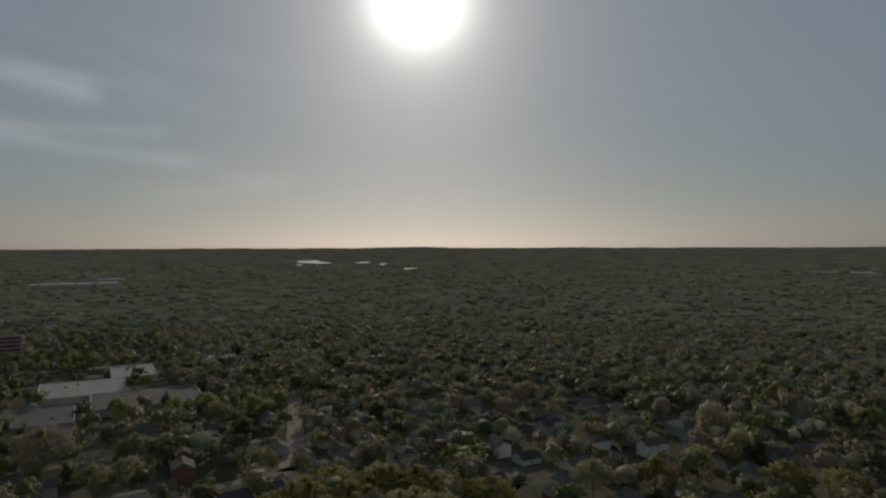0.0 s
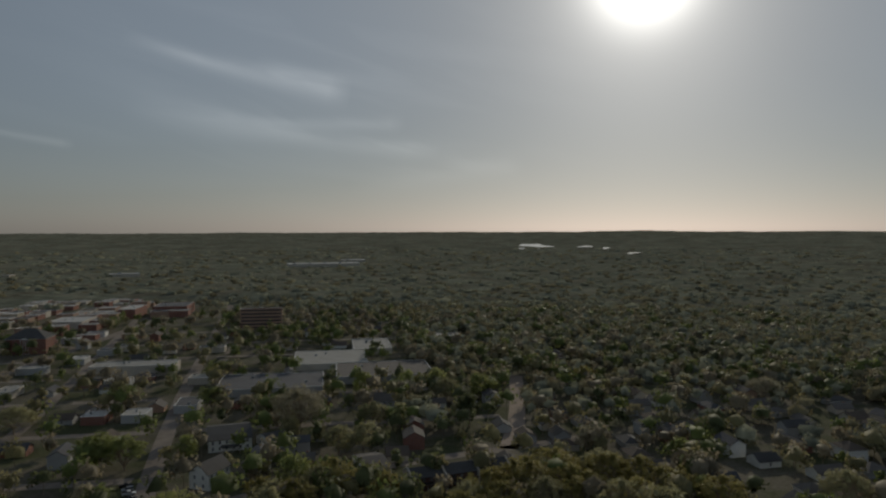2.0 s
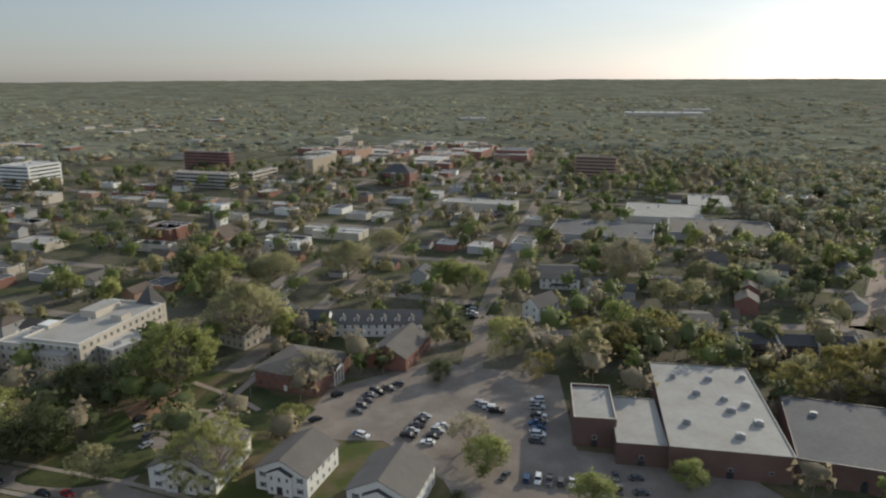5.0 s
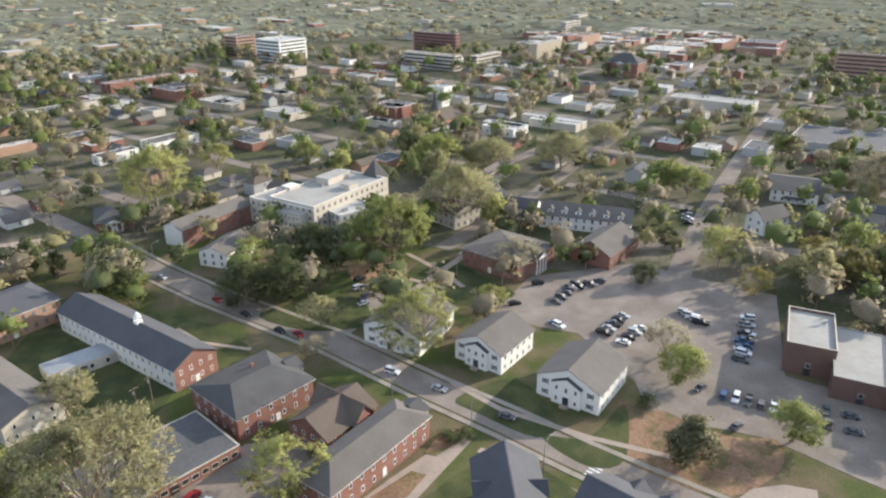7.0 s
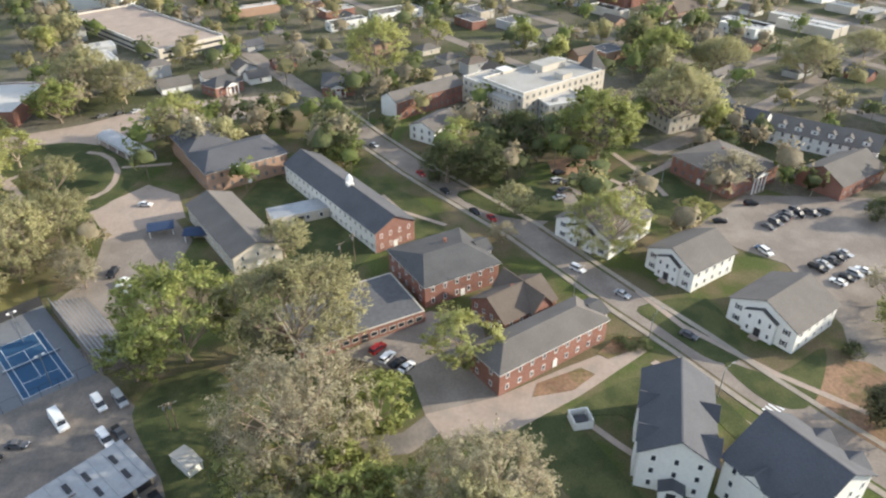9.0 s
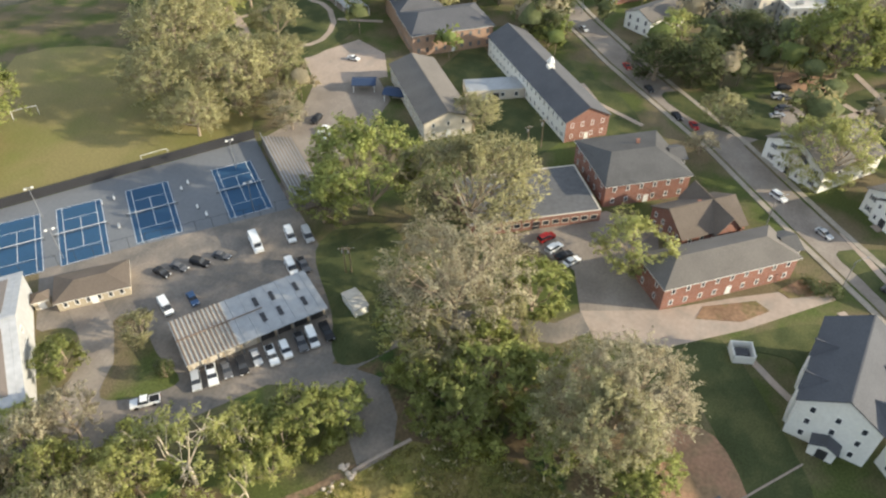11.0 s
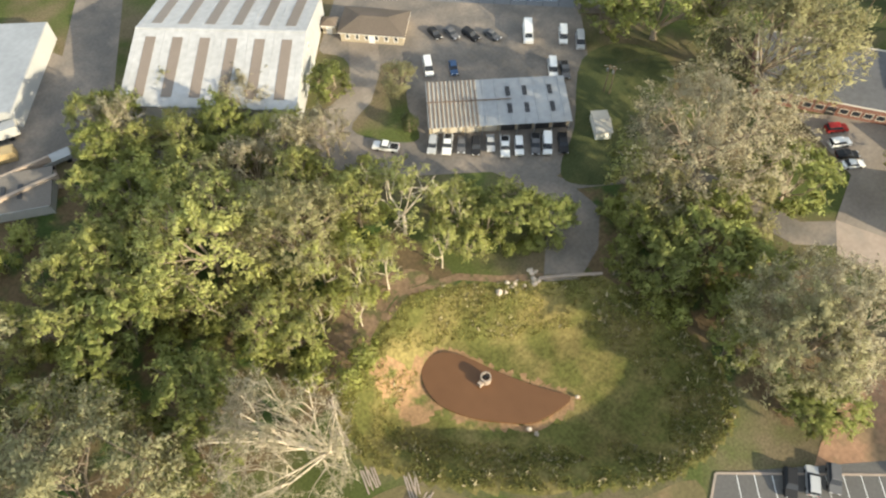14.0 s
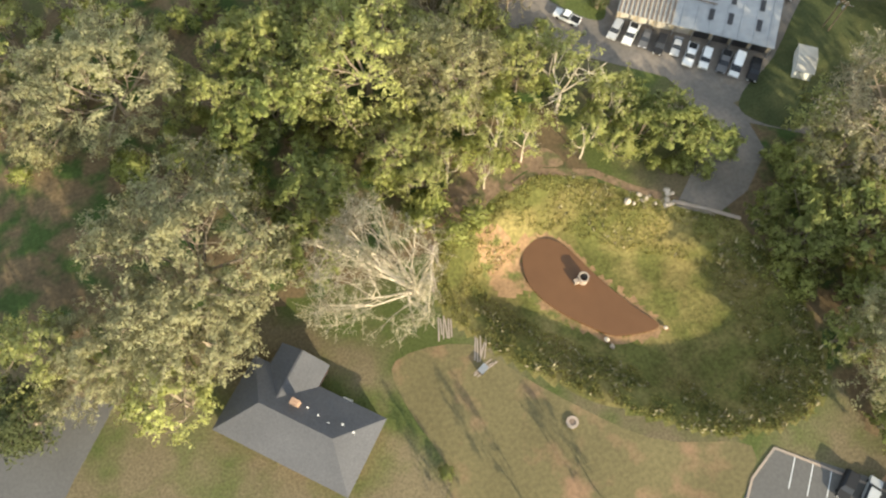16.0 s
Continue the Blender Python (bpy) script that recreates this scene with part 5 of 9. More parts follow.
def ruin(x, y, turn):
    t = thing("roofless_shell", "roofless pale concrete shell with arched openings", "ruin", x, y, 0, turn)
    part("wall", Geo().box(0, 3, -0.3, 16, 0.5, 4.0), M["concrete"], t)
    part("wall", Geo().box(-8, 0, -0.3, 0.5, 6.4, 3.6), M["concrete"], t)
    for i in range(7):
        part("pier", Geo().box((i - 3) * 2.5, -3, 0, 0.9, 0.6, 3.0), M["concrete"], t)
    part("lintel", Geo().box(0, -3, 3.0, 16, 0.7, 0.9), M["concrete"], t)
    part("floor_slab", Geo().box(0, 0, 0, 15.4, 5.8, 0.15), M["concrete"], t)


def court(x, y, turn):
    """One tennis court, length along its x."""
    t = thing("tennis_court", "blue hard tennis court with white lines", "tennis court", x, y, 0.06, turn, "tennis courts")
    part("playing_surface", Geo().box(0, 0, 0, 24.1, 11.3, 0.012), M["court_blue"], t)
    w = 0.12
    for sy in (-5.485, 5.485, -4.115, 4.115):
        part("court_line", Geo().box(0, sy, 0.012, 23.77, w, 0.006), M["line"], t)
    for sx, ly in ((-11.885, 10.97), (11.885, 10.97), (-6.4, 8.23), (6.4, 8.23)):
        part("court_line", Geo().box(sx, 0, 0.0125, w, ly, 0.006), M["line"], t)
    part("court_line", Geo().box(0, 0, 0.0128, 12.8, w, 0.006), M["line"], t)
    for s in (-1, 1):
        part("net_post", Geo().tube([(0, s * 6.3, 0), (0, s * 6.3, 1.1)], [0.06, 0.05], 6), M["darkmetal"], t)
    net = Geo()
    for i in range(32):
        net.box(0, -6.2 + 0.4 * i, 0.05, 0.03, 0.03, 0.82)
    for i in range(4):
        net.box(0, 0, 0.08 + 0.2 * i, 0.03, 12.6, 0.03)
    part("net", net, M["darkmetal"], t, "dark net with a white band")
    part("net_band", Geo().box(0, 0, 0.85, 0.08, 12.6, 0.12), M["line"], t)


# ---- street and yard furniture ----
def fence(name, label, a, b, h, gap, mat="darkmetal", screen=True, z=0.0):
    """Posts and a mesh screen between two points."""
    a, b = Vector(a), Vector(b)
    L = (b - a).length
    t = thing(name, label, "fence", (a.x + b.x) / 2, (a.y + b.y) / 2, z, math.degrees(math.atan2(b.y - a.y, b.x - a.x)))
    n = max(2, int(L / gap))
    if "post" not in MESHES or (h, mat) not in MESHES:
        MESHES[(h, mat)] = Geo().tube([(0, 0, 0), (0, 0, h)], [0.05, 0.05], 6).mesh("post", M[mat])
    for i in range(n + 1):
        part("post", MESHES[(h, mat)], None, t, m=pose(-L / 2 + L * i / n, 0, 0))
    part("top_rail", Geo().tube([(-L / 2, 0, h), (L / 2, 0, h)], [0.035, 0.035], 5), M[mat], t)
    if screen:
        part("screen", Geo().box(0, 0.06, 0.2, L, 0.03, h - 0.3), M[mat], t, "wind screen cloth")
    return t


def court_light(x, y, turn):
    def make():
        t = thing("floodlight_pole", "tall grey floodlight pole with two lamp heads", "floodlight", 0, 0, 0, 0, "court floodlights")
        part("pole", Geo().tube([(0, 0, 0), (0, 0, 9.5)], [0.13, 0.08], 8), M["metal"], t)
        part("crossarm", Geo().box(0, 0, 9.4, 1.9, 0.12, 0.12), M["metal"], t)
        for s in (-1, 1):
            part("lamp_head", Geo().box(s * 0.8, 0, 9.2, 0.7, 0.6, 0.28, taper=0.75), M["trim"], t)
        return t
    placed("court_light", make, pose(x, y, 0, 0, 0, turn))


def street_lamp(x, y, turn):
    def make():
        t = thing("street_lamp", "grey street lamp with a long curved arm", "street lamp", 0, 0, 0, 0, "street lamps")
        part("pole", Geo().tube([(0, 0, 0), (0, 0, 8.2)], [0.14, 0.09], 8), M["metal"], t)
        part("arm", Geo().tube([(0, 0, 7.9), (1.2, 0, 8.7), (2.6, 0, 8.9)], [0.06, 0.05, 0.05], 6), M["metal"], t)
        part("lamp_head", Geo().box(2.9, 0, 8.78, 0.8, 0.3, 0.16, taper=0.8), M["metal"], t)
        return t
    placed("street_lamp", make, pose(x, y, 0, 0, 0, turn))


def utility_pole(x, y, turn, h=10.0):
    def make():
        t = thing("utility_pole", "weathered wooden utility pole with crossarm and insulators", "utility pole", 0, 0, 0, 0, "utility poles")
        part("pole", Geo().tube([(0, 0, 0), (0, 0, 10)], [0.17, 0.11], 8), M["wood"], t)
        part("crossarm", Geo().box(0, 0, 9.2, 2.4, 0.12, 0.14), M["wood"], t)
        for i in (-1.05, -0.4, 0.4, 1.05):
            part("insulator", Geo().tube([(i, 0, 9.34), (i, 0, 9.6)], [0.05, 0.04], 6), M["trim"], t)
        part("transformer", Geo().tube([(0.32, 0, 7.6), (0.32, 0, 8.5)], [0.24, 0.24], 10), M["metal"], t)
        return t
    placed("utility_pole", make, pose(x, y, 0, 0, 0, turn) @ Matrix.Diagonal((1, 1, h / 10, 1)))


def cable(a, b, sag=0.8, name="cable"):
    g = Geo()
    pts = [Vector(a).lerp(Vector(b), k / 8) - Vector((0, 0, sag * (1 - (k / 4 - 1) ** 2))) for k in range(9)]
    g.tube(pts, [0.025] * 9, 4)
    tagged(new("overhead_cable", g.mesh("overhead_cable", M["darkmetal"])), "thin black overhead cable between poles", "cable", "overhead cables")


def bench(x, y, turn):
    def make():
        t = thing("bench", "small white bench on the tennis court", "bench", 0, 0, 0.06, 0, "court benches")
        part("seat", Geo().box(0, 0, 0.4, 1.6, 0.45, 0.06), M["trim"], t)
        part("backrest", Geo().box(0, 0.22, 0.5, 1.6, 0.05, 0.4), M["trim"], t)
        for s in (-0.65, 0.65):
            part("leg", Geo().box(s, 0, 0, 0.07, 0.4, 0.4), M["metal"], t)
        return t
    placed("bench", make, pose(x, y, 0.06, 0, 0, turn))


def goal(x, y, turn):
    def make():
        t = thing("football_goal", "white football goal frame on the dry field", "goal", 0, 0, 0, 0, "football goals")
        for s in (-3.66, 3.66):
            part("upright", Geo().tube([(0, s, 0), (0, s, 2.44)], [0.07, 0.07], 6), M["trim"], t)
            part("stay", Geo().tube([(0, s, 2.44), (1.6, s, 0)], [0.04, 0.04], 5), M["trim"], t)
        part("crossbar", Geo().tube([(0, -3.66, 2.44), (0, 3.66, 2.44)], [0.07, 0.07], 6), M["trim"], t)
        return t
    placed("goal", make, pose(x, y, 0, 0, 0, turn))


def bleachers(x, y, L, W, turn):
    """Stepped stand that climbs along +y."""
    t = thing("bleachers", "weathered grey stepped spectator stand by the courts", "bleachers", x, y, 0, turn)
    n = 9
    for i in range(n):
        part("step", Geo().box(0, -W / 2 + (i + 0.5) * W / n, 0, L, W / n, 0.35 + 0.3 * i), M["gravel"], t)
        part("seat_plank", Geo().box(0, -W / 2 + (i + 0.7) * W / n, 0.39 + 0.3 * i, L, 0.3, 0.06), M["metal"], t)
    for i in range(8):
        part("rail_post", Geo().box(-L / 2 + i * L / 7, W / 2, 3.0, 0.08, 0.08, 1.1), M["metal"], t)
    part("rail", Geo().box(0, W / 2, 4.1, L, 0.08, 0.08), M["metal"], t)


def band_shell(x, y, L, W, turn):
    t = thing("pavilion", "white curved open pavilion on the school lawn", "pavilion", x, y, 0, turn)
    n = 8
    for i in range(n):
        a0, a1 = math.pi * i / n, math.pi * (i + 1) / n
        q = [(-L / 2, -W / 2 * math.cos(a0), 2.6 + 2.2 * math.sin(a0)), (L / 2, -W / 2 * math.cos(a0), 2.6 + 2.2 * math.sin(a0)), (L / 2, -W / 2 * math.cos(a1), 2.6 + 2.2 * math.sin(a1)), (-L / 2, -W / 2 * math.cos(a1), 2.6 + 2.2 * math.sin(a1))]
        part("roof_panel", Geo().slab(q, 0.12), M["barnwhite"], t)
    for i in range(5):
        for s in (-1, 1):
            part("column", Geo().box(-L / 2 + 0.5 + i * (L - 1) / 4, s * (W / 2 - 0.2), 0, 0.35, 0.35, 2.6), M["trim"], t)
    part("floor", Geo().box(0, 0, 0, L, W, 0.2), M["concrete"], t)


def enclosure(x, y, turn):
    t = thing("bin_enclosure", "white-walled bin enclosure with an open top", "enclosure", x, y, 0, turn)
    for a, b, sx, sy in ((0, 2.0, 4.4, 0.2), (-2.1, 0, 0.2, 3.8), (2.1, 0, 0.2, 3.8)):
        part("wall", Geo().box(a, b, 0, sx, sy, 2.4), M["white"], t)
    part("gate", Geo().box(0, -2.0, 0.1, 4.0, 0.1, 2.2), M["trim"], t)
    part("bin", Geo().box(0, 0.2, 0, 2.6, 1.7, 1.4, taper=1.1), M["darkmetal"], t)


def rock(x, y, z, s, k):
    def make():
        r = random.Random(k)
        t = thing("boulder", "pale rough boulder by the basin inlet", "rock", 0, 0, 0, 0, "boulders")
        g = Geo()
        g.tube([(0, 0, -0.3), (0.05, 0, 0.1), (0.1, 0.05, 0.5), (0.1, 0, 0.7)], [0.5, 0.72, 0.55, 0.2], 7)
        g.v = [(a + r.uniform(-0.1, 0.1), b + r.uniform(-0.1, 0.1), c + r.uniform(-0.06, 0.06)) for a, b, c in g.v]
        part("stone", g, M["stone"], t)
        return t
    placed(("rock", k % 3), make, pose(x, y, z, 0, 0, k * 50) @ Matrix.Diagonal((s, s * 0.8, s * 0.7, 1)))


def plank_pile(x, y, turn, n=5, L=4.0):
    t = thing("plank_pile", "loose pile of grey weathered planks in the grass", "planks", x, y, -0.1, turn, "plank piles")
    r = random.Random(n)
    for i in range(n):
        part("plank", Geo().box(r.uniform(-0.4, 0.4), (i - n / 2) * 0.42, 0.1 + 0.05 * (i % 3), L * r.uniform(0.7, 1.1), 0.24, 0.06, r.uniform(-9, 9)), M["concrete"], t)


def bay_lines(x, y, turn, n, gap, L):
    """Painted lines between parking bays."""
    t = thing("bay_marking", "white painted lines between parking bays", "road marking", x, y, 0.085, turn, "bay markings")
    for i in range(n):
        part("painted_line", Geo().box(i * gap, 0, 0, 0.12, L, 0.006), M["line"], t)


def crosswalk(x, y, turn, n=7):
    t = thing("crosswalk", "worn white crosswalk bars across the street", "road marking", x, y, 0.056, turn)
    for i in range(n):
        part("painted_bar", Geo().box((i - n / 2) * 1.2, 0, 0, 0.5, 3.0, 0.006), M["line"], t)


def kerb_line(name, label, points, width, z, mat):
    return road(name, label, points, width, z, mat, "kerb")


def grass_tufts():
    """Rough grass in clumps and pale seed heads in the basin."""
    rng = np.random.default_rng(21)
    for name, mat, count, blades, hgt, lo, hi, label in (("grass_tufts", "blade", 5200, 5, 0.4, 0.02, 1.01, "long rough grass on the basin slopes"), ("weed_tufts", "weed", 900, 5, 0.45, 0.45, 1.02, "dark green weeds along the basin slopes"), ("seed_heads", "seedhead", 420, 5, 0.6, 0.3, 1.04, "pale dry tufts along the basin rim")):
        c = []
        while len(c) < count:
            x, y = rng.uniform(-72, -8), rng.uniform(-54, 8)
            d = basin_at(x, y)
            lump = noise.noise(Vector((x * 0.25, y * 0.25, hgt)))
            if lo < d < hi and ground_height(x, y) > -5.45 and near_pond(x, y) > 0.8 and lump > (-0.3 if mat == "blade" else 0.1 - 0.02 * (y + 22) if mat == "weed" else 0.1 - 0.012 * (y + 30)):
                c.append((x, y, ground_height(x, y) - 0.03))
        c = np.repeat(np.array(c), blades, axis=0)
        n = len(c)
        c[:, :2] += rng.normal(0, 0.22, (n, 2))
        a = rng.uniform(0, 6.2832, n)
        s = rng.uniform(0.5, 1.2, (n, 1)) * hgt
        side = np.stack([np.cos(a), np.sin(a), a * 0], 1) * s * 0.3
        up = np.stack([rng.normal(0, 0.5, n), rng.normal(0, 0.5, n), np.ones(n)], 1) * s
        v = np.stack([c - side, c + side, c + up], 1).reshape(-1, 3)
        tagged(new(name, fast_mesh(name, v, np.arange(n * 3).reshape(-1, 3), M[mat])), label, "grass", "", "stuff")


def freight_box(label, x, y, L, W, turn, h, paint, wheels):
    """A box trailer or a container with ribbed sides and end doors."""
    L, W = max(5.0, min(L, 15.0)), 2.5
    t = thing("box_trailer" if wheels else "freight_container", label, "trailer" if wheels else "container", x, y, 0.06, turn)
    z = 1.0 if wheels else 0.1
    part("body", Geo().box(0, 0, z, L, W, h - z), M[paint], t)
    part("roof", Geo().box(0, 0, h, L + 0.06, W + 0.06, 0.06), M["metalroof" if wheels else paint], t)
    for s in (-1, 1):
        for i in range(int(L / 1.2)):
            part("rib", Geo().box(-L / 2 + 0.6 + 1.2 * i, s * (W / 2 + 0.03), z, 0.12, 0.06, h - z), M[paint], t)
        part("door", Geo().box(L / 2 + 0.03, s * W / 4, z + 0.1, 0.06, W / 2 - 0.06, h - z - 0.2), M[paint], t)
    if wheels:
        for u in (-0.36, -0.28, 0.34):
            for s in (-1, 1):
                part("wheel", Geo().tube([(L * u, s * (W / 2 - 0.3), 0.5), (L * u, s * W / 2, 0.5)], [0.5, 0.5], 12), M["tyre"], t)
        part("chassis", Geo().box(0, 0, 0.6, L * 0.9, 1.0, 0.4), M["darkmetal"], t)
    else:
        part("skid", Geo().box(0, 0, -0.1, L, W * 0.8, 0.2), M["darkmetal"], t)


def low_shed(x, y, L, W, turn):
    t = thing("low_shed", "low grey shed with dark roof hatches by the wood", "shed", x, y, 0, turn)
    part("wall", Geo().box(0, 0, -0.3, L, W, 3.2), M["greywall"], t)
    part("roof", Geo().slab([(-L / 2 - 0.4, -W / 2 - 0.4, 2.95), (L / 2 + 0.4, -W / 2 - 0.4, 2.95), (L / 2 + 0.4, W / 2 + 0.4, 3.7), (-L / 2 - 0.4, W / 2 + 0.4, 3.7)], 0.15), M["shingle"], t)
    for i in range(4):
        u = -L * 0.3 + L * 0.17 * i
        part("hatch", Geo().slab([(u - 0.5, -W * 0.22, 3.3), (u + 0.5, -W * 0.22, 3.3), (u + 0.5, W * 0.16, 3.65), (u - 0.5, W * 0.16, 3.65)], 0.14), M["darkmetal"], t)
    part("gutter", Geo().tube([(-L / 2, -W / 2 - 0.45, 2.95), (L / 2, -W / 2 - 0.45, 2.95)], [0.08, 0.08], 6), M["metal"], t)


def digger(x, y, turn):
    t = thing("excavator", "small orange excavator parked on the yard's edge", "excavator", x, y, 0.05, turn)
    for s in (-1, 1):
        part("track", Geo().box(0, s * 0.95, 0.0, 2.9, 0.5, 0.7, taper=0.9), M["tyre"], t)
    part("house", Geo().box(-0.3, 0, 0.75, 2.2, 1.9, 1.1, taper=0.92), M["rustmetal"], t, "orange engine house")
    part("cab", Geo().box(0.4, 0.45, 0.8, 1.1, 0.95, 1.7, taper=0.88), M["darkmetal"], t, "glazed cab")
    part("boom", Geo().tube([(0.8, -0.2, 1.2), (2.4, -0.2, 2.8), (3.9, -0.2, 2.0)], [0.2, 0.17, 0.12], 6), M["rustmetal"], t)
    part("bucket", Geo().box(4.0, -0.2, 0.5, 0.7, 0.8, 0.6, taper=0.7), M["darkmetal"], t)
    part("stick", Geo().tube([(3.8, -0.2, 2.1), (4.1, -0.2, 1.0)], [0.12, 0.1], 6), M["rustmetal"], t)


def utility_box(x, y):
    t = thing("utility_box", "small dark metal box on the lawn by the pond", "box", x, y, 0, 25)
    part("body", Geo().box(0, 0, -0.05, 1.5, 1.0, 1.0), M["darkmetal"], t)
    part("lid", Geo().box(0, 0, 0.95, 1.6, 1.1, 0.08), M["metal"], t, "pale metal lid")


def pavilion(x, y, turn):
    """An open shelter under a low dark roof."""
    t = thing("pavilion", "open shelter with a low navy roof on posts", "shelter", x, y, 0, turn)
    for a in (-3.4, 3.4):
        for b in (-2.4, 2.4):
            part("post", Geo().box(a, b, -0.1, 0.22, 0.22, 2.9), M["trim"], t)
    for s in (-1, 1):
        q = [(-4.0, s * 3.0, 2.7), (4.0, s * 3.0, 2.7), (4.0, 0, 3.7), (-4.0, 0, 3.7)]
        part("roof_slope", Geo().slab(q if s < 0 else q[::-1], 0.15), M["navyroof"], t)
    part("bench", Geo().box(0, 0, 0.4, 3.0, 0.5, 0.08).box(-1.2, 0, -0.1, 0.1, 0.4, 0.5).box(1.2, 0, -0.1, 0.1, 0.4, 0.5), M["tan"], t)
POND = [(-30.2, -38.3), (-33.1, -40.7), (-36.6, -39.8), (-39.0, -36.3), (-41.6, -29.0), (-44.8, -22.0), (-47.0, -17.7), (-42.9, -17.8), (-38.7, -19.2), (-35.3, -22.6), (-31.6, -27.4), (-29.3, -33.0)]

# ---- ground, pond basin ----
RIM = [(-16.4, -43.6), (-24.4, -46.2), (-36.4, -50.4), (-45.0, -46.6), (-53.0, -39.5), (-60.0, -35.2), (-66.6, -27.5), (-68.6, -14.0), (-66.5, -2.0), (-59.9, 4.6), (-47.6, 3.3), (-37.8, -3.0), (-24.2, -16.0), (-16.6, -25.9), (-12.8, -34.5)]
BASIN = (-41.5, -23.5)       # its middle


def basin_at(x, y):
    """0 well inside the basin, 1 on its rim, more outside: metres from the rim over twelve."""
    if not (-90 < x < 10 and -75 < y < 30):
        return 4.0
    q = RIM_PTS - np.array((x, y))
    e = RIM_NEXT - RIM_PTS
    t = np.clip(-(q * e).sum(1) / (e * e).sum(1), 0, 1)[:, None]
    d = float(np.sqrt(((q + e * t) ** 2).sum(1).min()))
    return 1 - min(d / 12.0, 1.0) if inside(RIM_PTS[:, 0], RIM_PTS[:, 1], x, y) else 1 + d / 12.0


def inside(poly_x, poly_y, x, y):
    n, hit, j = len(poly_x), False, len(poly_x) - 1
    for i in range(n):
        if (poly_y[i] > y) != (poly_y[j] > y) and x < (poly_x[j] - poly_x[i]) * (y - poly_y[i]) / (poly_y[j] - poly_y[i]) + poly_x[i]:
            hit = not hit
        j = i
    return hit


RIM_PTS = np.array(rounded(RIM, 4))
RIM_NEXT = np.roll(RIM_PTS, -1, axis=0)


def ease(t):
    t = max(0.0, min(1.0, t))
    return t * t * (3 - 2 * t)


def ground_height(x, y):
    d = basin_at(x, y)
    z = -6.0 * ease((1.0 - d) / 0.86) if d < 1 else 0.0
    r = math.hypot(x, y)
    if r > 1500:
        z += 74.0 * ease((r - 1500) / 3700.0) ** 0.95
    if r < 300:
        z += 0.25 * noise.noise(Vector((x * 0.05, y * 0.05, 0))) * ease((d - 1.0) * 0.8) * 0.2 if d > 1 else 0.12 * noise.noise(Vector((x * 0.3, y * 0.3, 4)))
    return z


def make_ground():
    radii = [0.0] + [1.1 * (i + 1) for i in range(60)]
    while radii[-1] < 4900:
        radii.append(radii[-1] * 1.045 + 0.6)
    n = 240
    cx, cy = BASIN[0], BASIN[1]
    v = [(cx, cy, ground_height(cx, cy))]
    for r in radii[1:]:
        for k in range(n):
            a = 6.283185 * k / n
            x, y = cx + r * math.cos(a), cy + r * math.sin(a)
            v.append((x, y, ground_height(x, y)))
    f = [(0, 1 + k, 1 + (k + 1) % n) for k in range(n)]
    slots = [1] * n
    for i in range(1, len(radii) - 1):
        for k in range(n):
            a, b = 1 + (i - 1) * n + k, 1 + (i - 1) * n + (k + 1) % n
            f.append((a, a + n, b + n, b))
            x, y = v[a][0], v[a][1]
            slots.append(3 if (math.hypot(x + 26.5, (y + 38.5) * 0.55) < 3.6 or (basin_at(x, y) < 0.6 and near_pond(x, y) < 0.9)) else 1 if basin_at(x, y) < 1.03 else 2 if woods_at(x, y) else 4 if math.hypot(x + 60, y + 60) > 235 else 0)
    g = Geo()
    g.v, g.f, g.m = v, f, slots
    ob = new("ground", g.mesh("ground", [M["grass"], M["meadow"], M["forest_floor"], M["mud"], M["townground"]], True))
    tagged(ob, "grassy ground of the town with a pond basin", "ground", "", "structure")


def near_pond(x, y):
    return float(np.hypot(POND_PTS[:, 0] - x, POND_PTS[:, 1] - y).min())


POND_PTS = np.array(rounded(POND, 4))


def woods_at(x, y):
    """The strip of wood beside the basin."""
    return (-26 < x < 60 and -120 < y < -44 and y < -36 - 0.25 * (x + 26)) or (-48 < x <= -20 and -80 < y < -45 and basin_at(x, y) > 1.0) or (-95 < x < -66 and -45 < y < 12)


make_ground()
pond = rounded(POND, 5)
tagged(new("pond", Geo().prism(pond if sum(a[0] * b[1] - b[0] * a[1] for a, b in zip(pond, pond[1:] + pond[:1])) > 0 else pond[::-1], -6.3, -5.5).mesh("pond", M["water"])), "muddy reddish-brown pond in the grassy basin", "pond", "", "structure")


def hoop(ro, ri, z0, z1, n):
    """A standing ring of one piece."""
    pts = [(q * math.cos(6.28319 * k / n), q * math.sin(6.28319 * k / n), z) for z in (z0, z1) for q in (ro, ri) for k in range(n)]
    fs = []
    for k in range(n):
        j = (k + 1) % n
        fs += [(k, j, 2 * n + j, 2 * n + k), (n + j, n + k, 3 * n + k, 3 * n + j), (2 * n + k, 2 * n + j, 3 * n + j, 3 * n + k)]
    return Geo().add(pts, fs)


def outlet(x, y, z=-6.0, h=2.2, r=1.0):
    t = thing("outlet_riser", "pale concrete outlet riser with open top in the pond", "drain", x, y, z)
    g = hoop(r, r * 0.72, 0, h, 18)
    part("ring", g, M["concrete"], t)
    part("grate", Geo().box(0, 0, h - 0.25, 1.3, 0.08, 0.08).box(0, 0, h - 0.25, 0.08, 1.3, 0.081), M["darkmetal"], t)
    part("weir_box", Geo().box(r + 0.3, 0, 0, 0.9, 0.8, h * 0.7), M["concrete"], t)


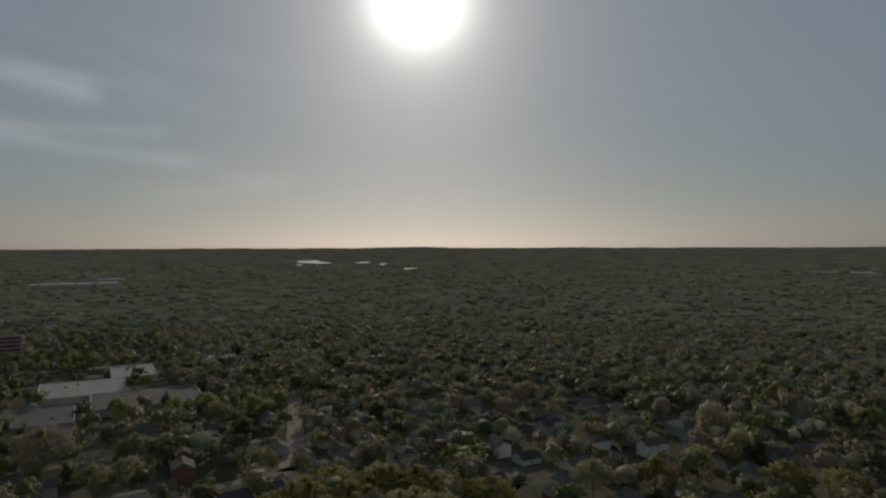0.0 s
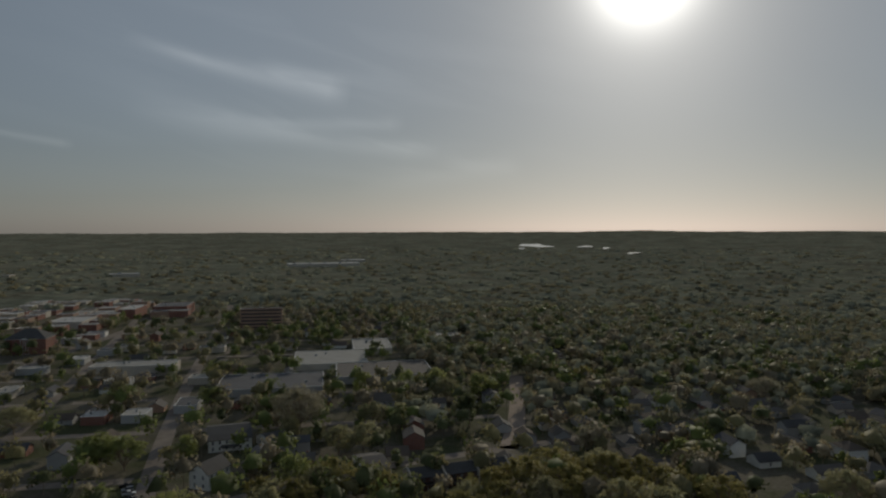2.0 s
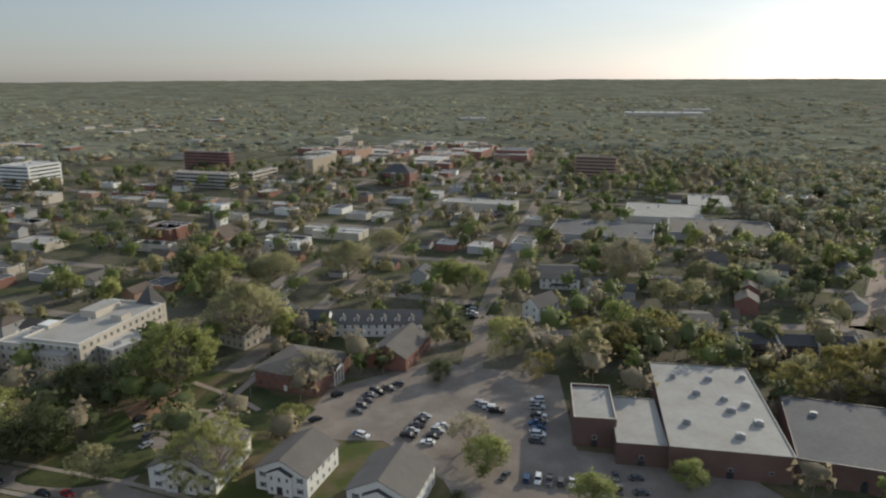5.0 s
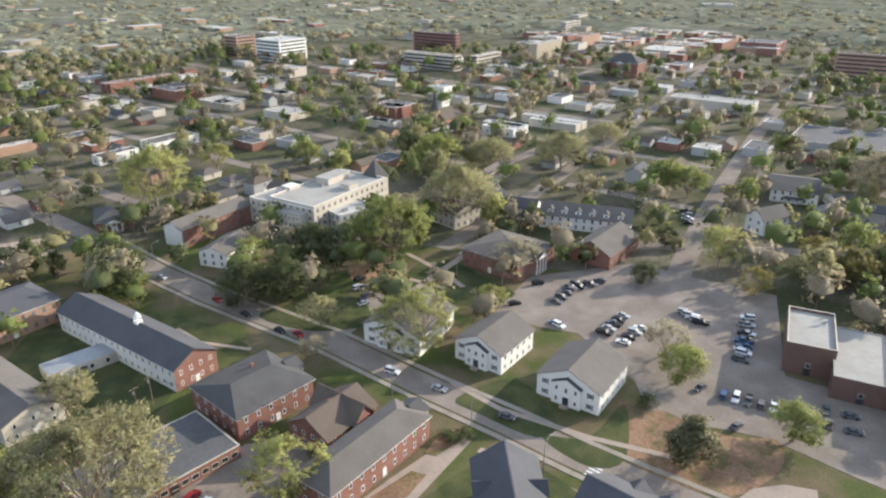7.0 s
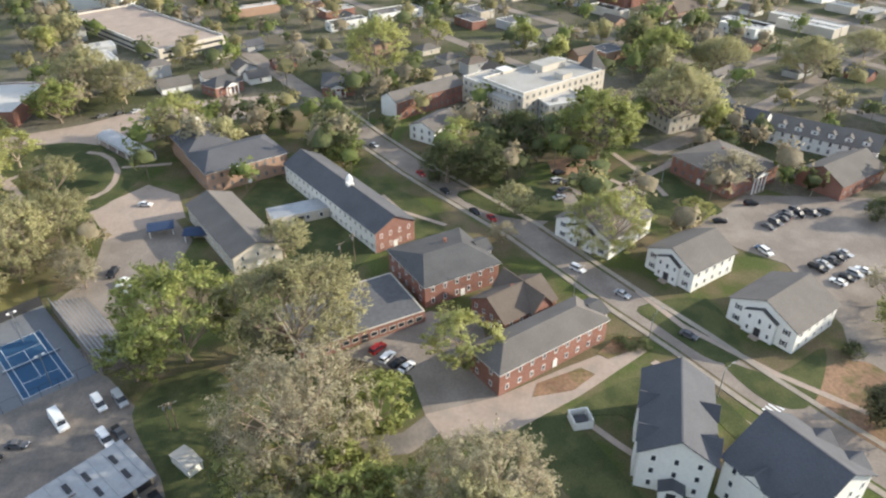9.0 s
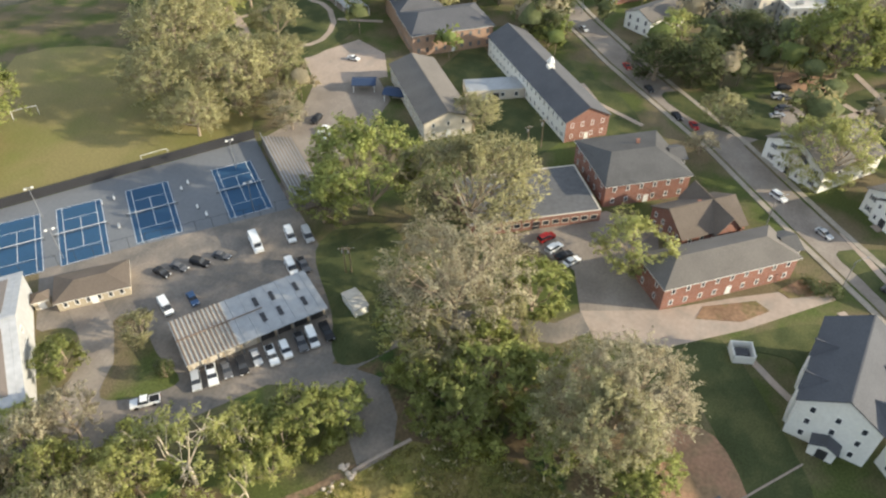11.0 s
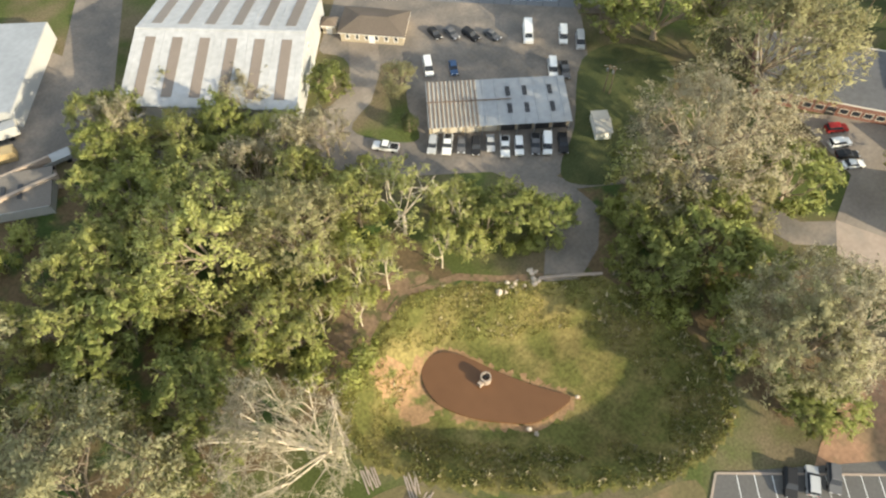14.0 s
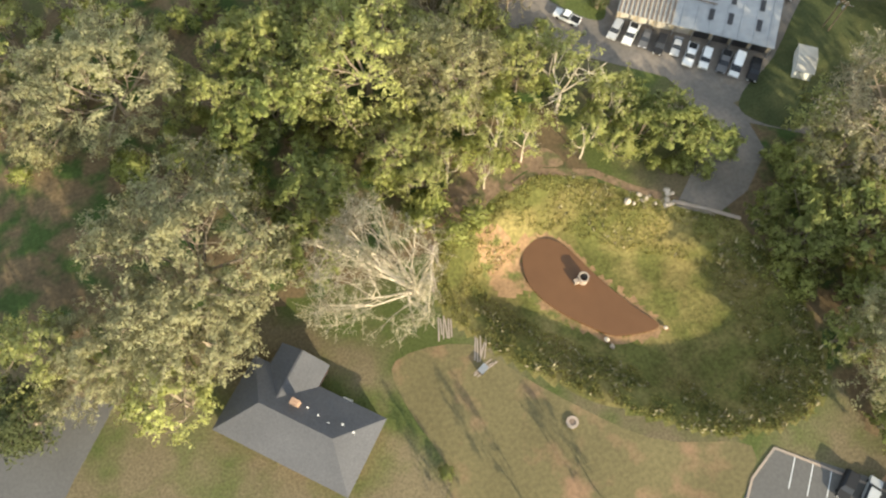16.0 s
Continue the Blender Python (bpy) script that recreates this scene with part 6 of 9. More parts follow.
def manhole(x, y):
    t = thing("manhole", "round concrete manhole ring in the worn lawn", "manhole", x, y, 0.0)
    g = hoop(1.0, 0.55, -0.2, 0.4, 20)
    part("ring", g, M["concrete"], t)
    part("cover", Geo().tube([(0, 0, 0.2), (0, 0, 0.3)], [0.56, 0.56], 16), M["rustmetal"], t)

# ---- roads, lots, lawns ----
road("road", "worn grey asphalt street past the campus", [(-71.6, 106.8), (-105.8, 81.3), (-118.5, 72.4), (-135.5, 61.7), (-155.7, 47.6), (-170.9, 37.7), (-190.5, 25.1), (-213.8, 6.6), (-236.2, -10.9), (-266.1, -31.5), (-305.4, -55.3), (-404.7, -122.6), (-611.8, -262.7)], 9.5, 0.05, M["asphalt"])
road("road", "asphalt street that leads downtown", [(-190.7, 149.6), (-247.3, 205.7), (-295.9, 257.6), (-366.1, 335.3), (-466.6, 451.6), (-547.0, 545.5), (-742.3, 773.2)], 9, 0.055, M["asphalt"])
road("road", "asphalt street between the houses", [(-251.7, 80.6), (-296.9, 138.3), (-404.3, 258.3), (-534.3, 394.3), (-723.0, 591.6)], 8, 0.045, M["asphalt"])
road("road", "pale street running away from the camera", [(-127.0, 325.0), (-140.6, 371.8), (-160.4, 426.5), (-186.1, 490.2)], 10, 0.05, M["concrete"])
road("road", "asphalt cross street below the trees", [(-231.2, 156.7), (-186.3, 253.2), (-156.5, 293.1), (-87.7, 372.6)], 8, 0.05, M["asphalt"])
road("road", "wide street towards downtown", [(-535.5, 304.8), (-591.4, 408.3), (-698.7, 598.9)], 12, 0.05, M["asphalt"])
sheet("parking_lot", "worn grey asphalt parking lot", [(-193.2, 80.0), (-215.6, 104.2), (-213.2, 149.8), (-197.4, 160.1), (-173.4, 180.7), (-105.9, 125.2), (-115.8, 113.4), (-124.7, 97.9), (-142.3, 103.2), (-171.5, 100.7), (-180.3, 89.5)], 0.06, M["asphalt"], "parking lot")
sheet("parking_lot", "asphalt lot beside the store", [(-172.3, 145.8), (-154.5, 164.8), (-132.7, 144.2), (-96.5, 175.4), (-75.1, 171.9), (-61.5, 148.9), (-91.8, 130.1), (-114.1, 118.7), (-135.5, 109.3)], 0.065, M["asphalt"], "parking lot")
sheet("driveway", "curved campus drive with parking", [(-194.7, 22.0), (-225.0, 44.6), (-219.4, 49.8), (-206.9, 45.1), (-196.6, 33.5), (-188.4, 26.7)], 0.06, M["asphalt"], "driveway")
sheet("works_yard", "grey gravelled works yard", [(-33.0, -109.3), (-51.2, -92.8), (-67.3, -105.4), (-68.1, -115.1), (-87.9, -131.7), (-132.9, -90.5), (-111.2, -67.9), (-89.4, -50.5), (-78.5, -50.1), (-79.8, -45.1), (-63.8, -30.8), (-58.5, -35.2), (-74.4, -47.9), (-70.6, -60.3), (-52.7, -75.5), (-43.3, -90.2)], 0.05, M["gravel"], "yard")
# Takes the darker gravel: tree shade on this yard is put into its colour.
sheet("works_yard", "gravel yard beside the barn, darkened for tree shade", [(-17.4, -172.2), (-23.0, -156.1), (-38.2, -177.2), (-46.9, -169.3), (-23.3, -133.0), (-19.9, -117.8), (-31.6, -107.2), (-17.8, -107.1), (-8.2, -126.2), (10.9, -125.2), (19.6, -133.0), (10.6, -156.8), (-4.4, -143.1)], 0.045, M["gravel"], "yard")
road("driveway", "grey drive from the yard to the dam", [(-73.1, -57.8), (-76.8, -47.9), (-76.5, -40.2), (-70.4, -35.8), (-63.3, -34.0)], 6.5, 0.062, M["gravel"])
sheet("pine_straw_bed", "brown pine-straw bed round the evergreen", rounded([(-117.8, 82.0), (-126.2, 91.1), (-128.2, 101.8), (-121.2, 106.4), (-112.7, 113.0), (-108.2, 122.6), (-99.3, 115.5), (-95.4, 98.5), (-105.0, 88.0)], 4), 0.081, M["straw"], "ground")
sheet("planting_bed", "reddish mulch bed before the brick hall", [(-115.9, 20.0), (-120.3, 21.4), (-125.8, 32.6), (-123.5, 35.6), (-118.1, 29.6)], 0.15, M["straw"], "ground")
sheet("planting_bed", "reddish mulch bed before the brick hall", [(-130.9, 37.4), (-137.4, 43.5), (-137.2, 50.9), (-132.7, 47.3), (-129.0, 39.8)], 0.155, M["straw"], "ground")
sheet("school_drive", "pale round drive end", [(-90.0, 93.3), (-94.0, 97.8), (-96.1, 104.9), (-94.9, 112.8), (-91.1, 118.4), (-84.3, 112.6), (-84.6, 92.6)], 0.09, M["concrete"], "driveway")
road("driveway", "narrow asphalt drive through the trees", [(-80.2, -48.6), (-89.7, -41.6), (-99.1, -31.5), (-102.2, -8.1), (-109.7, -0.5)], 6, 0.055, M["gravel"])
sheet("driveway", "pale concrete drive beside the brick hall", [(-110.4, -4.4), (-115.9, 11.9), (-125.4, 28.0), (-136.0, 48.1), (-132.0, 50.0), (-116.4, 30.9), (-106.0, 15.4), (-103.3, -0.2)], 0.07, M["concrete"], "driveway")
sheet("car_park", "small asphalt yard behind the brick halls", [(-130.4, -25.6), (-148.2, -4.1), (-144.9, 9.4), (-116.0, 12.6), (-110.4, -4.4), (-123.1, -8.0)], 0.06, M["asphalt"], "parking lot")
sheet("courtyard", "shaded lawn between the halls", [(-211.1, -70.3), (-237.5, -65.4), (-177.7, -21.4), (-161.4, -29.2), (-171.6, -44.6)], 0.05, M["lawn"], "lawn")
sheet("playing_field", "wide dry grass sports field", rounded([(-80.7, -177.0), (-152.0, -110.9), (-165.3, -146.0), (-188.9, -184.0), (-171.6, -217.4), (-129.7, -190.7), (-94.8, -194.6)], 3), 0.04, M["dryfield"], "field")
sheet("court_surface", "blue-grey tennis court surface", [(-150.3, -108.7), (-123.5, -82.6), (-54.4, -160.9), (-71.2, -179.5)], 0.06, M["court_apron"], "tennis court")
sheet("parking_lot", "fresh dark asphalt lot with white bays", [(-51.6, 7.4), (-45.6, 10.1), (-40.0, 14.7), (-65.2, 34.9), (-74.1, 26.2)], 0.08, M["newasphalt"], "parking lot")
sheet("driveway", "worn asphalt drive by the house", [(56.8, -40.5), (48.3, -42.7), (42.2, -38.8), (50.7, -29.6), (56.4, -22.4), (69.0, -27.6), (66.0, -37.7)], 0.05, M["newasphalt"], "driveway")
sheet("bare_ground", "bare reddish earth below the trees", rounded([(-83.9, 15.5), (-86.2, 25.1), (-70.9, 31.9), (-61.8, 26.2), (-63.6, 17.8)], 4), 0.05, M["dirt"], "ground")
sheet("lawn", "shaded green lawn by the apartments", rounded([(-105.3, 15.6), (-111.3, 25.7), (-96.5, 34.6), (-76.4, 42.4), (-70.9, 31.9), (-87.5, 24.9)], 3), 0.045, M["lawn"], "lawn")
sheet("yard", "worn lawn with reddish earth", rounded([(-1.9, -28.0), (-14.2, -26.0), (-21.7, -15.7), (-34.5, -1.3), (-48.5, 5.8), (-41.2, 12.7), (-31.0, 13.6), (3.1, -0.5), (-3.4, -7.3), (-1.0, -20.4)], 4), 0.02, M["yard"], "ground")
sheet("works_yard", "concrete round the long halls", [(-192.1, -108.5), (-198.4, -89.3), (-184.5, -78.7), (-149.8, -78.5), (-140.7, -87.7), (-152.1, -106.2), (-164.7, -101.8)], 0.05, M["asphalt"], "yard")
sheet("school_drive", "pale drive by the school lawn", [(-203.0, -119.4), (-222.6, -106.5), (-215.0, -93.1), (-198.9, -85.5), (-184.9, -105.3)], 0.06, M["concrete"], "driveway")
sheet("parking_lot", "asphalt lot behind the school", [(-247.1, -212.5), (-280.0, -154.5), (-304.9, -130.0), (-319.7, -73.9), (-297.2, -71.7), (-279.5, -102.9), (-257.9, -124.9), (-258.5, -169.5), (-226.5, -198.4)], 0.05, M["concrete"], "parking lot")
sheet("lawn", "green campus lawn", rounded([(-233.8, 61.7), (-242.7, 77.3), (-216.0, 88.1), (-203.4, 77.8), (-212.8, 61.8)], 4), 0.071, M["lawn"], "lawn")
sheet("lawn", "lawn beside the long hall", rounded([(-208.2, -25.1), (-219.0, -16.4), (-194.0, 0.3), (-185.5, -11.7)], 4), 0.076, M["lawn"], "lawn")
sheet("lawn", "lawn beside the long hall", rounded([(-226.6, -35.6), (-230.1, -25.6), (-218.8, -18.3), (-208.0, -27.0)], 4), 0.081, M["lawn"], "lawn")
sheet("lawn", "lawn of the white halls", rounded([(-150.1, 52.0), (-153.6, 71.5), (-132.9, 73.8), (-128.0, 65.9), (-141.3, 55.9)], 4), 0.086, M["lawn"], "lawn")
sheet("lawn", "lawn of the white halls", rounded([(-128.2, 67.3), (-123.9, 78.4), (-133.4, 94.4), (-114.1, 83.0), (-114.5, 72.9)], 4), 0.091, M["lawn"], "lawn")
sheet("lawn", "sloping school lawn", rounded([(-240.3, -174.1), (-260.5, -153.1), (-242.1, -114.0), (-207.8, -115.3), (-202.1, -127.1), (-211.9, -155.6)], 4), 0.096, M["lawn"], "lawn")
sheet("lawn", "lawn by the apartments", rounded([(-110.6, 26.6), (-122.7, 45.7), (-109.7, 46.9), (-105.9, 41.5), (-110.4, 38.7)], 4), 0.101, M["lawn"], "lawn")
sheet("lawn", "campus green by the hall", rounded([(-232.3, 61.3), (-224.1, 81.0), (-203.6, 93.0), (-200.3, 73.4), (-212.8, 62.8)], 4), 0.106, M["lawn"], "lawn")
sheet("lawn", "campus green by the hall", rounded([(-217.6, 4.8), (-221.7, 35.6), (-199.6, 39.8), (-197.8, 26.1), (-203.7, 13.6)], 4), 0.111, M["lawn"], "lawn")
sheet("lawn", "strip of street lawn", rounded([(-120.0, 60.3), (-109.6, 65.6), (-97.1, 70.1), (-99.7, 63.7), (-112.5, 58.7)], 4), 0.116, M["lawn"], "lawn")
sheet("planting_bed", "bare red earth planting bed", [(-243.7, 39.2), (-248.9, 58.4), (-234.8, 61.9), (-229.1, 49.7), (-233.2, 39.6)], 0.08, M["dirt"], "ground")
road("footpath", "pale concrete footpath", [(-251.0, 65.6), (-228.7, 74.3), (-214.6, 76.9)], 2.2, 0.11, M["concrete"])
road("footpath", "pale concrete footpath", [(-211.6, 52.5), (-229.8, 72.6), (-244.2, 89.7)], 3.0, 0.11, M["concrete"])
road("footpath", "pale concrete footpath", [(-214.9, -21.9), (-203.5, -15.0), (-194.0, 0.3)], 1.6, 0.11, M["concrete"])
road("footpath", "pale concrete footpath", [(-128.1, 50.5), (-111.6, 62.7), (-103.1, 69.2)], 2.0, 0.11, M["concrete"])
road("footpath", "pale concrete footpath", [(-109.4, 30.1), (-102.2, 36.3), (-98.2, 40.2)], 1.6, 0.11, M["concrete"])
road("footpath", "pale concrete footpath", [(-157.7, 53.5), (-142.0, 61.6), (-123.9, 78.4), (-109.3, 96.0)], 1.8, 0.11, M["concrete"])
road("footpath", "pale concrete footpath", [(-240.3, -174.1), (-208.6, -145.2)], 2.0, 0.11, M["concrete"])
road("footpath", "pale concrete footpath", [(-227.4, 60.1), (-216.2, 70.0)], 2.0, 0.11, M["concrete"])
road("footpath", "pale concrete footpath", [(-250.8, -140.8), (-249.2, -134.5), (-244.0, -128.4), (-233.5, -121.8), (-225.0, -119.6), (-217.9, -119.5), (-213.2, -121.7), (-210.7, -125.1)], 2.2, 0.115, M["concrete"])
road("footpath", "pale concrete footpath", [(-224.0, -160.6), (-230.5, -155.8), (-238.3, -152.6), (-240.3, -145.9)], 2.2, 0.117, M["concrete"])
road("footpath", "pale concrete footpath", [(-236.9, -121.7), (-238.5, -112.9), (-240.5, -104.1)], 2.0, 0.119, M["concrete"])
road("footpath", "pale concrete footpath", [(-227.2, -162.4), (-219.1, -153.9), (-206.5, -143.4), (-195.0, -135.9)], 4.0, 0.121, M["concrete"])
sheet("lawn", "grass island by the works drive", rounded([(-64.6, -114.4), (-70.5, -108.5), (-66.0, -101.7), (-56.9, -98.5), (-52.5, -102.5)], 4), 0.07, M["grass"], "lawn")
sheet("lawn", "grass island by the works drive", rounded([(-75.3, -100.7), (-78.1, -96.2), (-70.5, -86.2), (-66.0, -77.6), (-60.4, -82.2), (-57.4, -89.9), (-65.8, -93.7)], 4), 0.071, M["grass"], "lawn")
sheet("lawn", "shaded green lawn beside the workshop", rounded([(-110.2, -69.1), (-122.3, -65.1), (-123.4, -52.8), (-103.4, -41.3), (-87.7, -40.5), (-80.1, -46.9), (-82.4, -51.6), (-92.4, -56.4)], 4), 0.073, M["lawn"], "lawn")
road("driveway", "pale curved concrete drive to the office", [(-77.6, -110.0), (-71.3, -101.8), (-64.2, -96.3), (-56.4, -94.7), (-50.5, -93.7)], 7, 0.075, M["asphalt"])
road("pavement", "pale concrete pavement along the street", [(-67.8, 101.7), (-102.1, 76.1), (-115.0, 67.1), (-131.9, 56.4), (-152.1, 42.3), (-167.4, 32.4), (-186.7, 19.9), (-209.9, 1.6), (-232.4, -16.1), (-262.6, -36.9), (-302.0, -60.8)], 1.6, 0.16, M["pavement"])
road("pavement", "pale concrete pavement along the street", [(-75.4, 112.0), (-109.6, 86.5), (-122.0, 77.8), (-139.0, 67.1), (-159.3, 52.9), (-174.3, 43.1), (-194.2, 30.3), (-217.8, 11.6), (-240.0, -5.8), (-269.5, -26.1), (-308.7, -49.9)], 1.6, 0.16, M["pavement"])

# ---- things ----
# campus buildings
long_hall(-205.5, -33.5, 60.8, 14.1, 37.0)
school_block(-232.8, -76.3, 30.1, 20.8, 125.9)
gable_house("cream hall with a grey gable roof by the yard", -185.1, -65.8, 39.2, 14.8, 36.1, 6, 2.6, "cream", "shingle", 2, "fblr", 3.6, name="hall", category="building")
flat_building("low covered walkway with a pale metal roof", -199.1, -48.4, 18.9, 8.4, 115.8, 3.4, "cream", "metalroof", 1, "f", 4.0, 0.0, 0, name="covered_walkway", category="walkway")
hip_house("red brick hall with a dark hipped roof", -164.7, -0.6, 23.5, 21.5, 120.6, 7, 2.6, "brick", "darkshingle", 2, "fblr", 3.4, name="brick_hall", category="building", cut=6, chim=(3, 4), portico="r")
flat_building("low brick annex with a dark flat roof", -144.1, -25.0, 33.9, 20.4, 119.4, 3.4, "brick", "darkroof", 1, "f", 2.4, 0.15, 1, name="annex", category="building", wsize=(1.9, 1.5), trim="cream")
hip_house("long red brick hall with a grey hipped roof", -130.7, 23.0, 34.4, 11.2, 125.6, 6.8, 3.0, "brick", "shingle", 2, "fblr", 3.4, name="brick_hall", category="building", portico="r")
cross_house(-146.9, 18.0, 17.7, 13.3, 126.7)
white_hall(-168.8, 70.8, 18.3, 16.2, 125.4)
white_hall(-144.1, 87.2, 19.1, 18.3, 127.0)
white_hall(-188.6, 49.6, 22.4, 20.0, 134.2)
apartment_wing(-100.8, 46.9, 23.1, 13.8, -15.6)
apartment_wing(-87.8, 65.5, 16.6, 19.9, 31.4)
gable_house("red brick hall with a pale gable end", -301.4, -10.2, 37.8, 11.2, 130.1, 8, 3.0, "brick", "shingle", 2, "fblr", 3.2, name="brick_hall", category="building", gable_wall="white")
gable_house("small white hall with a grey gable roof", -269.5, -3.8, 19.3, 12.6, 144.0, 6, 2.6, "white", "shingle", 2, "fblr", 3.4, name="hall", category="building")
hip_house("red brick house with a hipped grey roof", -230.0, 101.2, 26.0, 25.1, 32.6, 7, 3.2, "brick", "shingle", 2, "fblr", 3.2, name="brick_house", category="house", chim=(-3, 2), portico="r")
gable_house("red brick chapel with a grey gable roof", -225.5, 141.6, 26.7, 16.7, 124.0, 5.5, 4.5, "brick", "shingle", 1, "fb", 3.4, name="chapel", category="building")
main_hall(-306.8, 43.8, 26.4, 49.9, 39.3)
flat_building("grey-white block with a bright flat roof", -290.2, 48.7, 19.1, 18.2, 112.9, 9, "greywall", "whiteroof", 3, "fblr", 3.0, 0.6, 2, name="main_hall_wing", category="building", seed=4)
flat_building("cream stair block beside the hall", -310.7, 18.3, 11.8, 16.8, 37.7, 11, "cream", "membrane", 3, "fl", 3.4, 0.6, 2, name="stair_block", category="building", seed=5)
tower_house(-321.1, 68.5)
gable_house("cream house with a brown gable roof and tall windows", -284.7, 94.7, 24.7, 16.0, 24.8, 7, 3, "cream", "brownshingle", 2, "fblr", 3.0, name="house", category="house")
gable_house("long house with dark roof and a columned porch", -277.7, 126.9, 17.3, 11.0, 51.1, 6, 3, "white", "slate", 2, "fblr", 3.0, name="house", category="house", porch=("f", 2.4, 14))
dormer_hall(-255.8, 149.5, 39.4, 13.0, 53.7)
gable_house("tall white house with a steep slate roof", -294.1, 116.1, 10.6, 21.9, 103.9, 8, 4, "white", "slate", 2, "fblr", 3.0, name="house", category="house", chim=(0, 0))
gable_house("pale house with a flat-pitched grey roof", -331.6, 136.2, 26.9, 5.8, 132.5, 8, 2, "cream", "shingle", 2, "fblr", 3.0, name="house", category="house")
apartment_row(-131.0, 273.0, 46.0, 11.0, 46.6)
big_store(-115.2, 191.5, 33.8, 61.4, 43.1)
flat_building("brick store wing with a dark grey flat roof", -80.5, 209.6, 34.3, 42.2, 35.0, 7.2, "brickdark", "darkroof", 1, "f", 9.0, 0.3, 1, name="store_wing", category="building", trim="darkmetal")
flat_building("low brick store wing with a pale roof", -124.5, 165.2, 14.5, 30.7, 45.0, 6.8, "brickdark", "membrane", 1, "f", 9.0, 0.3, 0, name="store_wing", category="building", trim="membrane")
flat_building("brick store corner block with a cream parapet", -138.1, 159.9, 12.9, 24.1, 46.3, 8.8, "brickdark", "membrane", 1, "f", 9.0, 1.0, 0, name="store_wing", category="building", trim="cream")
gable_house("tall white house with gabled front", -227.1, 222.5, 14.8, 10.0, 96.2, 7, 4, "white", "shingle", 2, "fblr", 3.0, name="house", category="house", porch=("f", 2, 7))
gable_house("white house with a broad front porch", -262.3, 270.3, 21.1, 28.7, 46.7, 6, 3.2, "white", "darkshingle", 2, "fblr", 3.0, name="house", category="house", porch=("f", 2.5, 9))
gable_house("small white bungalow with a dark roof", -239.7, 278.5, 11.1, 16.7, 65.3, 4, 2.6, "white", "darkshingle", 1, "fblr", 3.0, name="house", category="house")
gable_house("white cottage with a grey roof by the street", -171.5, 266.1, 11.0, 24.2, 50.1, 5, 2.6, "white", "shingle", 1, "fblr", 3.0, name="house", category="house")
hip_house("red brick house with a white columned porch", -322.3, -106.6, 15.6, 11.2, 140.9, 5, 3, "brick", "darkshingle", 1, "fblr", 3.0, portico="f")
hip_house("red brick house with a white columned porch", -326.1, -51.6, 15.0, 20.9, 97.1, 5, 2.6, "brick", "darkshingle", 1, "fblr", 3.0, portico="f")
flat_building("large store with a white flat roof", -291.8, -203.1, 39.1, 38.9, 97.0, 7, "brick", "whiteroof", 1, "f", 6.0, 0.6, 2, name="store", category="building", seed=8)
flat_building("wide parking deck with a tan top", -421.0, -180.0, 112.0, 40.0, 47.0, 6, "cream", "concrete", 2, "fr", 5.0, 1.0, 0, name="parking_deck", category="building", bands=True)
flat_building("white hall with a row of tall openings", -497.0, -246.0, 52.0, 24.0, 90.0, 10.0, "white", "whiteroof", 1, "", 5.0, 0.6, 2, name="hall", category="building", seed=77)
flat_building("flat-roofed brick shop with a white roof", -475.8, -128.3, 8.0, 35.1, 36.0, 5.0, "palebrick", "whiteroof", 1, "fblr", 6.0, 0.5, 2, seed=200)
flat_building("low cream store with white roof", -557.8, -193.9, 11.8, 63.0, 36.0, 5.0, "cream", "whiteroof", 1, "fblr", 6.0, 0.5, 2, seed=60)
flat_building("long cream warehouse with a flat roof", -596.5, -123.9, 8.0, 98.1, 36.0, 5.0, "cream", "darkroof", 1, "fblr", 6.0, 0.5, 2, seed=218)
flat_building("long red brick building with a flat roof", -702.5, -65.8, 8.0, 72.9, 36.0, 8.0, "brick", "darkroof", 2, "fblr", 6.0, 0.5, 2, seed=400)
flat_building("red brick block with a flat roof", -638.1, -24.6, 9.5, 22.3, 36.0, 8.0, "brick", "shingle", 2, "fblr", 6.0, 0.5, 2, seed=515)
flat_building("tan shop with a pale flat roof", -576.2, 5.9, 27.0, 12.8, 36.0, 5.0, "tan", "membrane", 1, "fblr", 6.0, 0.5, 2, seed=565)
flat_building("tan shop with a pale flat roof", -604.6, 51.5, 21.4, 13.2, 36.0, 5.0, "tan", "membrane", 1, "fblr", 6.0, 0.5, 2, seed=668)
flat_building("brick house with flat grey roof", -509.0, 126.4, 22.8, 12.1, 36.0, 8.0, "brick", "shingle", 2, "fblr", 6.0, 0.5, 2, seed=860)
flat_building("low hall with a bright white roof", -473.6, 108.9, 25.7, 8.5, 36.0, 5.0, "cream", "whiteroof", 1, "fblr", 6.0, 0.5, 2, seed=830)
flat_building("low hall with a bright white roof", -442.9, 225.9, 47.8, 8.0, 36.0, 5.0, "cream", "whiteroof", 1, "fblr", 6.0, 0.5, 2, seed=1130)
flat_building("pale low church annex with white roof", -437.2, 185.5, 29.9, 8.0, 36.0, 5.0, "greywall", "whiteroof", 1, "fblr", 6.0, 0.5, 2, seed=1055)
church(-456.2, 141.5, 126.0, 26.9)
flat_building("large red brick office block downtown", -857.3, 268.2, 65.4, 8.9, 36.0, 23.0, "brick", "darkroof", 6, "fblr", 6.0, 0.5, 2, seed=575, bands=True)
flat_building("concrete parking deck with open bands", -730.7, 223.6, 68.5, 12.9, 36.0, 15.0, "cream", "concrete", 4, "fblr", 6.0, 0.5, 2, seed=555, bands=True)
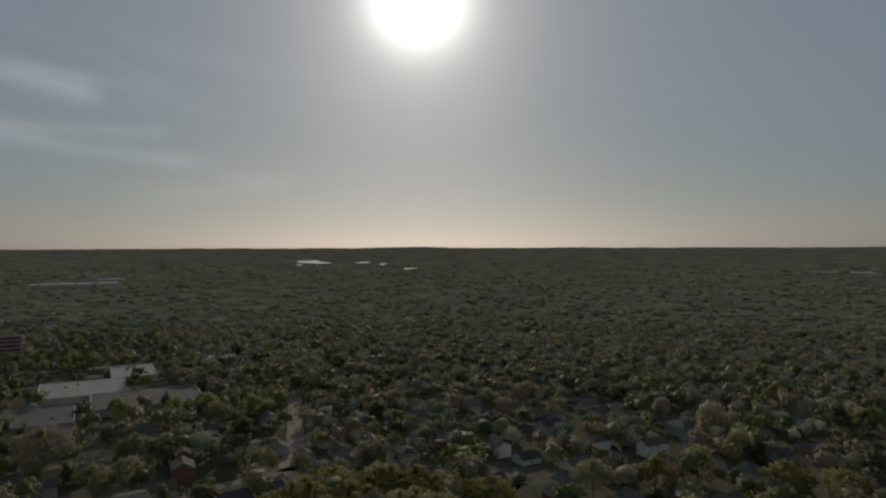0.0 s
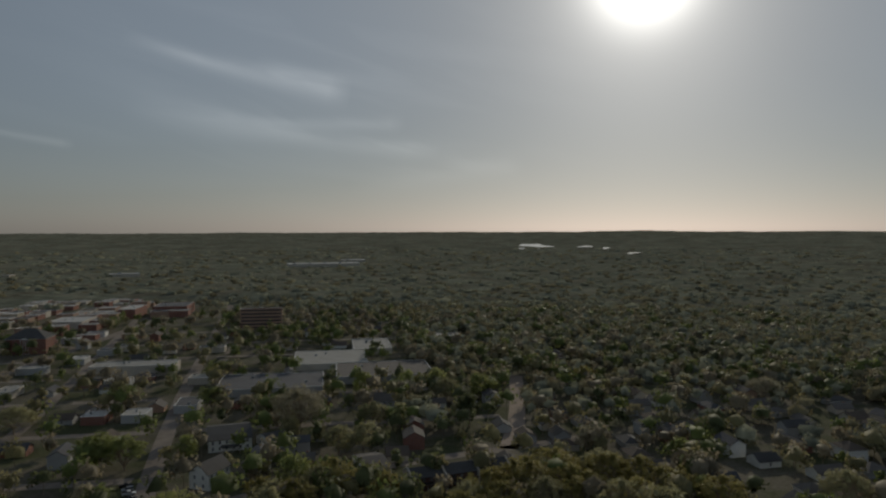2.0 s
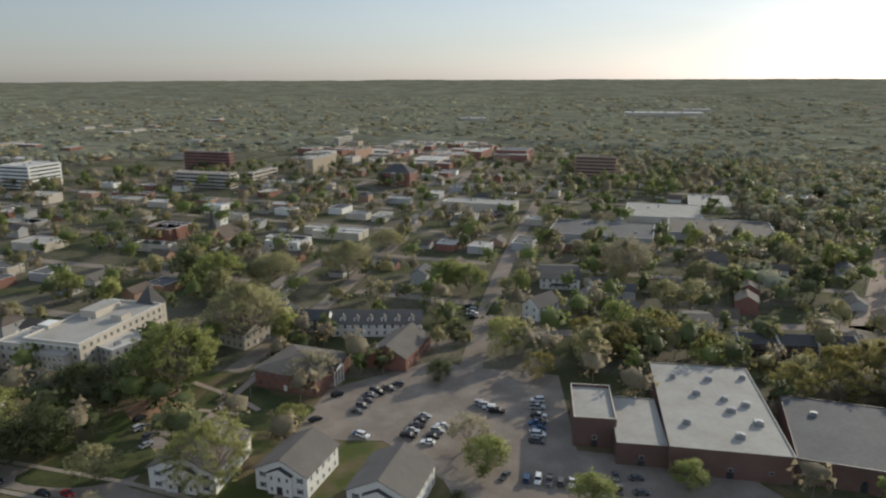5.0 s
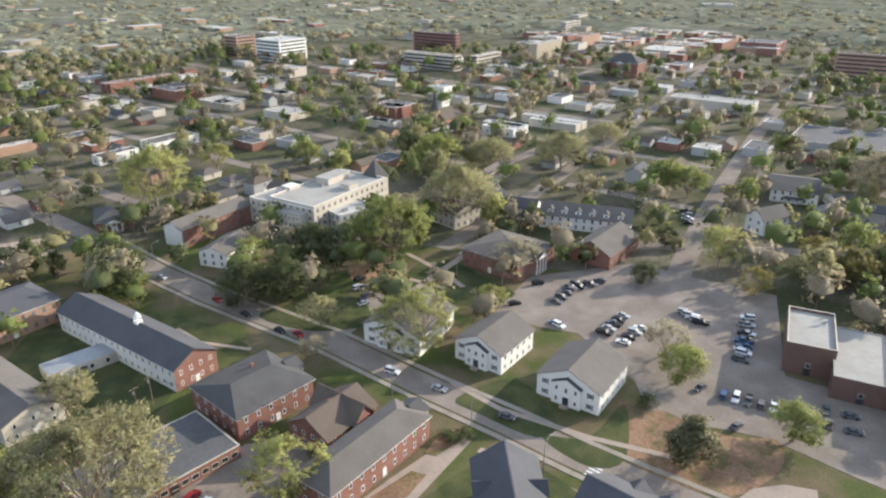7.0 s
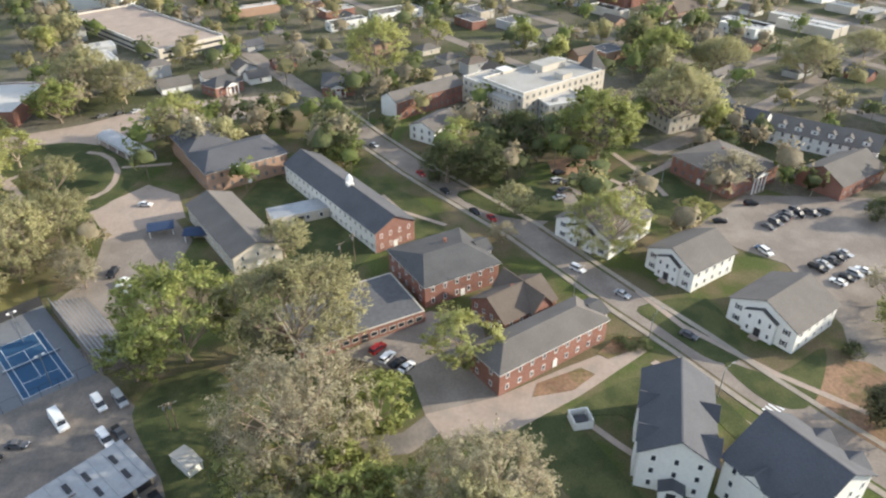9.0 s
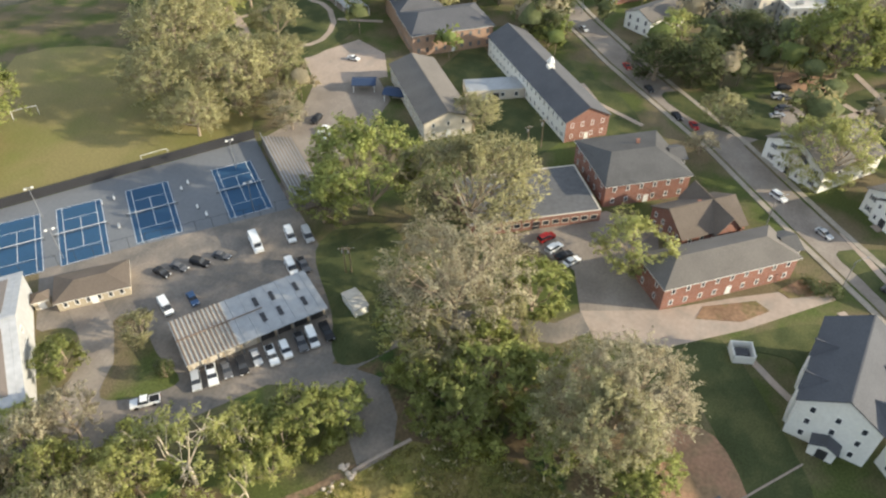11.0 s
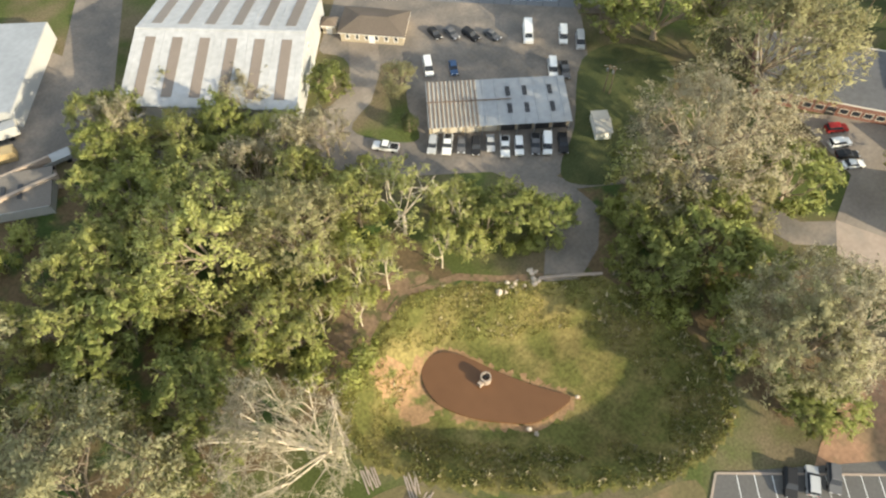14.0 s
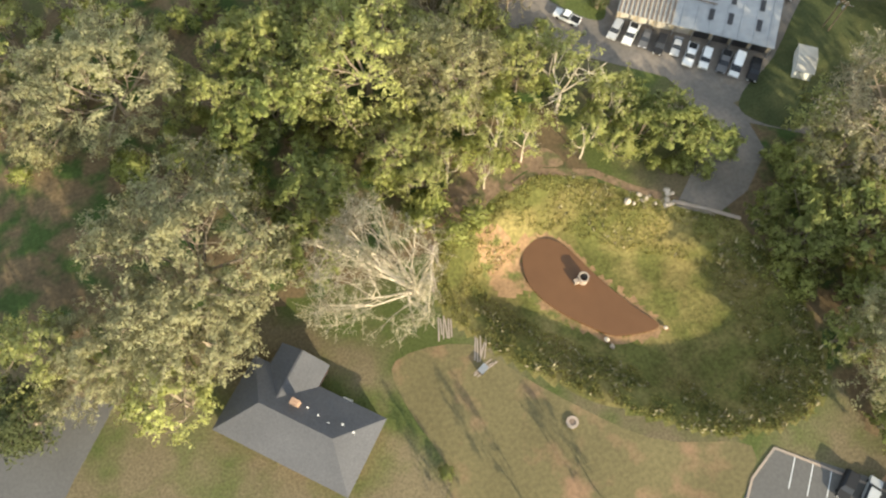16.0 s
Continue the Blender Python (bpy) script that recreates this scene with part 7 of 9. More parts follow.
flat_building("concrete deck ramp with flat roof", -760.8, 298.1, 8.0, 51.9, 36.0, 8.0, "cream", "membrane", 2, "fblr", 6.0, 0.5, 2, seed=700, bands=True)
flat_building("white office tower with bands of windows", -852.5, 77.5, 40.4, 41.2, 36.0, 23.0, "white", "whiteroof", 6, "fblr", 6.0, 0.5, 2, seed=318, bands=True)
flat_building("brown brick office tower", -903.4, 34.3, 21.1, 28.8, 36.0, 23.0, "palebrick", "darkroof", 6, "fblr", 6.0, 0.5, 2, seed=262, bands=True)
flat_building("tall tan windowless block downtown", -756.6, 369.6, 11.0, 60.0, 36.0, 19.0, "tan", "membrane", 5, "fblr", 6.0, 0.5, 2, seed=795)
flat_building("cream office block downtown", -1025.9, 543.8, 8.0, 51.2, 36.0, 15.0, "cream", "membrane", 4, "fblr", 6.0, 0.5, 2, seed=850, bands=True)
flat_building("brown brick block downtown", -841.1, 472.7, 8.0, 55.0, 36.0, 15.0, "palebrick", "darkroof", 4, "fblr", 6.0, 0.5, 2, seed=880)
flat_building("small cream office block downtown", -789.0, 428.9, 14.0, 23.8, 36.0, 11.5, "cream", "membrane", 3, "fblr", 6.0, 0.5, 2, seed=862)
flat_building("red and white brick row building", -756.0, 612.8, 20.4, 56.6, 36.0, 11.5, "brick", "whiteroof", 3, "fblr", 6.0, 0.5, 2, seed=1092)
flat_building("pale row of shops with white roofs", -740.4, 517.9, 37.6, 50.5, 36.0, 8.0, "cream", "whiteroof", 2, "fblr", 6.0, 0.5, 2, seed=985)
flat_building("dark brick apartment block", -528.7, 597.2, 45.5, 8.0, 36.0, 23.0, "palebrick", "darkroof", 6, "fblr", 6.0, 0.5, 2, seed=1305, bands=True)
flat_building("old red brick warehouse downtown", -733.4, 659.1, 42.7, 52.2, 36.0, 11.5, "brick", "darkroof", 3, "fblr", 6.0, 0.5, 2, seed=1150)
flat_building("low pale clinic with flat roof", -728.8, 71.7, 27.0, 23.0, 36.0, 8.0, "cream", "membrane", 2, "fblr", 6.0, 0.5, 2, seed=340)
flat_building("long low shop row with a white roof", -666.7, 300.7, 78.5, 8.0, 36.0, 5.0, "cream", "whiteroof", 1, "fblr", 6.0, 0.5, 2, seed=720)
flat_building("low tan shop with pale roof", -677.1, 134.1, 33.9, 16.4, 36.0, 5.0, "tan", "membrane", 1, "fblr", 6.0, 0.5, 2, seed=460)
flat_building("red brick store with flat roof", -697.6, -69.4, 8.0, 55.0, 36.0, 8.0, "brick", "darkroof", 2, "fblr", 6.0, 0.5, 2, seed=35)
flat_building("red brick block with flat roof", -642.2, -33.1, 37.3, 27.8, 36.0, 8.0, "brick", "darkroof", 2, "fblr", 6.0, 0.5, 2, seed=120)
flat_building("tan low building with pale roof", -588.3, 3.0, 31.2, 23.3, 36.0, 5.0, "tan", "membrane", 1, "fblr", 6.0, 0.5, 2, seed=205)
flat_building("tan low building with pale roof", -612.0, 45.7, 32.2, 15.8, 36.0, 5.0, "tan", "membrane", 1, "fblr", 6.0, 0.5, 2, seed=300)
flat_building("pale low building with flat roof", -530.2, 47.6, 28.1, 20.3, 36.0, 5.0, "cream", "membrane", 1, "fblr", 6.0, 0.5, 2, seed=325)
flat_building("brick hall with dark roof beside the church", -511.9, 125.8, 24.6, 24.6, 36.0, 8.0, "brick", "darkroof", 2, "fblr", 6.0, 0.5, 2, seed=525)
flat_building("low hall with a bright roof", -474.5, 108.1, 25.8, 8.5, 36.0, 5.0, "cream", "whiteroof", 1, "fblr", 6.0, 0.5, 2, seed=500)
flat_building("pale low shop with flat roof", -547.3, 181.3, 36.9, 8.0, 36.0, 5.0, "cream", "membrane", 1, "fblr", 6.0, 0.5, 2, seed=620)
flat_building("white rambling annex with flat roofs", -431.3, 183.7, 24.9, 19.6, 36.0, 5.0, "white", "whiteroof", 1, "fblr", 6.0, 0.5, 2, seed=720)
flat_building("low hall with a wide bright roof", -432.6, 221.6, 36.6, 8.0, 36.0, 5.0, "cream", "whiteroof", 1, "fblr", 6.0, 0.5, 2, seed=800)
flat_building("pale flat-roofed school building", -451.8, 367.9, 61.9, 21.5, 36.0, 8.0, "cream", "membrane", 2, "fblr", 6.0, 0.5, 2, seed=1040)
flat_building("white house with a low roof", -467.8, -32.5, 14.7, 32.6, 36.0, 5.0, "white", "shingle", 1, "fblr", 6.0, 0.5, 2, seed=105)
flat_building("small white cottage among the trees", -440.2, -61.7, 8.0, 25.4, 36.0, 5.0, "white", "darkshingle", 1, "fblr", 6.0, 0.5, 2, seed=10)
flat_building("wide store with a low grey roof", -278.1, 449.3, 71.1, 54.9, 36.0, 5.0, "greywall", "shingle", 1, "fb", 5.0, 0.4, 2, seed=1020)
flat_building("pale flat-roofed store by the lot", -342.5, 470.0, 58.9, 59.9, 36.0, 5.0, "cream", "membrane", 1, "fb", 5.0, 0.4, 2, seed=950)
flat_building("low dark-roofed workshop with a blue fascia", -325.6, 377.7, 71.3, 48.5, 36.0, 5.0, "greywall", "darkroof", 1, "fb", 5.0, 0.4, 2, seed=820)
flat_building("pale low shed with flat roof", -347.9, 540.9, 34.0, 58.2, 36.0, 5.0, "cream", "membrane", 1, "fb", 5.0, 0.4, 2, seed=1050)
flat_building("pale shed among trees", -307.0, 615.9, 28.7, 35.5, 36.0, 5.0, "cream", "whiteroof", 1, "fb", 5.0, 0.4, 2, seed=1200)
flat_building("long brick shop with a dark roof", -705.7, 146.1, 39.8, 12.5, 36.0, 5.0, "brick", "darkroof", 1, "fb", 5.0, 0.4, 2, seed=0)
hip_house("old dark brick courthouse with a steep roof", -619.4, 392.3, 34, 24, 36.0, 14, 8, "brick", "darkshingle", 3, "fblr", 3.6, name="courthouse", category="building", portico="f")
# the works yard
workshop(-83.3, -71.1, 30.7, 12.8, 139.9)
barn(-50.0, -124.3, 37.6, 38.1, 133.6)
hip_house("small tan office with a brown roof", -82.0, -110.6, 15.1, 8.5, 129.3, 3, 1.6, "tan", "brownshingle", 1, "fr", 2.2, name="office", category="building")
hip_house("small hipped shelter with a pale wall", -74.6, -118.7, 3.2, 2.8, 133.6, 2.6, 1.0, "tan", "brownshingle", 1, "f", 2.2, name="shelter", category="shed", over=0.4)
garden_shed(-96.1, -52.3, 3.3, 6.3, 140.5)
family_house(15.3, -23.7, 22.5, 11.6, 132.7)
flat_building("low grey shed at the edge of the yard", -9.9, -156.3, 14.4, 29.6, 139.1, 5, "greywall", "metalroof", 1, "f", 5.0, 0.0, 0, name="shed", category="shed")
ruin(2.6, -123.5, 170)
# tennis courts
court(-127.0, -99.7, 43.9)
court(-111.1, -116.3, 43.9)
court(-98.6, -128.3, 43.9)
court(-88.3, -139.0, 43.9)
court(-77.3, -151.9, 43.9)
court(-67.0, -160.8, 43.9)
# trees round the pond and the yard
tree("pale", 28.5, -92.7, 13.6, 21.0)
tree("pale", 22.5, -53.4, 15.8, 23.9)
tree("pale", 25.7, -42.3, 11.0, 18)
tree("pale", 40.6, -43.6, 8.8, 13.2)
tree("yg", 10.9, -84.5, 6.6, 13)
tree("oak_olive", 1.3, -81.6, 5.4, 12)
tree("yg", -16.0, -79.2, 13.6, 21)
tree("oak_olive", -28.6, -70.5, 10.3, 20)
tree("yg", -42.2, -68.7, 5.5, 16)
tree("bare", -10.2, -36.6, 11.5, 21)
tree("yg_tall", -47.2, -61.3, 8.8, 20)
tree("yg_tall", -32.6, -57.1, 4.5, 15)
tree("yg_tall", -28.2, -61.8, 4.5, 17)
tree("yg_tall", -28.1, -51.6, 2.9, 12)
tree("yg_tall", -36.6, -54.1, 4.0, 15)
tree("yg_tall", -47.0, -50.6, 3.7, 13)
tree("yg_tall", -22.3, -55.2, 3.3, 12)
tree("yg_tall", -54.0, -53.6, 3.8, 14)
tree("green", 2.0, -58.4, 8.2, 15)
tree("green", 6.2, -49.4, 6.6, 12)
tree("yg", 49.3, -47.0, 8.1, 14)
tree("yg", 31.5, -34.2, 7.4, 13)
tree("dark", 54.3, -40.3, 6.2, 10)
tree("yg", -1.5, -92.6, 6.8, 15)
tree("green", -57.2, -50.3, 5.8, 11)
tree("green", -63.0, -46.8, 6.4, 12)
tree("green", -67.5, -42.0, 5.4, 10)
tree("yg", -52.2, -48.8, 4.2, 9)
tree("yg", -15.4, -61.8, 7.0, 12)
tree("yg", 5.4, -93.0, 6.6, 13)
tree("green", 8.4, -75.4, 6.3, 12)
tree("green", -2.8, -59.6, 5.0, 9)
tree("green", -72.3, -21.8, 7.3, 15)
tree("oak_olive", -85.2, -30.5, 7.9, 14)
tree("pale", -73.0, 3.0, 11.0, 22)
tree("yg", 43.9, -112.8, 7.8, 13)
tree("oak_olive", 42.3, -89.0, 7.1, 10.6)
tree("green", -12.6, -101.5, 8.9, 14)
tree("yg", -25.5, -106.7, 7.7, 13)
tree("green", -32.8, -97.6, 7.2, 12)
tree("yg", -38.2, -80.1, 6.6, 16)
tree("green", -2.9, -92.0, 7.9, 13)
tree("green", 2.5, -79.0, 8.5, 13)
tree("yg", -5.9, -77.9, 6.4, 12)
tree("pale", -34.1, -124.3, 4.8, 9)
tree("oak_pink", -45.3, -110.0, 7.1, 10.8)
tree("yg", -45.4, -98.1, 5.6, 9)
tree("oak_olive", -72.9, -90.9, 4.5, 7)
tree("green", -60.2, -100.7, 5.4, 8.3)
tree("dark", -65.9, -80.5, 2.2, 5)
tree("green", -128.0, -62.0, 15.5, 26)
tree("green", -121.0, -72.0, 8.0, 14)
tree("oak_olive", -131.2, -36.2, 18.5, 26)
tree("oak_pink", -99.1, -30.1, 15.5, 25)
tree("yg", -87.6, -37.2, 6.9, 14)
tree("oak_pink", -80.5, 6.7, 12.5, 22)
tree("green", -107.0, -14.8, 8.6, 13)
tree("green", -82.7, -17.2, 9.2, 15)
tree("yg", -127.5, 4.1, 9.6, 14.5)
tree("oak_olive", -174.6, -47.9, 7.7, 12)
tree("green", -69.0, -27.0, 3.0, 12)
tree("green", -71.5, -19.3, 6.3, 12)
tree("green", -69.0, 12.4, 4.7, 9)
tree("oak_pink", -84.7, -22.4, 6.7, 12)
tree("oak_olive", -160.9, -119.7, 9.2, 14)
tree("oak_olive", -171.9, -108.3, 5.6, 10)
tree("oak_pink", -158.5, -100.5, 5.6, 8.5)
tree("green", -110.3, -188.4, 17.5, 28.5)
tree("green", -125.1, -184.1, 13.9, 21.9)
tree("oak_olive", -103.2, -197.6, 12.0, 18.7)
# campus trees
tree("yg", -179.2, 48.6, 12.9, 19.9)
tree("green", -246.5, 58.6, 16.8, 26.7)
tree("yg", -249.3, 6.4, 9.9, 15.0)
tree("dark", -225.2, 0.7, 10.1, 15.5)
tree("dark", -224.6, 13.4, 10.1, 15.4)
tree("dark", -253.6, 27.6, 10.1, 15.7)
tree("dark", -257.4, -42.2, 8.7, 13.1)
tree("green", -238.1, -38.2, 6.4, 9.7)
tree("dark", -270.1, -65.4, 3.4, 11)
tree("green", -281.5, -165.4, 12.5, 19.4)
tree("yg", -263.8, -109.4, 12.4, 19.5)
tree("dark", -256.1, -182.8, 9.5, 14.7)
tree("yg", -216.7, -173.7, 19.1, 31.1)
tree("oak_olive", -158.2, -143.6, 13.5, 20.8)
tree("yg", -203.7, -155.1, 13.4, 20.9)
tree("oak_olive", -146.6, -125.3, 10.7, 16.1)
tree("yg", -236.9, -160.0, 9.9, 15.2)
tree("oak_olive", -305.9, -147.1, 13.0, 20.3)
tree("oak_olive", -313.7, -166.5, 15.0, 23.9)
tree("oak_olive", -182.3, -154.3, 16.8, 27.3)
tree("oak_olive", -168.6, -126.8, 14.2, 22.5)
tree("oak_olive", -182.7, -118.7, 11.4, 17.5)
tree("oak_pink", -162.3, -104.8, 6.8, 10.3)
tree("oak_olive", -212.7, -134.3, 9.3, 14.3)
tree("oak_olive", -274.9, 96.1, 17.5, 28.1)
tree("yg", -195.7, 80.4, 6.2, 9.4)
tree("oak_olive", -201.2, 23.1, 7.4, 11.4)
tree("oak_pink", -183.4, 17.5, 4.9, 7.3)
tree("bush", -133.8, 44.7, 3.2, 2.0)
tree("bush", -133.8, 48.8, 2.7, 1.8)
tree("oak_pink", -218.3, 99.7, 9.6, 14.9)
tree("ball", -137.7, 115.2, 7.1, 10.8)
tree("ball", -106.8, 126.0, 6.7, 10.1)
tree("ball", -97.9, 155.2, 5.5, 8.3)
tree("cone", -107.4, 96.1, 9.0, 13.5)
tree("yg", -201.2, 177.7, 10.3, 17)
tree("gold", -172.4, 209.8, 10.0, 15.1)
tree("gold", -169.4, 233.4, 10.5, 16.0)
tree("oak_pink", -151.4, 119.2, 7.5, 11.4)
tree("dark", -259.9, -43.7, 10.4, 15.7)
tree("dark", -242.1, -39.2, 7.6, 11.5)
tree("green", -355.5, 110.8, 14.5, 22.6)
tree("dark", -391.7, 106.5, 9.6, 14.6)
tree("bush", -130.2, 99.2, 2.9, 3.5)
tree("oak_olive", -336.9, 178.1, 14.5, 23.0)
tree("oak_olive", -347.9, 141.2, 12.7, 20.0)
tree("green", -388.6, 44.2, 10.6, 16.3)
tree("oak_olive", -300.4, 107.0, 11.5, 17.5)
tree("green", -288.9, 211.7, 10.9, 16.8)
tree("green", -275.8, 217.4, 10.7, 16.4)
tree("dark", -225.4, 170.3, 4.9, 8)
tree("yg", -400.0, -4.9, 10.1, 15.7)
tree("yg", -345.1, -34.6, 17.6, 29.7)
tree("gold", -176.4, 173.9, 6.6, 9.9)
tree("gold", -192.2, 214.7, 7.5, 11.4)
tree("gold", -145.5, 231.0, 6.7, 10.2)
tree("green", -317.9, 314.1, 9.7, 14.8)
tree("green", -377.6, 380.8, 9.8, 15.0)
tree("oak_pink", -240.1, 300.1, 16.2, 26.3)
tree("dark", -197.1, 141.1, 5.2, 7.9)
tree("gold", -107.9, 251.4, 10.5, 15.8)
tree("gold", -94.4, 265.1, 10.5, 16)
tree("gold", -79.1, 273.4, 10.5, 15.8)
tree("gold", -70.6, 290.2, 10.5, 15.8)
tree("gold", -109.1, 231.4, 9.0, 13.7)
tree("gold", -172.3, 209.5, 9.5, 14.2)
tree("oak_olive", -170.9, 226.4, 10.5, 15.8)
tree("green", -287.3, 210.6, 10.5, 15.8)
tree("green", -379.0, 115.3, 10.5, 16)
tree("oak_olive", -377.7, 228.6, 10.5, 15.8)
tree("gold", -144.9, 235.5, 8.7, 13.3)
tree("oak_olive", -356.3, 139.3, 10.5, 15.8)
tree("gold", -85.7, 285.1, 9.3, 14.0)
tree("gold", -68.2, 294.6, 9.9, 14.9)
tree("gold", -47.5, 290.6, 9.2, 14)
tree("gold", -72.6, 273.0, 8.8, 13.3)
tree("gold", -53.0, 274.7, 9.3, 14.0)
tree("gold", -23.1, 286.7, 10.0, 15.2)
tree("gold", -99.8, 275.3, 10.1, 15.4)
tree("gold", 47.2, 317.0, 10.5, 15.8)
tree("oak_olive", 19.8, 310.9, 10.5, 17)
tree("gold", 150.7, 493.4, 10.5, 15.8)
tree("gold", 104.1, 325.2, 10.5, 15.8)
tree("green", 186.7, 437.4, 10.5, 15.8)
tree("gold", 125.1, 313.7, 10.5, 15.8)
tree("oak_pink", -15.4, 488.6, 10.5, 15.8)
tree("gold", -129.5, 472.7, 10.5, 15.8)
tree("oak_olive", -236.1, 522.8, 10.5, 15.8)
tree("oak_olive", 89.4, 544.2, 10.5, 15.8)
tree("oak_olive", -253.0, 317.6, 10.5, 15.8)
tree("oak_olive", -207.3, 324.1, 10.5, 15.8)
tree("oak_olive", -197.7, 397.1, 10.5, 15.8)
# the grove behind the store
tree("oak_olive", -111.7, 242.6, 8.5, 14.0)
tree("gold", -101.4, 263.2, 9.4, 16.4)
tree("gold", -91.6, 289.6, 10.3, 15.8)
tree("oak_olive", -75.1, 297.8, 8.9, 15.2)
tree("gold", -57.6, 299.6, 9.8, 14.6)
tree("gold", -39.9, 293.3, 8.5, 14.0)
tree("oak_olive", -58.0, 263.7, 9.4, 16.4)
tree("gold", -40.8, 257.8, 10.3, 15.8)
tree("gold", -74.0, 262.2, 8.9, 15.2)
tree("oak_olive", -61.1, 237.7, 9.8, 14.6)
tree("gold", -22.4, 279.6, 8.5, 14.0)
tree("gold", -45.8, 238.0, 9.4, 16.4)
tree("oak_olive", -84.6, 254.8, 10.3, 15.8)
tree("gold", -27.5, 256.2, 8.9, 15.2)
tree("gold", -98.6, 244.8, 9.8, 14.6)
# vehicles
car("suv", "silver", -66.4, -73.8, 39)
car("pickup", "white", -68.8, -71.7, 41)
car("sedan", "grey", -70.9, -69.6, 44)
car("suv", "black", -72.8, -67.1, 45)
car("sedan", "silver", -75.7, -65.6, 47)
car("pickup", "white", -77.1, -62.7, 45)
car("suv", "white", -79.3, -60.7, 46)
car("pickup", "grey", -82.3, -58.7, 43)
car("van", "white", -84.0, -56.9, 43)
car("pickup", "black", -86.7, -54.8, 45)
car("truck", "white", -107.1, -83.5, 45)
car("van", "white", -112.7, -77.2, 43)
car("van", "silver", -114.1, -73.1, 43)
car("van", "white", -102.4, -71.5, 45)
car("pickup", "grey", -104.0, -69.1, 47)
car("van", "white", -82.0, -91.8, 55)
car("sedan", "blue", -86.2, -87.7, 53)
car("pickup", "white", -59.0, -80.4, -54)
car("sedan", "black", -91.4, -99.5, 76)
car("sedan", "grey", -94.3, -96.7, 83)
car("suv", "black", -97.2, -93.0, 89)
car("sedan", "grey", -100.9, -89.4, 90)
car("suv", "black", -165.0, -95.6, 1)
car("sedan", "white", -160.4, -91.0, -8)
car("sedan", "silver", -157.5, -88.1, -9)
car("suv", "red", -132.1, -16.6, 142)
car("suv", "white", -128.8, -14.0, 147)
car("sedan", "black", -127.0, -11.3, 136)
car("sedan", "white", -125.4, -9.1, 142)
car("sedan", "silver", -155.3, 48.9, 44)
car("suv", "white", -167.8, 38.6, 46)
car("sedan", "grey", -137.6, 61.9, 49)
car("sedan", "red", -197.9, 15.3, 25)
car("sedan", "black", -202.3, 9.9, 30)
car("sedan", "red", -231.2, -8.9, 30)
car("sedan", "black", -217.1, 0.0, 33)
car("suv", "silver", -225.4, 40.3, 115)
car("sedan", "grey", -217.6, 41.1, 122)
car("sedan", "silver", -212.7, 39.5, 115)
car("suv", "white", -177.3, 96.9, 24)
car("sedan", "silver", -257.0, -28.4, 40)
car("sedan", "white", -206.8, -101.6, 83)
car("sedan", "black", -196.3, 89.4, 89)
car("suv", "black", -208.3, 103.9, 97)
car("sedan", "red", -266.1, -111.4, 128)
car("sedan", "blue", -285.7, -129.1, 137)
car("sedan", "black", -291.7, -144.7, 157)
car("sedan", "grey", -288.4, -151.1, 146)
car("sedan", "silver", -294.3, -138.3, 149)
car("sedan", "black", -165.9, -96.0, 173)
car("sedan", "grey", -192.7, 103.7, 36)
car("suv", "grey", -195.3, 107.0, 36)
car("sedan", "grey", -198.0, 110.4, 216)
car("suv", "grey", -200.7, 113.7, 36)
car("suv", "grey", -203.3, 117.0, 36)
car("suv", "grey", -199.7, 112.1, 216)
car("suv", "black", -200.7, 116.9, 36)
car("pickup", "grey", -201.7, 121.6, 36)
car("suv", "grey", -202.8, 126.4, 216)
car("pickup", "black", -168.5, 108.5, 35)
car("sedan", "silver", -170.5, 111.5, 35)
car("pickup", "grey", -172.5, 114.5, 215)
car("sedan", "black", -174.5, 117.5, 35)
car("sedan", "silver", -176.5, 120.5, 35)
car("sedan", "white", -161.5, 111.2, 221)
car("sedan", "black", -163.5, 114.6, 41)
car("suv", "silver", -165.5, 117.9, 41)
car("sedan", "white", -167.5, 121.2, 221)
car("suv", "silver", -172.1, 141.3, 44)
car("suv", "silver", -170.1, 141.5, 44)
car("suv", "white", -168.2, 141.6, 224)
car("suv", "silver", -166.2, 141.8, 44)
car("pickup", "black", -164.3, 141.9, 44)
car("suv", "white", -162.3, 158.8, 234)
car("pickup", "silver", -158.2, 154.9, 54)
car("sedan", "black", -154.2, 150.9, 54)
car("pickup", "blue", -150.2, 146.9, 234)
car("sedan", "silver", -146.1, 143.0, 54)
car("sedan", "black", -142.1, 139.0, 54)
car("sedan", "blue", -179.2, 96.7, 222)
car("sedan", "white", -153.6, 151.8, 42)
car("suv", "black", -150.5, 148.7, 42)
car("sedan", "blue", -147.5, 145.5, 222)
car("suv", "white", -144.4, 142.4, 42)
car("suv", "grey", -141.4, 139.2, 42)
car("suv", "blue", -128.1, 122.2, 131)
car("suv", "white", -125.8, 124.4, -49)
car("pickup", "grey", -123.6, 126.6, -49)
car("suv", "grey", -121.3, 128.9, 131)
car("pickup", "white", -119.0, 131.1, -49)
car("sedan", "grey", -113.9, 143.5, -47)
car("pickup", "grey", -108.8, 139.1, 133)
car("sedan", "grey", -109.8, 147.5, 54)
car("sedan", "grey", -104.4, 142.9, 54)
car("sedan", "grey", -133.0, 118.2, 292)
car("sedan", "grey", -115.7, 116.4, 112)
car("suv", "black", -232.0, 42.1, 112)
car("sedan", "grey", -224.7, 42.0, 292)
car("suv", "grey", -217.5, 41.8, 112)
car("suv", "black", -58.4, 16.3, 33)
car("suv", "silver", -61.2, 18.5, 213)
car("suv", "grey", -63.9, 20.7, 33)
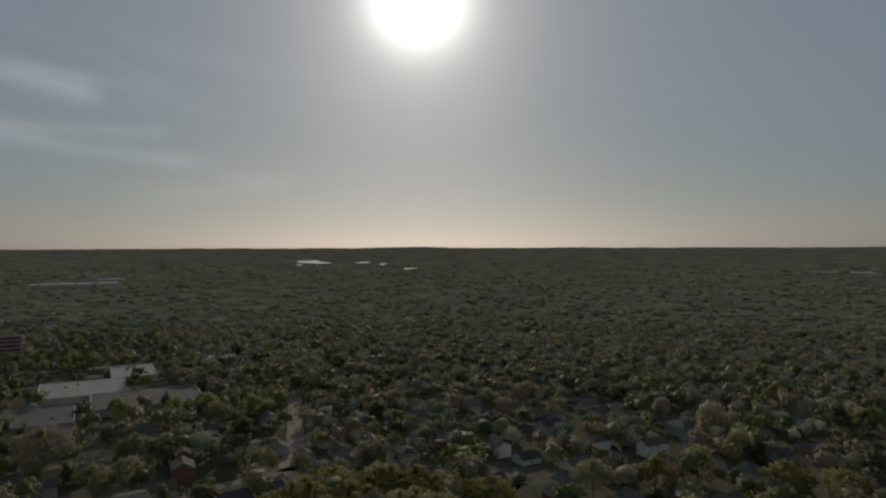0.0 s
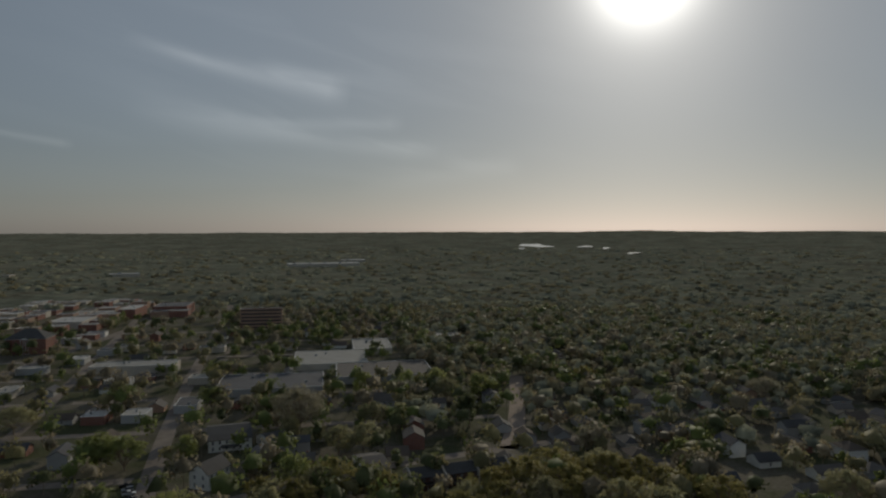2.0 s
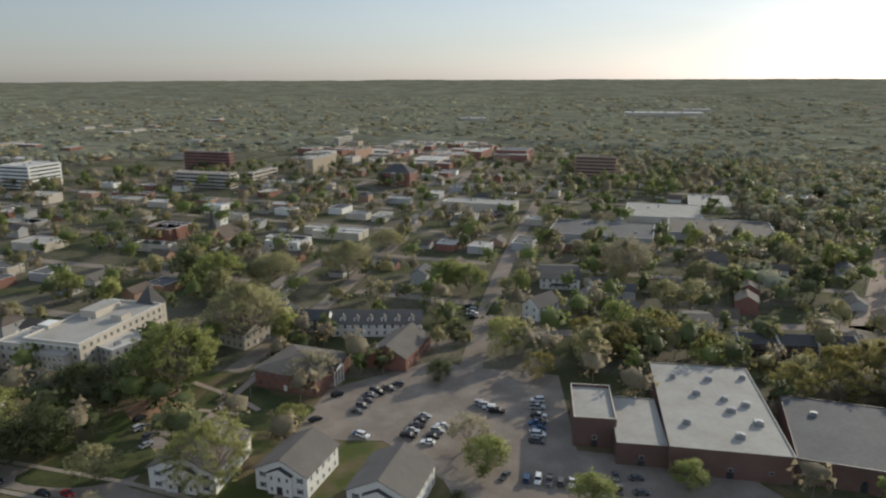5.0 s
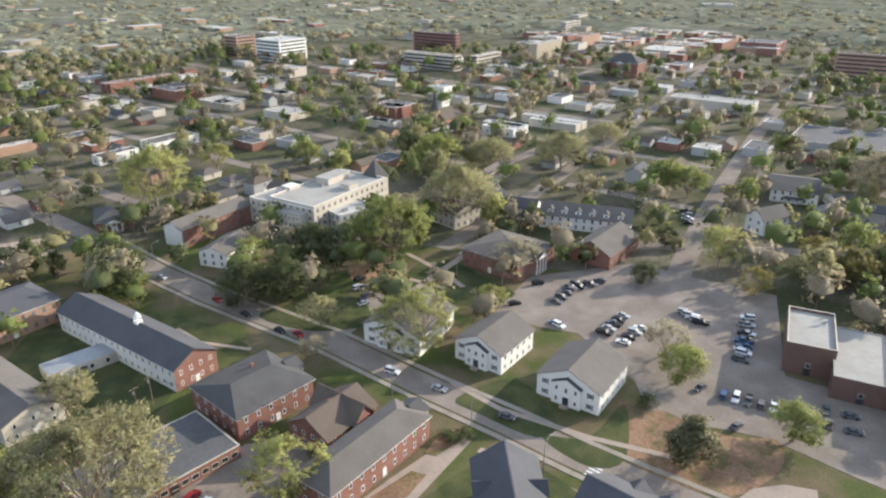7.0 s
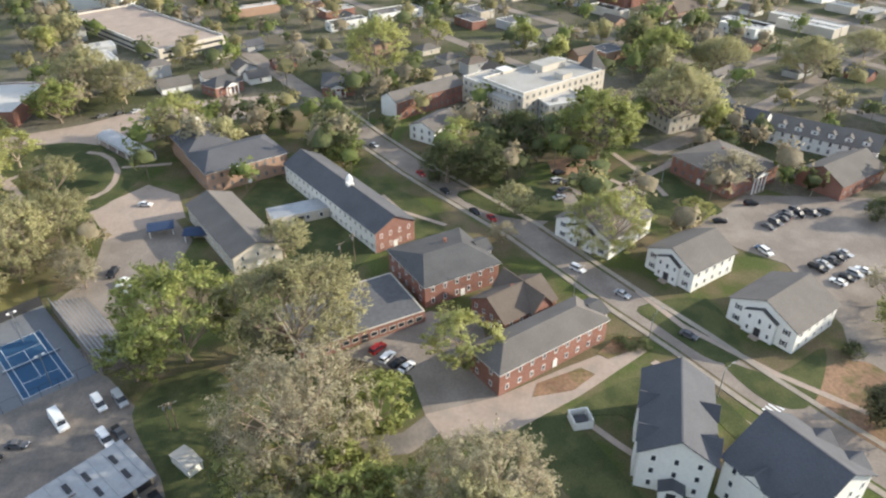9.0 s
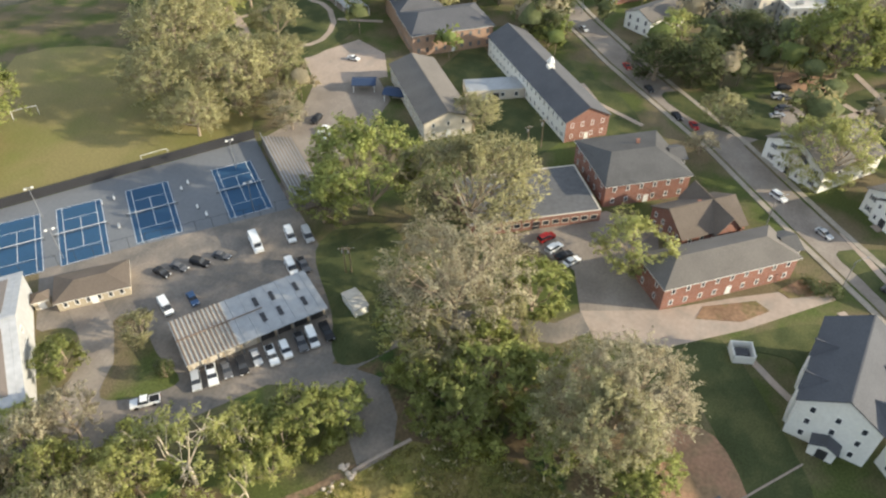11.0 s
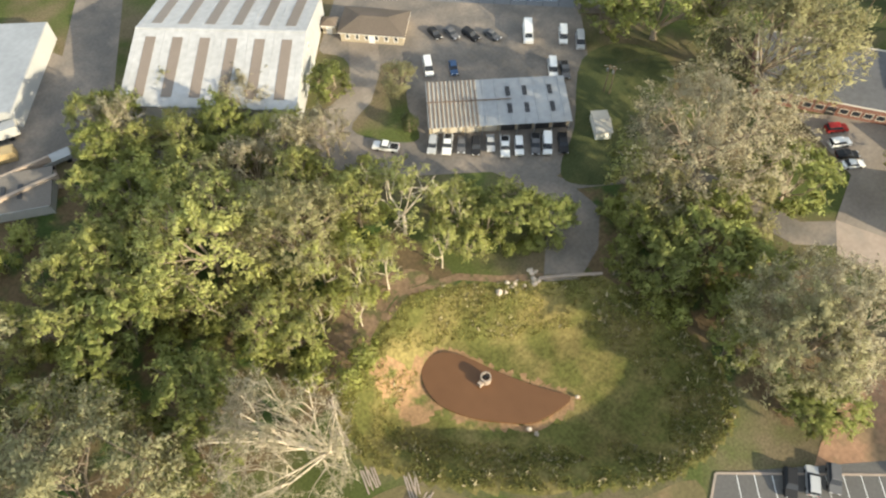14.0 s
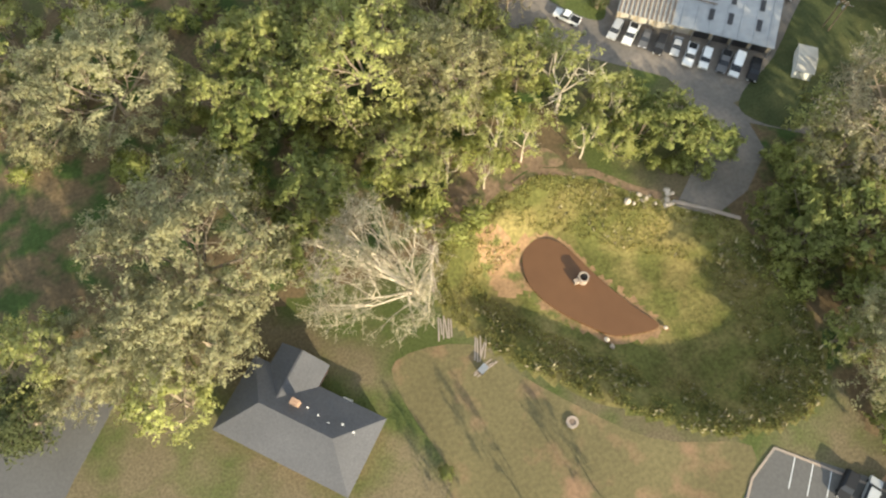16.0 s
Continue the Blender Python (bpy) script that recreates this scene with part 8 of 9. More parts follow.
car("pickup", "black", -257.3, 203.4, 51)
car("suv", "silver", -252.7, 200.6, 231)
car("pickup", "white", -248.2, 197.7, 51)
car("sedan", "black", -243.7, 194.9, 51)
car("pickup", "silver", -910.7, 116.8, 347)
car("sedan", "white", -905.1, 123.1, 167)
car("sedan", "silver", -899.5, 129.3, 167)
car("sedan", "silver", -893.9, 135.6, 347)
car("sedan", "white", -888.3, 141.8, 167)
car("suv", "silver", -882.7, 148.1, 167)
car("sedan", "black", -877.2, 154.4, 347)
car("suv", "white", -871.6, 160.6, 167)
car("suv", "silver", -866.0, 166.9, 167)
car("suv", "black", -860.4, 173.1, 347)
car("suv", "blue", -853.4, 118.4, 167)
car("pickup", "silver", -847.0, 123.7, 167)
car("suv", "black", -840.6, 129.0, 347)
car("pickup", "blue", -834.2, 134.3, 167)
car("sedan", "white", -827.8, 139.6, 167)
car("pickup", "black", -821.4, 144.9, 347)
car("sedan", "blue", -815.0, 150.2, 167)
car("sedan", "white", -808.7, 155.5, 167)
car("sedan", "grey", -802.3, 160.8, 347)
# the yard, the pond and the wood
tree("green", -69.5, -3.5, 4.4, 9)
tree("green", -75.5, -7.5, 5.0, 11)
tree("green", -68.5, 11.0, 4.4, 9)
tree("green", -84.0, -8.0, 6.5, 14)
tree("green", -73.0, 15.0, 4.5, 9)
# Three slender trees out of view, added for shadow streaks across the lawn.
tree("yg_tall", -13.9, 8.6, 2.3, 13)
tree("yg_tall", -4.6, 6.8, 2.3, 12)
tree("yg_tall", -24.8, 11.0, 2.3, 11)
tree("ball", -2.9, -8.6, 1.3, 1.9)
# Trailer and container: duller colours stand in for the shade they lie in.
freight_box("long white box trailer in the yard, greyed for shade", 1.0, -140.9, 12.2, 5.2, 164.5, 3.4, "greywall", True)
freight_box("yellow freight container in the yard, dulled for shade", 3.3, -135.5, 10.2, 2.8, 157.6, 2.6, "yellow", False)
low_shed(5.9, -122.9, 19.4, 9.0, 149.1)
freight_box("flat grey trailer beside the low shed", -6.9, -125.7, 5.8, 1.8, 170.7, 2.0, "metalroof", True)
digger(-19.5, -161.5, 40)
utility_box(-14.6, -21.2)
pavilion(-188.8, -89.7, 109)
pavilion(-185.6, -77.1, 94)
outlet(-38.4, -30.4)
manhole(-24.3, -8.1)
# woods and undergrowth
tree("green", -13.9, -114.4, 5.6, 15.0)
tree("green", -16.8, -90.9, 4.6, 11.8)
tree("yg", -27.5, -84.4, 4.3, 11.5)
tree("oak_pink", -33.0, -89.8, 5.7, 15.1)
tree("oak_pink", -41.8, -88.2, 5.3, 15.2)
tree("yg", -10.2, -93.6, 4.9, 13.0)
tree("green", -8.7, -71.0, 4.8, 12.0)
tree("yg", -17.7, -67.4, 3.9, 11.3)
tree("oak_olive", -25.5, -91.8, 5.2, 14.1)
tree("yg", -21.3, -112.1, 4.2, 12.4)
tree("yg", -16.8, -125.8, 5.3, 13.1)
tree("oak_pink", -19.0, -118.0, 5.4, 15.5)
tree("yg", -39.2, -95.2, 4.9, 12.1)
tree("oak_pink", -48.8, -87.2, 5.9, 14.5)
tree("yg", -8.2, -108.7, 4.5, 12.6)
tree("green", 4.8, -88.3, 4.9, 12.7)
tree("green", -5.3, -84.6, 3.6, 11.2)
tree("green", -18.1, -96.0, 5.0, 13.0)
tree("green", -22.1, -122.8, 4.9, 12.9)
tree("yg", -24.2, -99.0, 4.6, 14.2)
tree("green", -18.1, -107.8, 4.0, 11.5)
tree("yg", -23.0, -62.6, 3.7, 11.7)
tree("green", -36.3, -103.6, 5.2, 15.1)
tree("green", -27.0, -78.7, 4.6, 13.9)
tree("yg", -17.2, -55.0, 4.6, 11.5)
tree("green", 37.9, -97.0, 4.7, 13.6)
tree("green", 37.6, -103.4, 3.5, 10.2)
tree("yg", 45.7, -120.1, 5.7, 13.6)
tree("green", 44.4, -126.6, 3.5, 9.7)
tree("yg", 33.2, -121.5, 4.9, 14.8)
tree("oak_pink", 46.6, -99.1, 3.8, 9.2)
tree("green", 50.6, -97.1, 4.2, 11.1)
tree("yg", 18.0, -85.1, 3.0, 9.7)
tree("oak_olive", 48.6, -103.8, 3.0, 9.1)
tree("green", 15.9, -89.8, 3.7, 12.1)
tree("green", -59.5, -55.2, 2.7, 9.9)
tree("yg_tall", -53.6, -59.8, 2.8, 11.1)
tree("green", -51.0, -55.9, 2.3, 9.0)
tree("yg_tall", -57.2, -58.4, 3.5, 11.6)
tree("green", -92.3, -20.8, 4.5, 12.7)
tree("oak_olive", -91.5, -13.3, 3.7, 10.8)
tree("green", -76.6, -29.2, 3.4, 13)
tree("oak_olive", -99.4, -17.7, 4.1, 11.9)
tree("oak_olive", -80.2, -26.2, 3.5, 9.2)
tree("shrub", -30.9, -59.3, 1.6, 3.1)
tree("shrub", -14.6, -48.9, 2.9, 4.9)
tree("shrub", -36.9, -66.0, 4.4, 5.9)
tree("shrub", -21.4, -58.2, 1.6, 3.2)
tree("shrub", -30.6, -83.3, 2.7, 5.3)
tree("shrub", -8.6, -87.3, 3.1, 5.3)
tree("shrub", -24.6, -84.4, 2.3, 3.9)
tree("shrub", -22.6, -66.0, 2.1, 3.3)
tree("shrub", -24.1, -46.0, 3.1, 4.6)
tree("shrub", -15.6, -51.7, 3.0, 5.0)
tree("shrub", -46.9, -66.6, 2.6, 4.5)
tree("shrub", -29.7, -103.9, 3.1, 4.7)
tree("shrub", -52.8, -79.4, 2.2, 3.1)
tree("shrub", -12.7, -86.7, 3.0, 5.2)
tree("shrub", -40.2, -61.4, 3.3, 4.5)
tree("shrub", -20.6, -92.3, 1.5, 3.0)
tree("shrub", -13.5, -106.7, 3.8, 6.0)
tree("shrub", -3.0, -100.0, 2.8, 3.9)
tree("shrub", -4.2, -87.5, 2.0, 3.2)
tree("shrub", -42.4, -77.3, 2.9, 5.2)
tree("shrub", -8.7, -67.4, 2.2, 4.3)
tree("shrub", 2.2, -85.8, 2.0, 3.8)
tree("shrub", -33.3, -82.3, 3.3, 4.8)
tree("shrub", -21.8, -87.2, 2.5, 4.6)
tree("shrub", -19.2, -44.5, 2.9, 5.0)
tree("shrub", -43.1, -85.0, 3.3, 5.2)
tree("shrub", -33.0, -54.2, 2.5, 4.3)
tree("shrub", -21.4, -84.7, 1.9, 3.4)
tree("shrub", -18.1, -51.3, 3.3, 4.4)
tree("shrub", -13.4, -50.9, 2.1, 3.9)
tree("shrub", -10.5, -106.8, 2.7, 4.2)
tree("shrub", -18.5, -58.3, 3.0, 5.7)
tree("shrub", -29.9, -64.0, 1.7, 3.2)
tree("shrub", 6.7, -80.8, 2.1, 3.3)
tree("shrub", -6.0, -71.7, 1.8, 3.3)
tree("shrub", -9.7, -83.4, 2.1, 4.0)
tree("shrub", -48.0, -78.6, 2.7, 3.7)
tree("shrub", -31.7, -76.2, 2.7, 4.1)
tree("shrub", -6.3, -65.8, 2.1, 3.8)
tree("shrub", -45.5, -88.4, 2.4, 3.5)
tree("shrub", -16.0, -121.6, 3.1, 5.1)
tree("shrub", -14.8, -119.1, 3.1, 5.2)
tree("shrub", -11.8, -59.0, 4.1, 6.0)
tree("shrub", -23.6, -81.7, 2.6, 3.6)
tree("shrub", -10.7, -112.2, 3.0, 4.6)
tree("shrub", -40.5, -71.4, 2.1, 3.9)
tree("shrub", -6.0, -81.6, 2.7, 4.1)
tree("shrub", -21.9, -68.1, 2.6, 4.2)
tree("shrub", -27.6, -58.7, 3.3, 5.3)
tree("shrub", -50.6, -74.6, 2.1, 3.1)
tree("shrub", 30.5, -99.8, 3.7, 5.6)
tree("shrub", 17.3, -74.7, 4.0, 5.6)
tree("shrub", 32.6, -114.7, 3.2, 5.1)
tree("shrub", 31.0, -81.1, 2.6, 4.0)
tree("shrub", 12.5, -107.9, 3.0, 5.2)
tree("shrub", 24.6, -108.3, 2.5, 3.6)
tree("shrub", 24.5, -102.8, 2.0, 3.1)
tree("shrub", -1.4, -72.1, 3.2, 4.8)
tree("shrub", 7.4, -110.6, 3.2, 4.9)
tree("shrub", 47.3, -124.5, 3.1, 4.4)
tree("shrub", 3.1, -84.4, 1.7, 3.0)
tree("shrub", 19.0, -118.7, 1.9, 3.1)
tree("shrub", 26.2, -104.5, 3.4, 5.2)
tree("shrub", 17.1, -109.3, 2.5, 3.4)
tree("shrub", 31.2, -79.1, 2.3, 3.5)
tree("shrub", 13.4, -77.3, 2.5, 3.7)
tree("shrub", 49.0, -85.6, 2.1, 3.4)
tree("shrub", 15.0, -85.0, 2.0, 4.0)
tree("shrub", 20.4, -77.3, 3.7, 5.0)
tree("shrub", 29.7, -122.2, 2.6, 3.7)
tree("shrub", 21.5, -83.6, 2.1, 3.2)
tree("shrub", -1.2, -86.9, 3.9, 5.5)
tree("shrub", 28.7, -77.9, 3.4, 5.6)
tree("shrub", -5.8, -99.3, 4.0, 5.4)
tree("shrub", 49.7, -106.3, 3.6, 5.5)
tree("shrub", 33.7, -118.4, 2.2, 3.5)
tree("shrub", 13.6, -81.2, 2.6, 4.8)
tree("shrub", 3.3, -102.2, 3.9, 5.7)
tree("shrub", 24.8, -113.8, 3.1, 5.7)
tree("shrub", 11.2, -68.9, 4.1, 5.9)
tree("shrub", -57.9, -62.4, 2.5, 4.2)
tree("shrub", -61.5, -42.1, 2.0, 3.1)
tree("shrub", -58.4, -43.8, 1.7, 2.8)
tree("shrub", -72.3, -42.7, 2.6, 4.8)
tree("shrub", -55.1, -47.8, 1.5, 2.6)
tree("shrub", -67.7, -48.8, 2.3, 4.3)
tree("shrub", -68.9, -47.5, 1.5, 3.0)
tree("shrub", -63.4, -40.7, 1.5, 2.6)
tree("shrub", -65.8, -38.8, 1.8, 3.5)
tree("shrub", -60.0, -42.2, 1.5, 2.6)
tree("shrub", -61.5, -57.5, 1.9, 3.0)
tree("shrub", -56.2, -62.0, 1.6, 3.2)
tree("shrub", -62.0, -54.0, 2.8, 4.9)
tree("shrub", -64.0, -42.5, 1.8, 2.7)
tree("shrub", -66.9, -50.5, 1.5, 2.9)
tree("shrub", -78.7, -10.6, 3.0, 5.6)
tree("shrub", -77.4, -19.1, 3.5, 5.2)
tree("shrub", -89.8, -30.9, 2.8, 4.4)
tree("shrub", -72.9, -28.4, 2.5, 3.8)
tree("shrub", -82.8, -34.9, 2.9, 4.7)
tree("shrub", -89.5, -16.4, 2.4, 3.6)
tree("shrub", -93.4, -27.0, 1.8, 3.0)
tree("shrub", -67.5, -17.3, 3.1, 5.7)
tree("shrub", -79.0, -33.7, 2.2, 3.6)
tree("shrub", -78.7, -24.1, 2.1, 3.9)
tree("shrub", -96.8, -20.5, 2.5, 3.6)
tree("shrub", -80.3, -5.5, 1.5, 3.0)
tree("shrub", -76.5, -8.1, 2.9, 5.0)
tree("shrub", -79.7, -36.7, 2.6, 3.7)
tree("shrub", -69.0, -13.3, 3.1, 5.7)
tree("shrub", -88.7, -10.6, 2.6, 5.1)
tree("shrub", -94.3, -18.7, 2.6, 4.4)
tree("shrub", -80.0, -29.0, 1.9, 3.0)
tree("shrub", -93.8, -12.0, 2.1, 3.9)
tree("yg", -106.1, -169.0, 4.0, 9.0)
tree("yg", -120.3, -191.4, 3.9, 8.8)
tree("green", -110.2, -172.1, 4.4, 12.5)
tree("green", -122.1, -198.6, 4.2, 9.4)
tree("yg", -122.6, -195.1, 3.5, 8.1)
tree("green", -97.5, -191.1, 3.2, 9.1)
tree("green", -117.2, -208.4, 4.7, 11.9)
tree("green", -111.3, -205.6, 4.3, 10.3)
tree("yg", -96.7, -185.3, 3.5, 8.9)
tree("yg", -105.2, -207.3, 4.5, 12.1)

# ---- details ----
fence("court_fence", "tall dark screened fence behind the courts", (-150.3, -108.7), (-71.2, -179.5), 3.2, 4.0)
fence("court_fence", "tall dark screened fence beside the courts", (-150.3, -108.7), (-123.5, -82.6), 3.2, 4.0, screen=False)
fence("court_fence", "dark chain-link fence before the courts", (-123.5, -82.6), (-54.4, -160.9), 3.2, 4.0, screen=False)
fence("court_fence", "dark chain-link fence at the end of the courts", (-54.4, -160.9), (-71.2, -179.5), 3.2, 4.0)
court_light(-99.8, -141.6, -42)
court_light(-88.4, -125.2, -42)
court_light(-134.8, -105.9, -42)
court_light(-119.2, -91.2, -42)
bench(-62.3, -168.1, 48)
bench(-57.0, -163.0, 48)
bench(-71.9, -147.3, 48)
bench(-84.8, -148.9, 48)
bench(-80.2, -142.7, 48)
bench(-109.5, -130.9, 48)
bench(-102.6, -120.2, 48)
bench(-121.3, -114.5, 48)
bench(-115.9, -106.0, 48)
bench(-113.9, -102.0, 48)
bench(-124.4, -114.6, 48)
bench(-112.2, -129.2, 48)
fence("wind_screen", "bright green wind screen on the court fence", (-76.6, -178.9), (-84.7, -171.5), 2.6, 4.0, mat="green")
goal(-131.7, -130.1, 48)
goal(-139.6, -183.4, 48)
bleachers(-138.4, -89.5, 35.2, 9.0, 223.8)
band_shell(-251.9, -125.6, 31.4, 8.0, 48.9)
enclosure(-108.0, 29.5, 102)
street_lamp(-116.2, 62.1, -236)
street_lamp(-136.4, 51.5, -236)
street_lamp(-155.6, 35.5, -236)
street_lamp(-224.6, 77.9, -236)
street_lamp(-272.1, -31.9, -236)
utility_pole(-105.6, -58.9, -56, 8)
utility_pole(-172.2, -26.7, -56, 10)
utility_pole(-168.7, -30.1, -56, 9)
utility_pole(-285.2, -56.6, -56, 11)
utility_pole(-287.9, -34.7, -56, 11)
utility_pole(-308.0, -74.1, -56, 11)
utility_pole(-105.9, -57.6, -56, 8)
cable((-286.2, -56.6, 10.5), (-288.9, -34.7, 10.5))
cable((-285.7, -56.3, 10.1), (-288.4, -34.4, 10.1))
cable((-285.2, -56.0, 9.7), (-287.9, -34.1, 9.7))
cable((-284.7, -55.7, 9.3), (-287.4, -33.8, 9.3))
cable((-284.2, -55.4, 8.9), (-286.9, -33.5, 8.9))
cable((-105.6, -58.9, 7.8), (-172.2, -26.7, 9.6), 1.5)
cable((-172.2, -26.7, 9.6), (-145.4, 13.0, 7.5), 1.0)
cable((-171.6, -26.7, 9.6), (-144.8, 13.0, 7.5), 1.0)
cable((-171.0, -26.7, 9.6), (-144.2, 13.0, 7.5), 1.0)
rock(-59.1, -37.7, -0.15, 0.86, 0)
rock(-57.6, -36.9, -0.15, 1.05, 1)
rock(-58.0, -36.1, -0.15, 0.52, 2)
rock(-55.1, -38.7, -0.15, 0.54, 3)
rock(-50.9, -39.3, -0.15, 1.09, 4)
rock(-58.3, -37.9, -0.15, 0.92, 5)
rock(-53.5, -38.5, -0.15, 0.67, 6)
rock(-57.2, -36.1, -0.15, 1.09, 7)
rock(-58.2, -36.0, -0.15, 0.92, 8)
rock(-55.4, -37.1, -0.15, 0.55, 9)
rock(-54.3, -38.6, -0.15, 0.79, 10)
rock(-58.5, -38.2, -0.15, 0.54, 11)
rock(-51.8, -38.5, -0.15, 0.58, 12)
rock(-53.5, -39.7, -0.15, 0.87, 13)
rock(-58.6, -38.6, -0.15, 1.06, 14)
rock(-58.1, -38.0, -0.15, 0.61, 15)
rock(-37.4, -18.9, -5.6, 0.74, 1075)
rock(-37.7, -17.4, -5.6, 0.74, 1085)
rock(-47.9, -16.9, -5.6, 0.61, 1180)
rock(-61.8, -28.9, -5.6, 0.57, 1240)
plank_pile(-11.8, -30.1, 70, 6)
plank_pile(-12.9, -38.3, 85, 3)
plank_pile(-15.8, -24.5, 60, 5)
plank_pile(-14.9, -21.1, 20, 3)
plank_pile(-15.1, -43.1, 75, 4)
bay_lines(-52.0, 11.6, 135.5, 9, 2.8, 5.0)
kerb_line("kerb", "pale concrete kerb of the new lot", [(-51.6, 7.4), (-85.1, 40.4)], 0.35, 0.18, M["concrete"])
kerb_line("kerb", "pale concrete kerb of the new lot", [(-51.6, 7.4), (-45.9, 10.0), (-42.6, 13.3), (-39.1, 16.1)], 0.35, 0.181, M["concrete"])
crosswalk(-113.0, 74.2, -56)
kerb_line("path", "bare reddish earth path along the basin rim", [(-31.6, -49.7), (-38.0, -51.3), (-47.9, -46.9), (-53.0, -41.2), (-59.3, -35.9)], 1.5, 0.045, M["trail"])
kerb_line("retaining_wall", "low concrete retaining wall over the culvert", [(-58.2, -36.1), (-63.0, -32.4), (-67.6, -28.5)], 0.6, 0.5, M["concrete"])
sheet("bare_ground", "reddish-brown bare earth at the edge of the wood", rounded([(-16.6, -49.0), (-22.0, -55.0), (-33.0, -58.5), (-42.0, -55.0), (-43.5, -50.5), (-36.8, -52.0), (-29.0, -49.3), (-21.5, -46.4)], 4), 0.04, M["trail"], "ground")
grass_tufts()
DOWNTOWN = (-837.2, 554.5)

# ---- the rest of the town: houses and trees between the streets ----
TAKEN = [(o.matrix_basis.translation.x, o.matrix_basis.translation.y, o.get("category", "")) for o in scene.objects if o.parent is None and o.get("category") and o.type == "EMPTY"]
ROADS = []


def outlined(o):
    """Kind, corners and reach of a paved sheet."""
    p = np.array([v.co[:2] for v in o.data.vertices])
    return o.get("category"), p, (*p.min(0).tolist(), *p.max(0).tolist())


for o in scene.objects:
    if o.get("category") in ("road", "parking lot", "driveway", "yard", "tennis court", "field", "lawn") and o.type == "MESH":
        ROADS.append(outlined(o))


def free(x, y, gap, houses_too=True):
    for a, b, c in TAKEN:
        d = (a - x) ** 2 + (b - y) ** 2
        lim = gap + (8 if c not in ("tree", "car", "van", "pickup truck", "truck") else 2)
        if d < lim * lim:
            return False
    for a, b, l, w, turn in FOOT:
        dx, dy = x - a, y - b
        if dx * dx + dy * dy > (l + w + gap) ** 2:
            continue
        q, k = math.cos(radians(turn)), math.sin(radians(turn))
        if abs(q * dx + k * dy) < l + gap + 1.5 and abs(-k * dx + q * dy) < w + gap + 1.5:
            return False
    for c, p, (x0, y0, x1, y1) in ROADS:
        if x < x0 - gap - 4 or x > x1 + gap + 4 or y < y0 - gap - 4 or y > y1 + gap + 4:
            continue
        if c == "road":
            if np.min((p[:, 0] - x) ** 2 + (p[:, 1] - y) ** 2) < (gap + 3) ** 2:
                return False
            h = len(p) // 4
            q = np.concatenate([p[:h], p[h:2 * h][::-1]])
        else:
            q = p[:len(p) // 2]
        if inside(q[:, 0], q[:, 1], x, y):
            return False
    return True


def polar(az, r):
    return -r * math.sin(radians(az)), r * math.cos(radians(az))


rnd = random.Random(7)
# the close-built blocks of downtown
cd, sd = math.cos(radians(36)), math.sin(radians(36))
DOWN = DOWNTOWN
for i in range(14):
    for j in range(14):
        u, v = (i - 6.5) * 25 + rnd.uniform(-3, 3), (j - 6.5) * 27 + rnd.uniform(-3, 3)
        if math.hypot(u, v) > 165 or i % 4 == 3 or j % 5 == 4:
            continue
        x, y = DOWN[0] + cd * u - sd * v, DOWN[1] + sd * u + cd * v
        if not free(x, y, 8):
            continue
        wall = rnd.choice(("brick", "cream", "palebrick", "tan", "brick"))
        words = dict(brick="red brick", cream="cream", palebrick="pale brick", tan="tan")[wall]
        flat_building(f"{words} downtown shop row with a flat roof", x, y, rnd.uniform(17, 24), rnd.uniform(16, 23), 36, rnd.uniform(5, 9.5), wall, rnd.choice(("membrane", "whiteroof", "darkroof", "membrane", "darkroof")), 2, "", 6.0, 0.5, 1, seed=i * 20 + j, group="downtown shops", name="shop", category="shop")
        TAKEN.append((x, y, "shop"))


def make_streets():
    """Side streets of the grid, left out where something stands in their way."""
    c, s = math.cos(radians(36)), math.sin(radians(36))
    for across in (False, True):
        for k in range(-26, 27):
            run = []
            for n in range(-90, 91):
                a, b = n * 11.0, k * (76.0 if not across else 110.0) + 19.0
                u, v = (a, b) if not across else (b, a)
                x, y = c * u - s * v, s * u + c * v
                r, az = math.hypot(x, y), math.degrees(math.atan2(-x, y))
                ok = 300 < r < 860 and 22 < az < 116 and free(x, y, 3.5)
                if ok:
                    run.append((x, y))
                if (not ok or n == 90) and run:
                    if len(run) > 5:
                        ob = road("street", "narrow grey asphalt side street of the town", run, 7.5, 0.05 if not across else 0.07, M["asphalt"])
                        ROADS.append(outlined(ob))
                    run = []


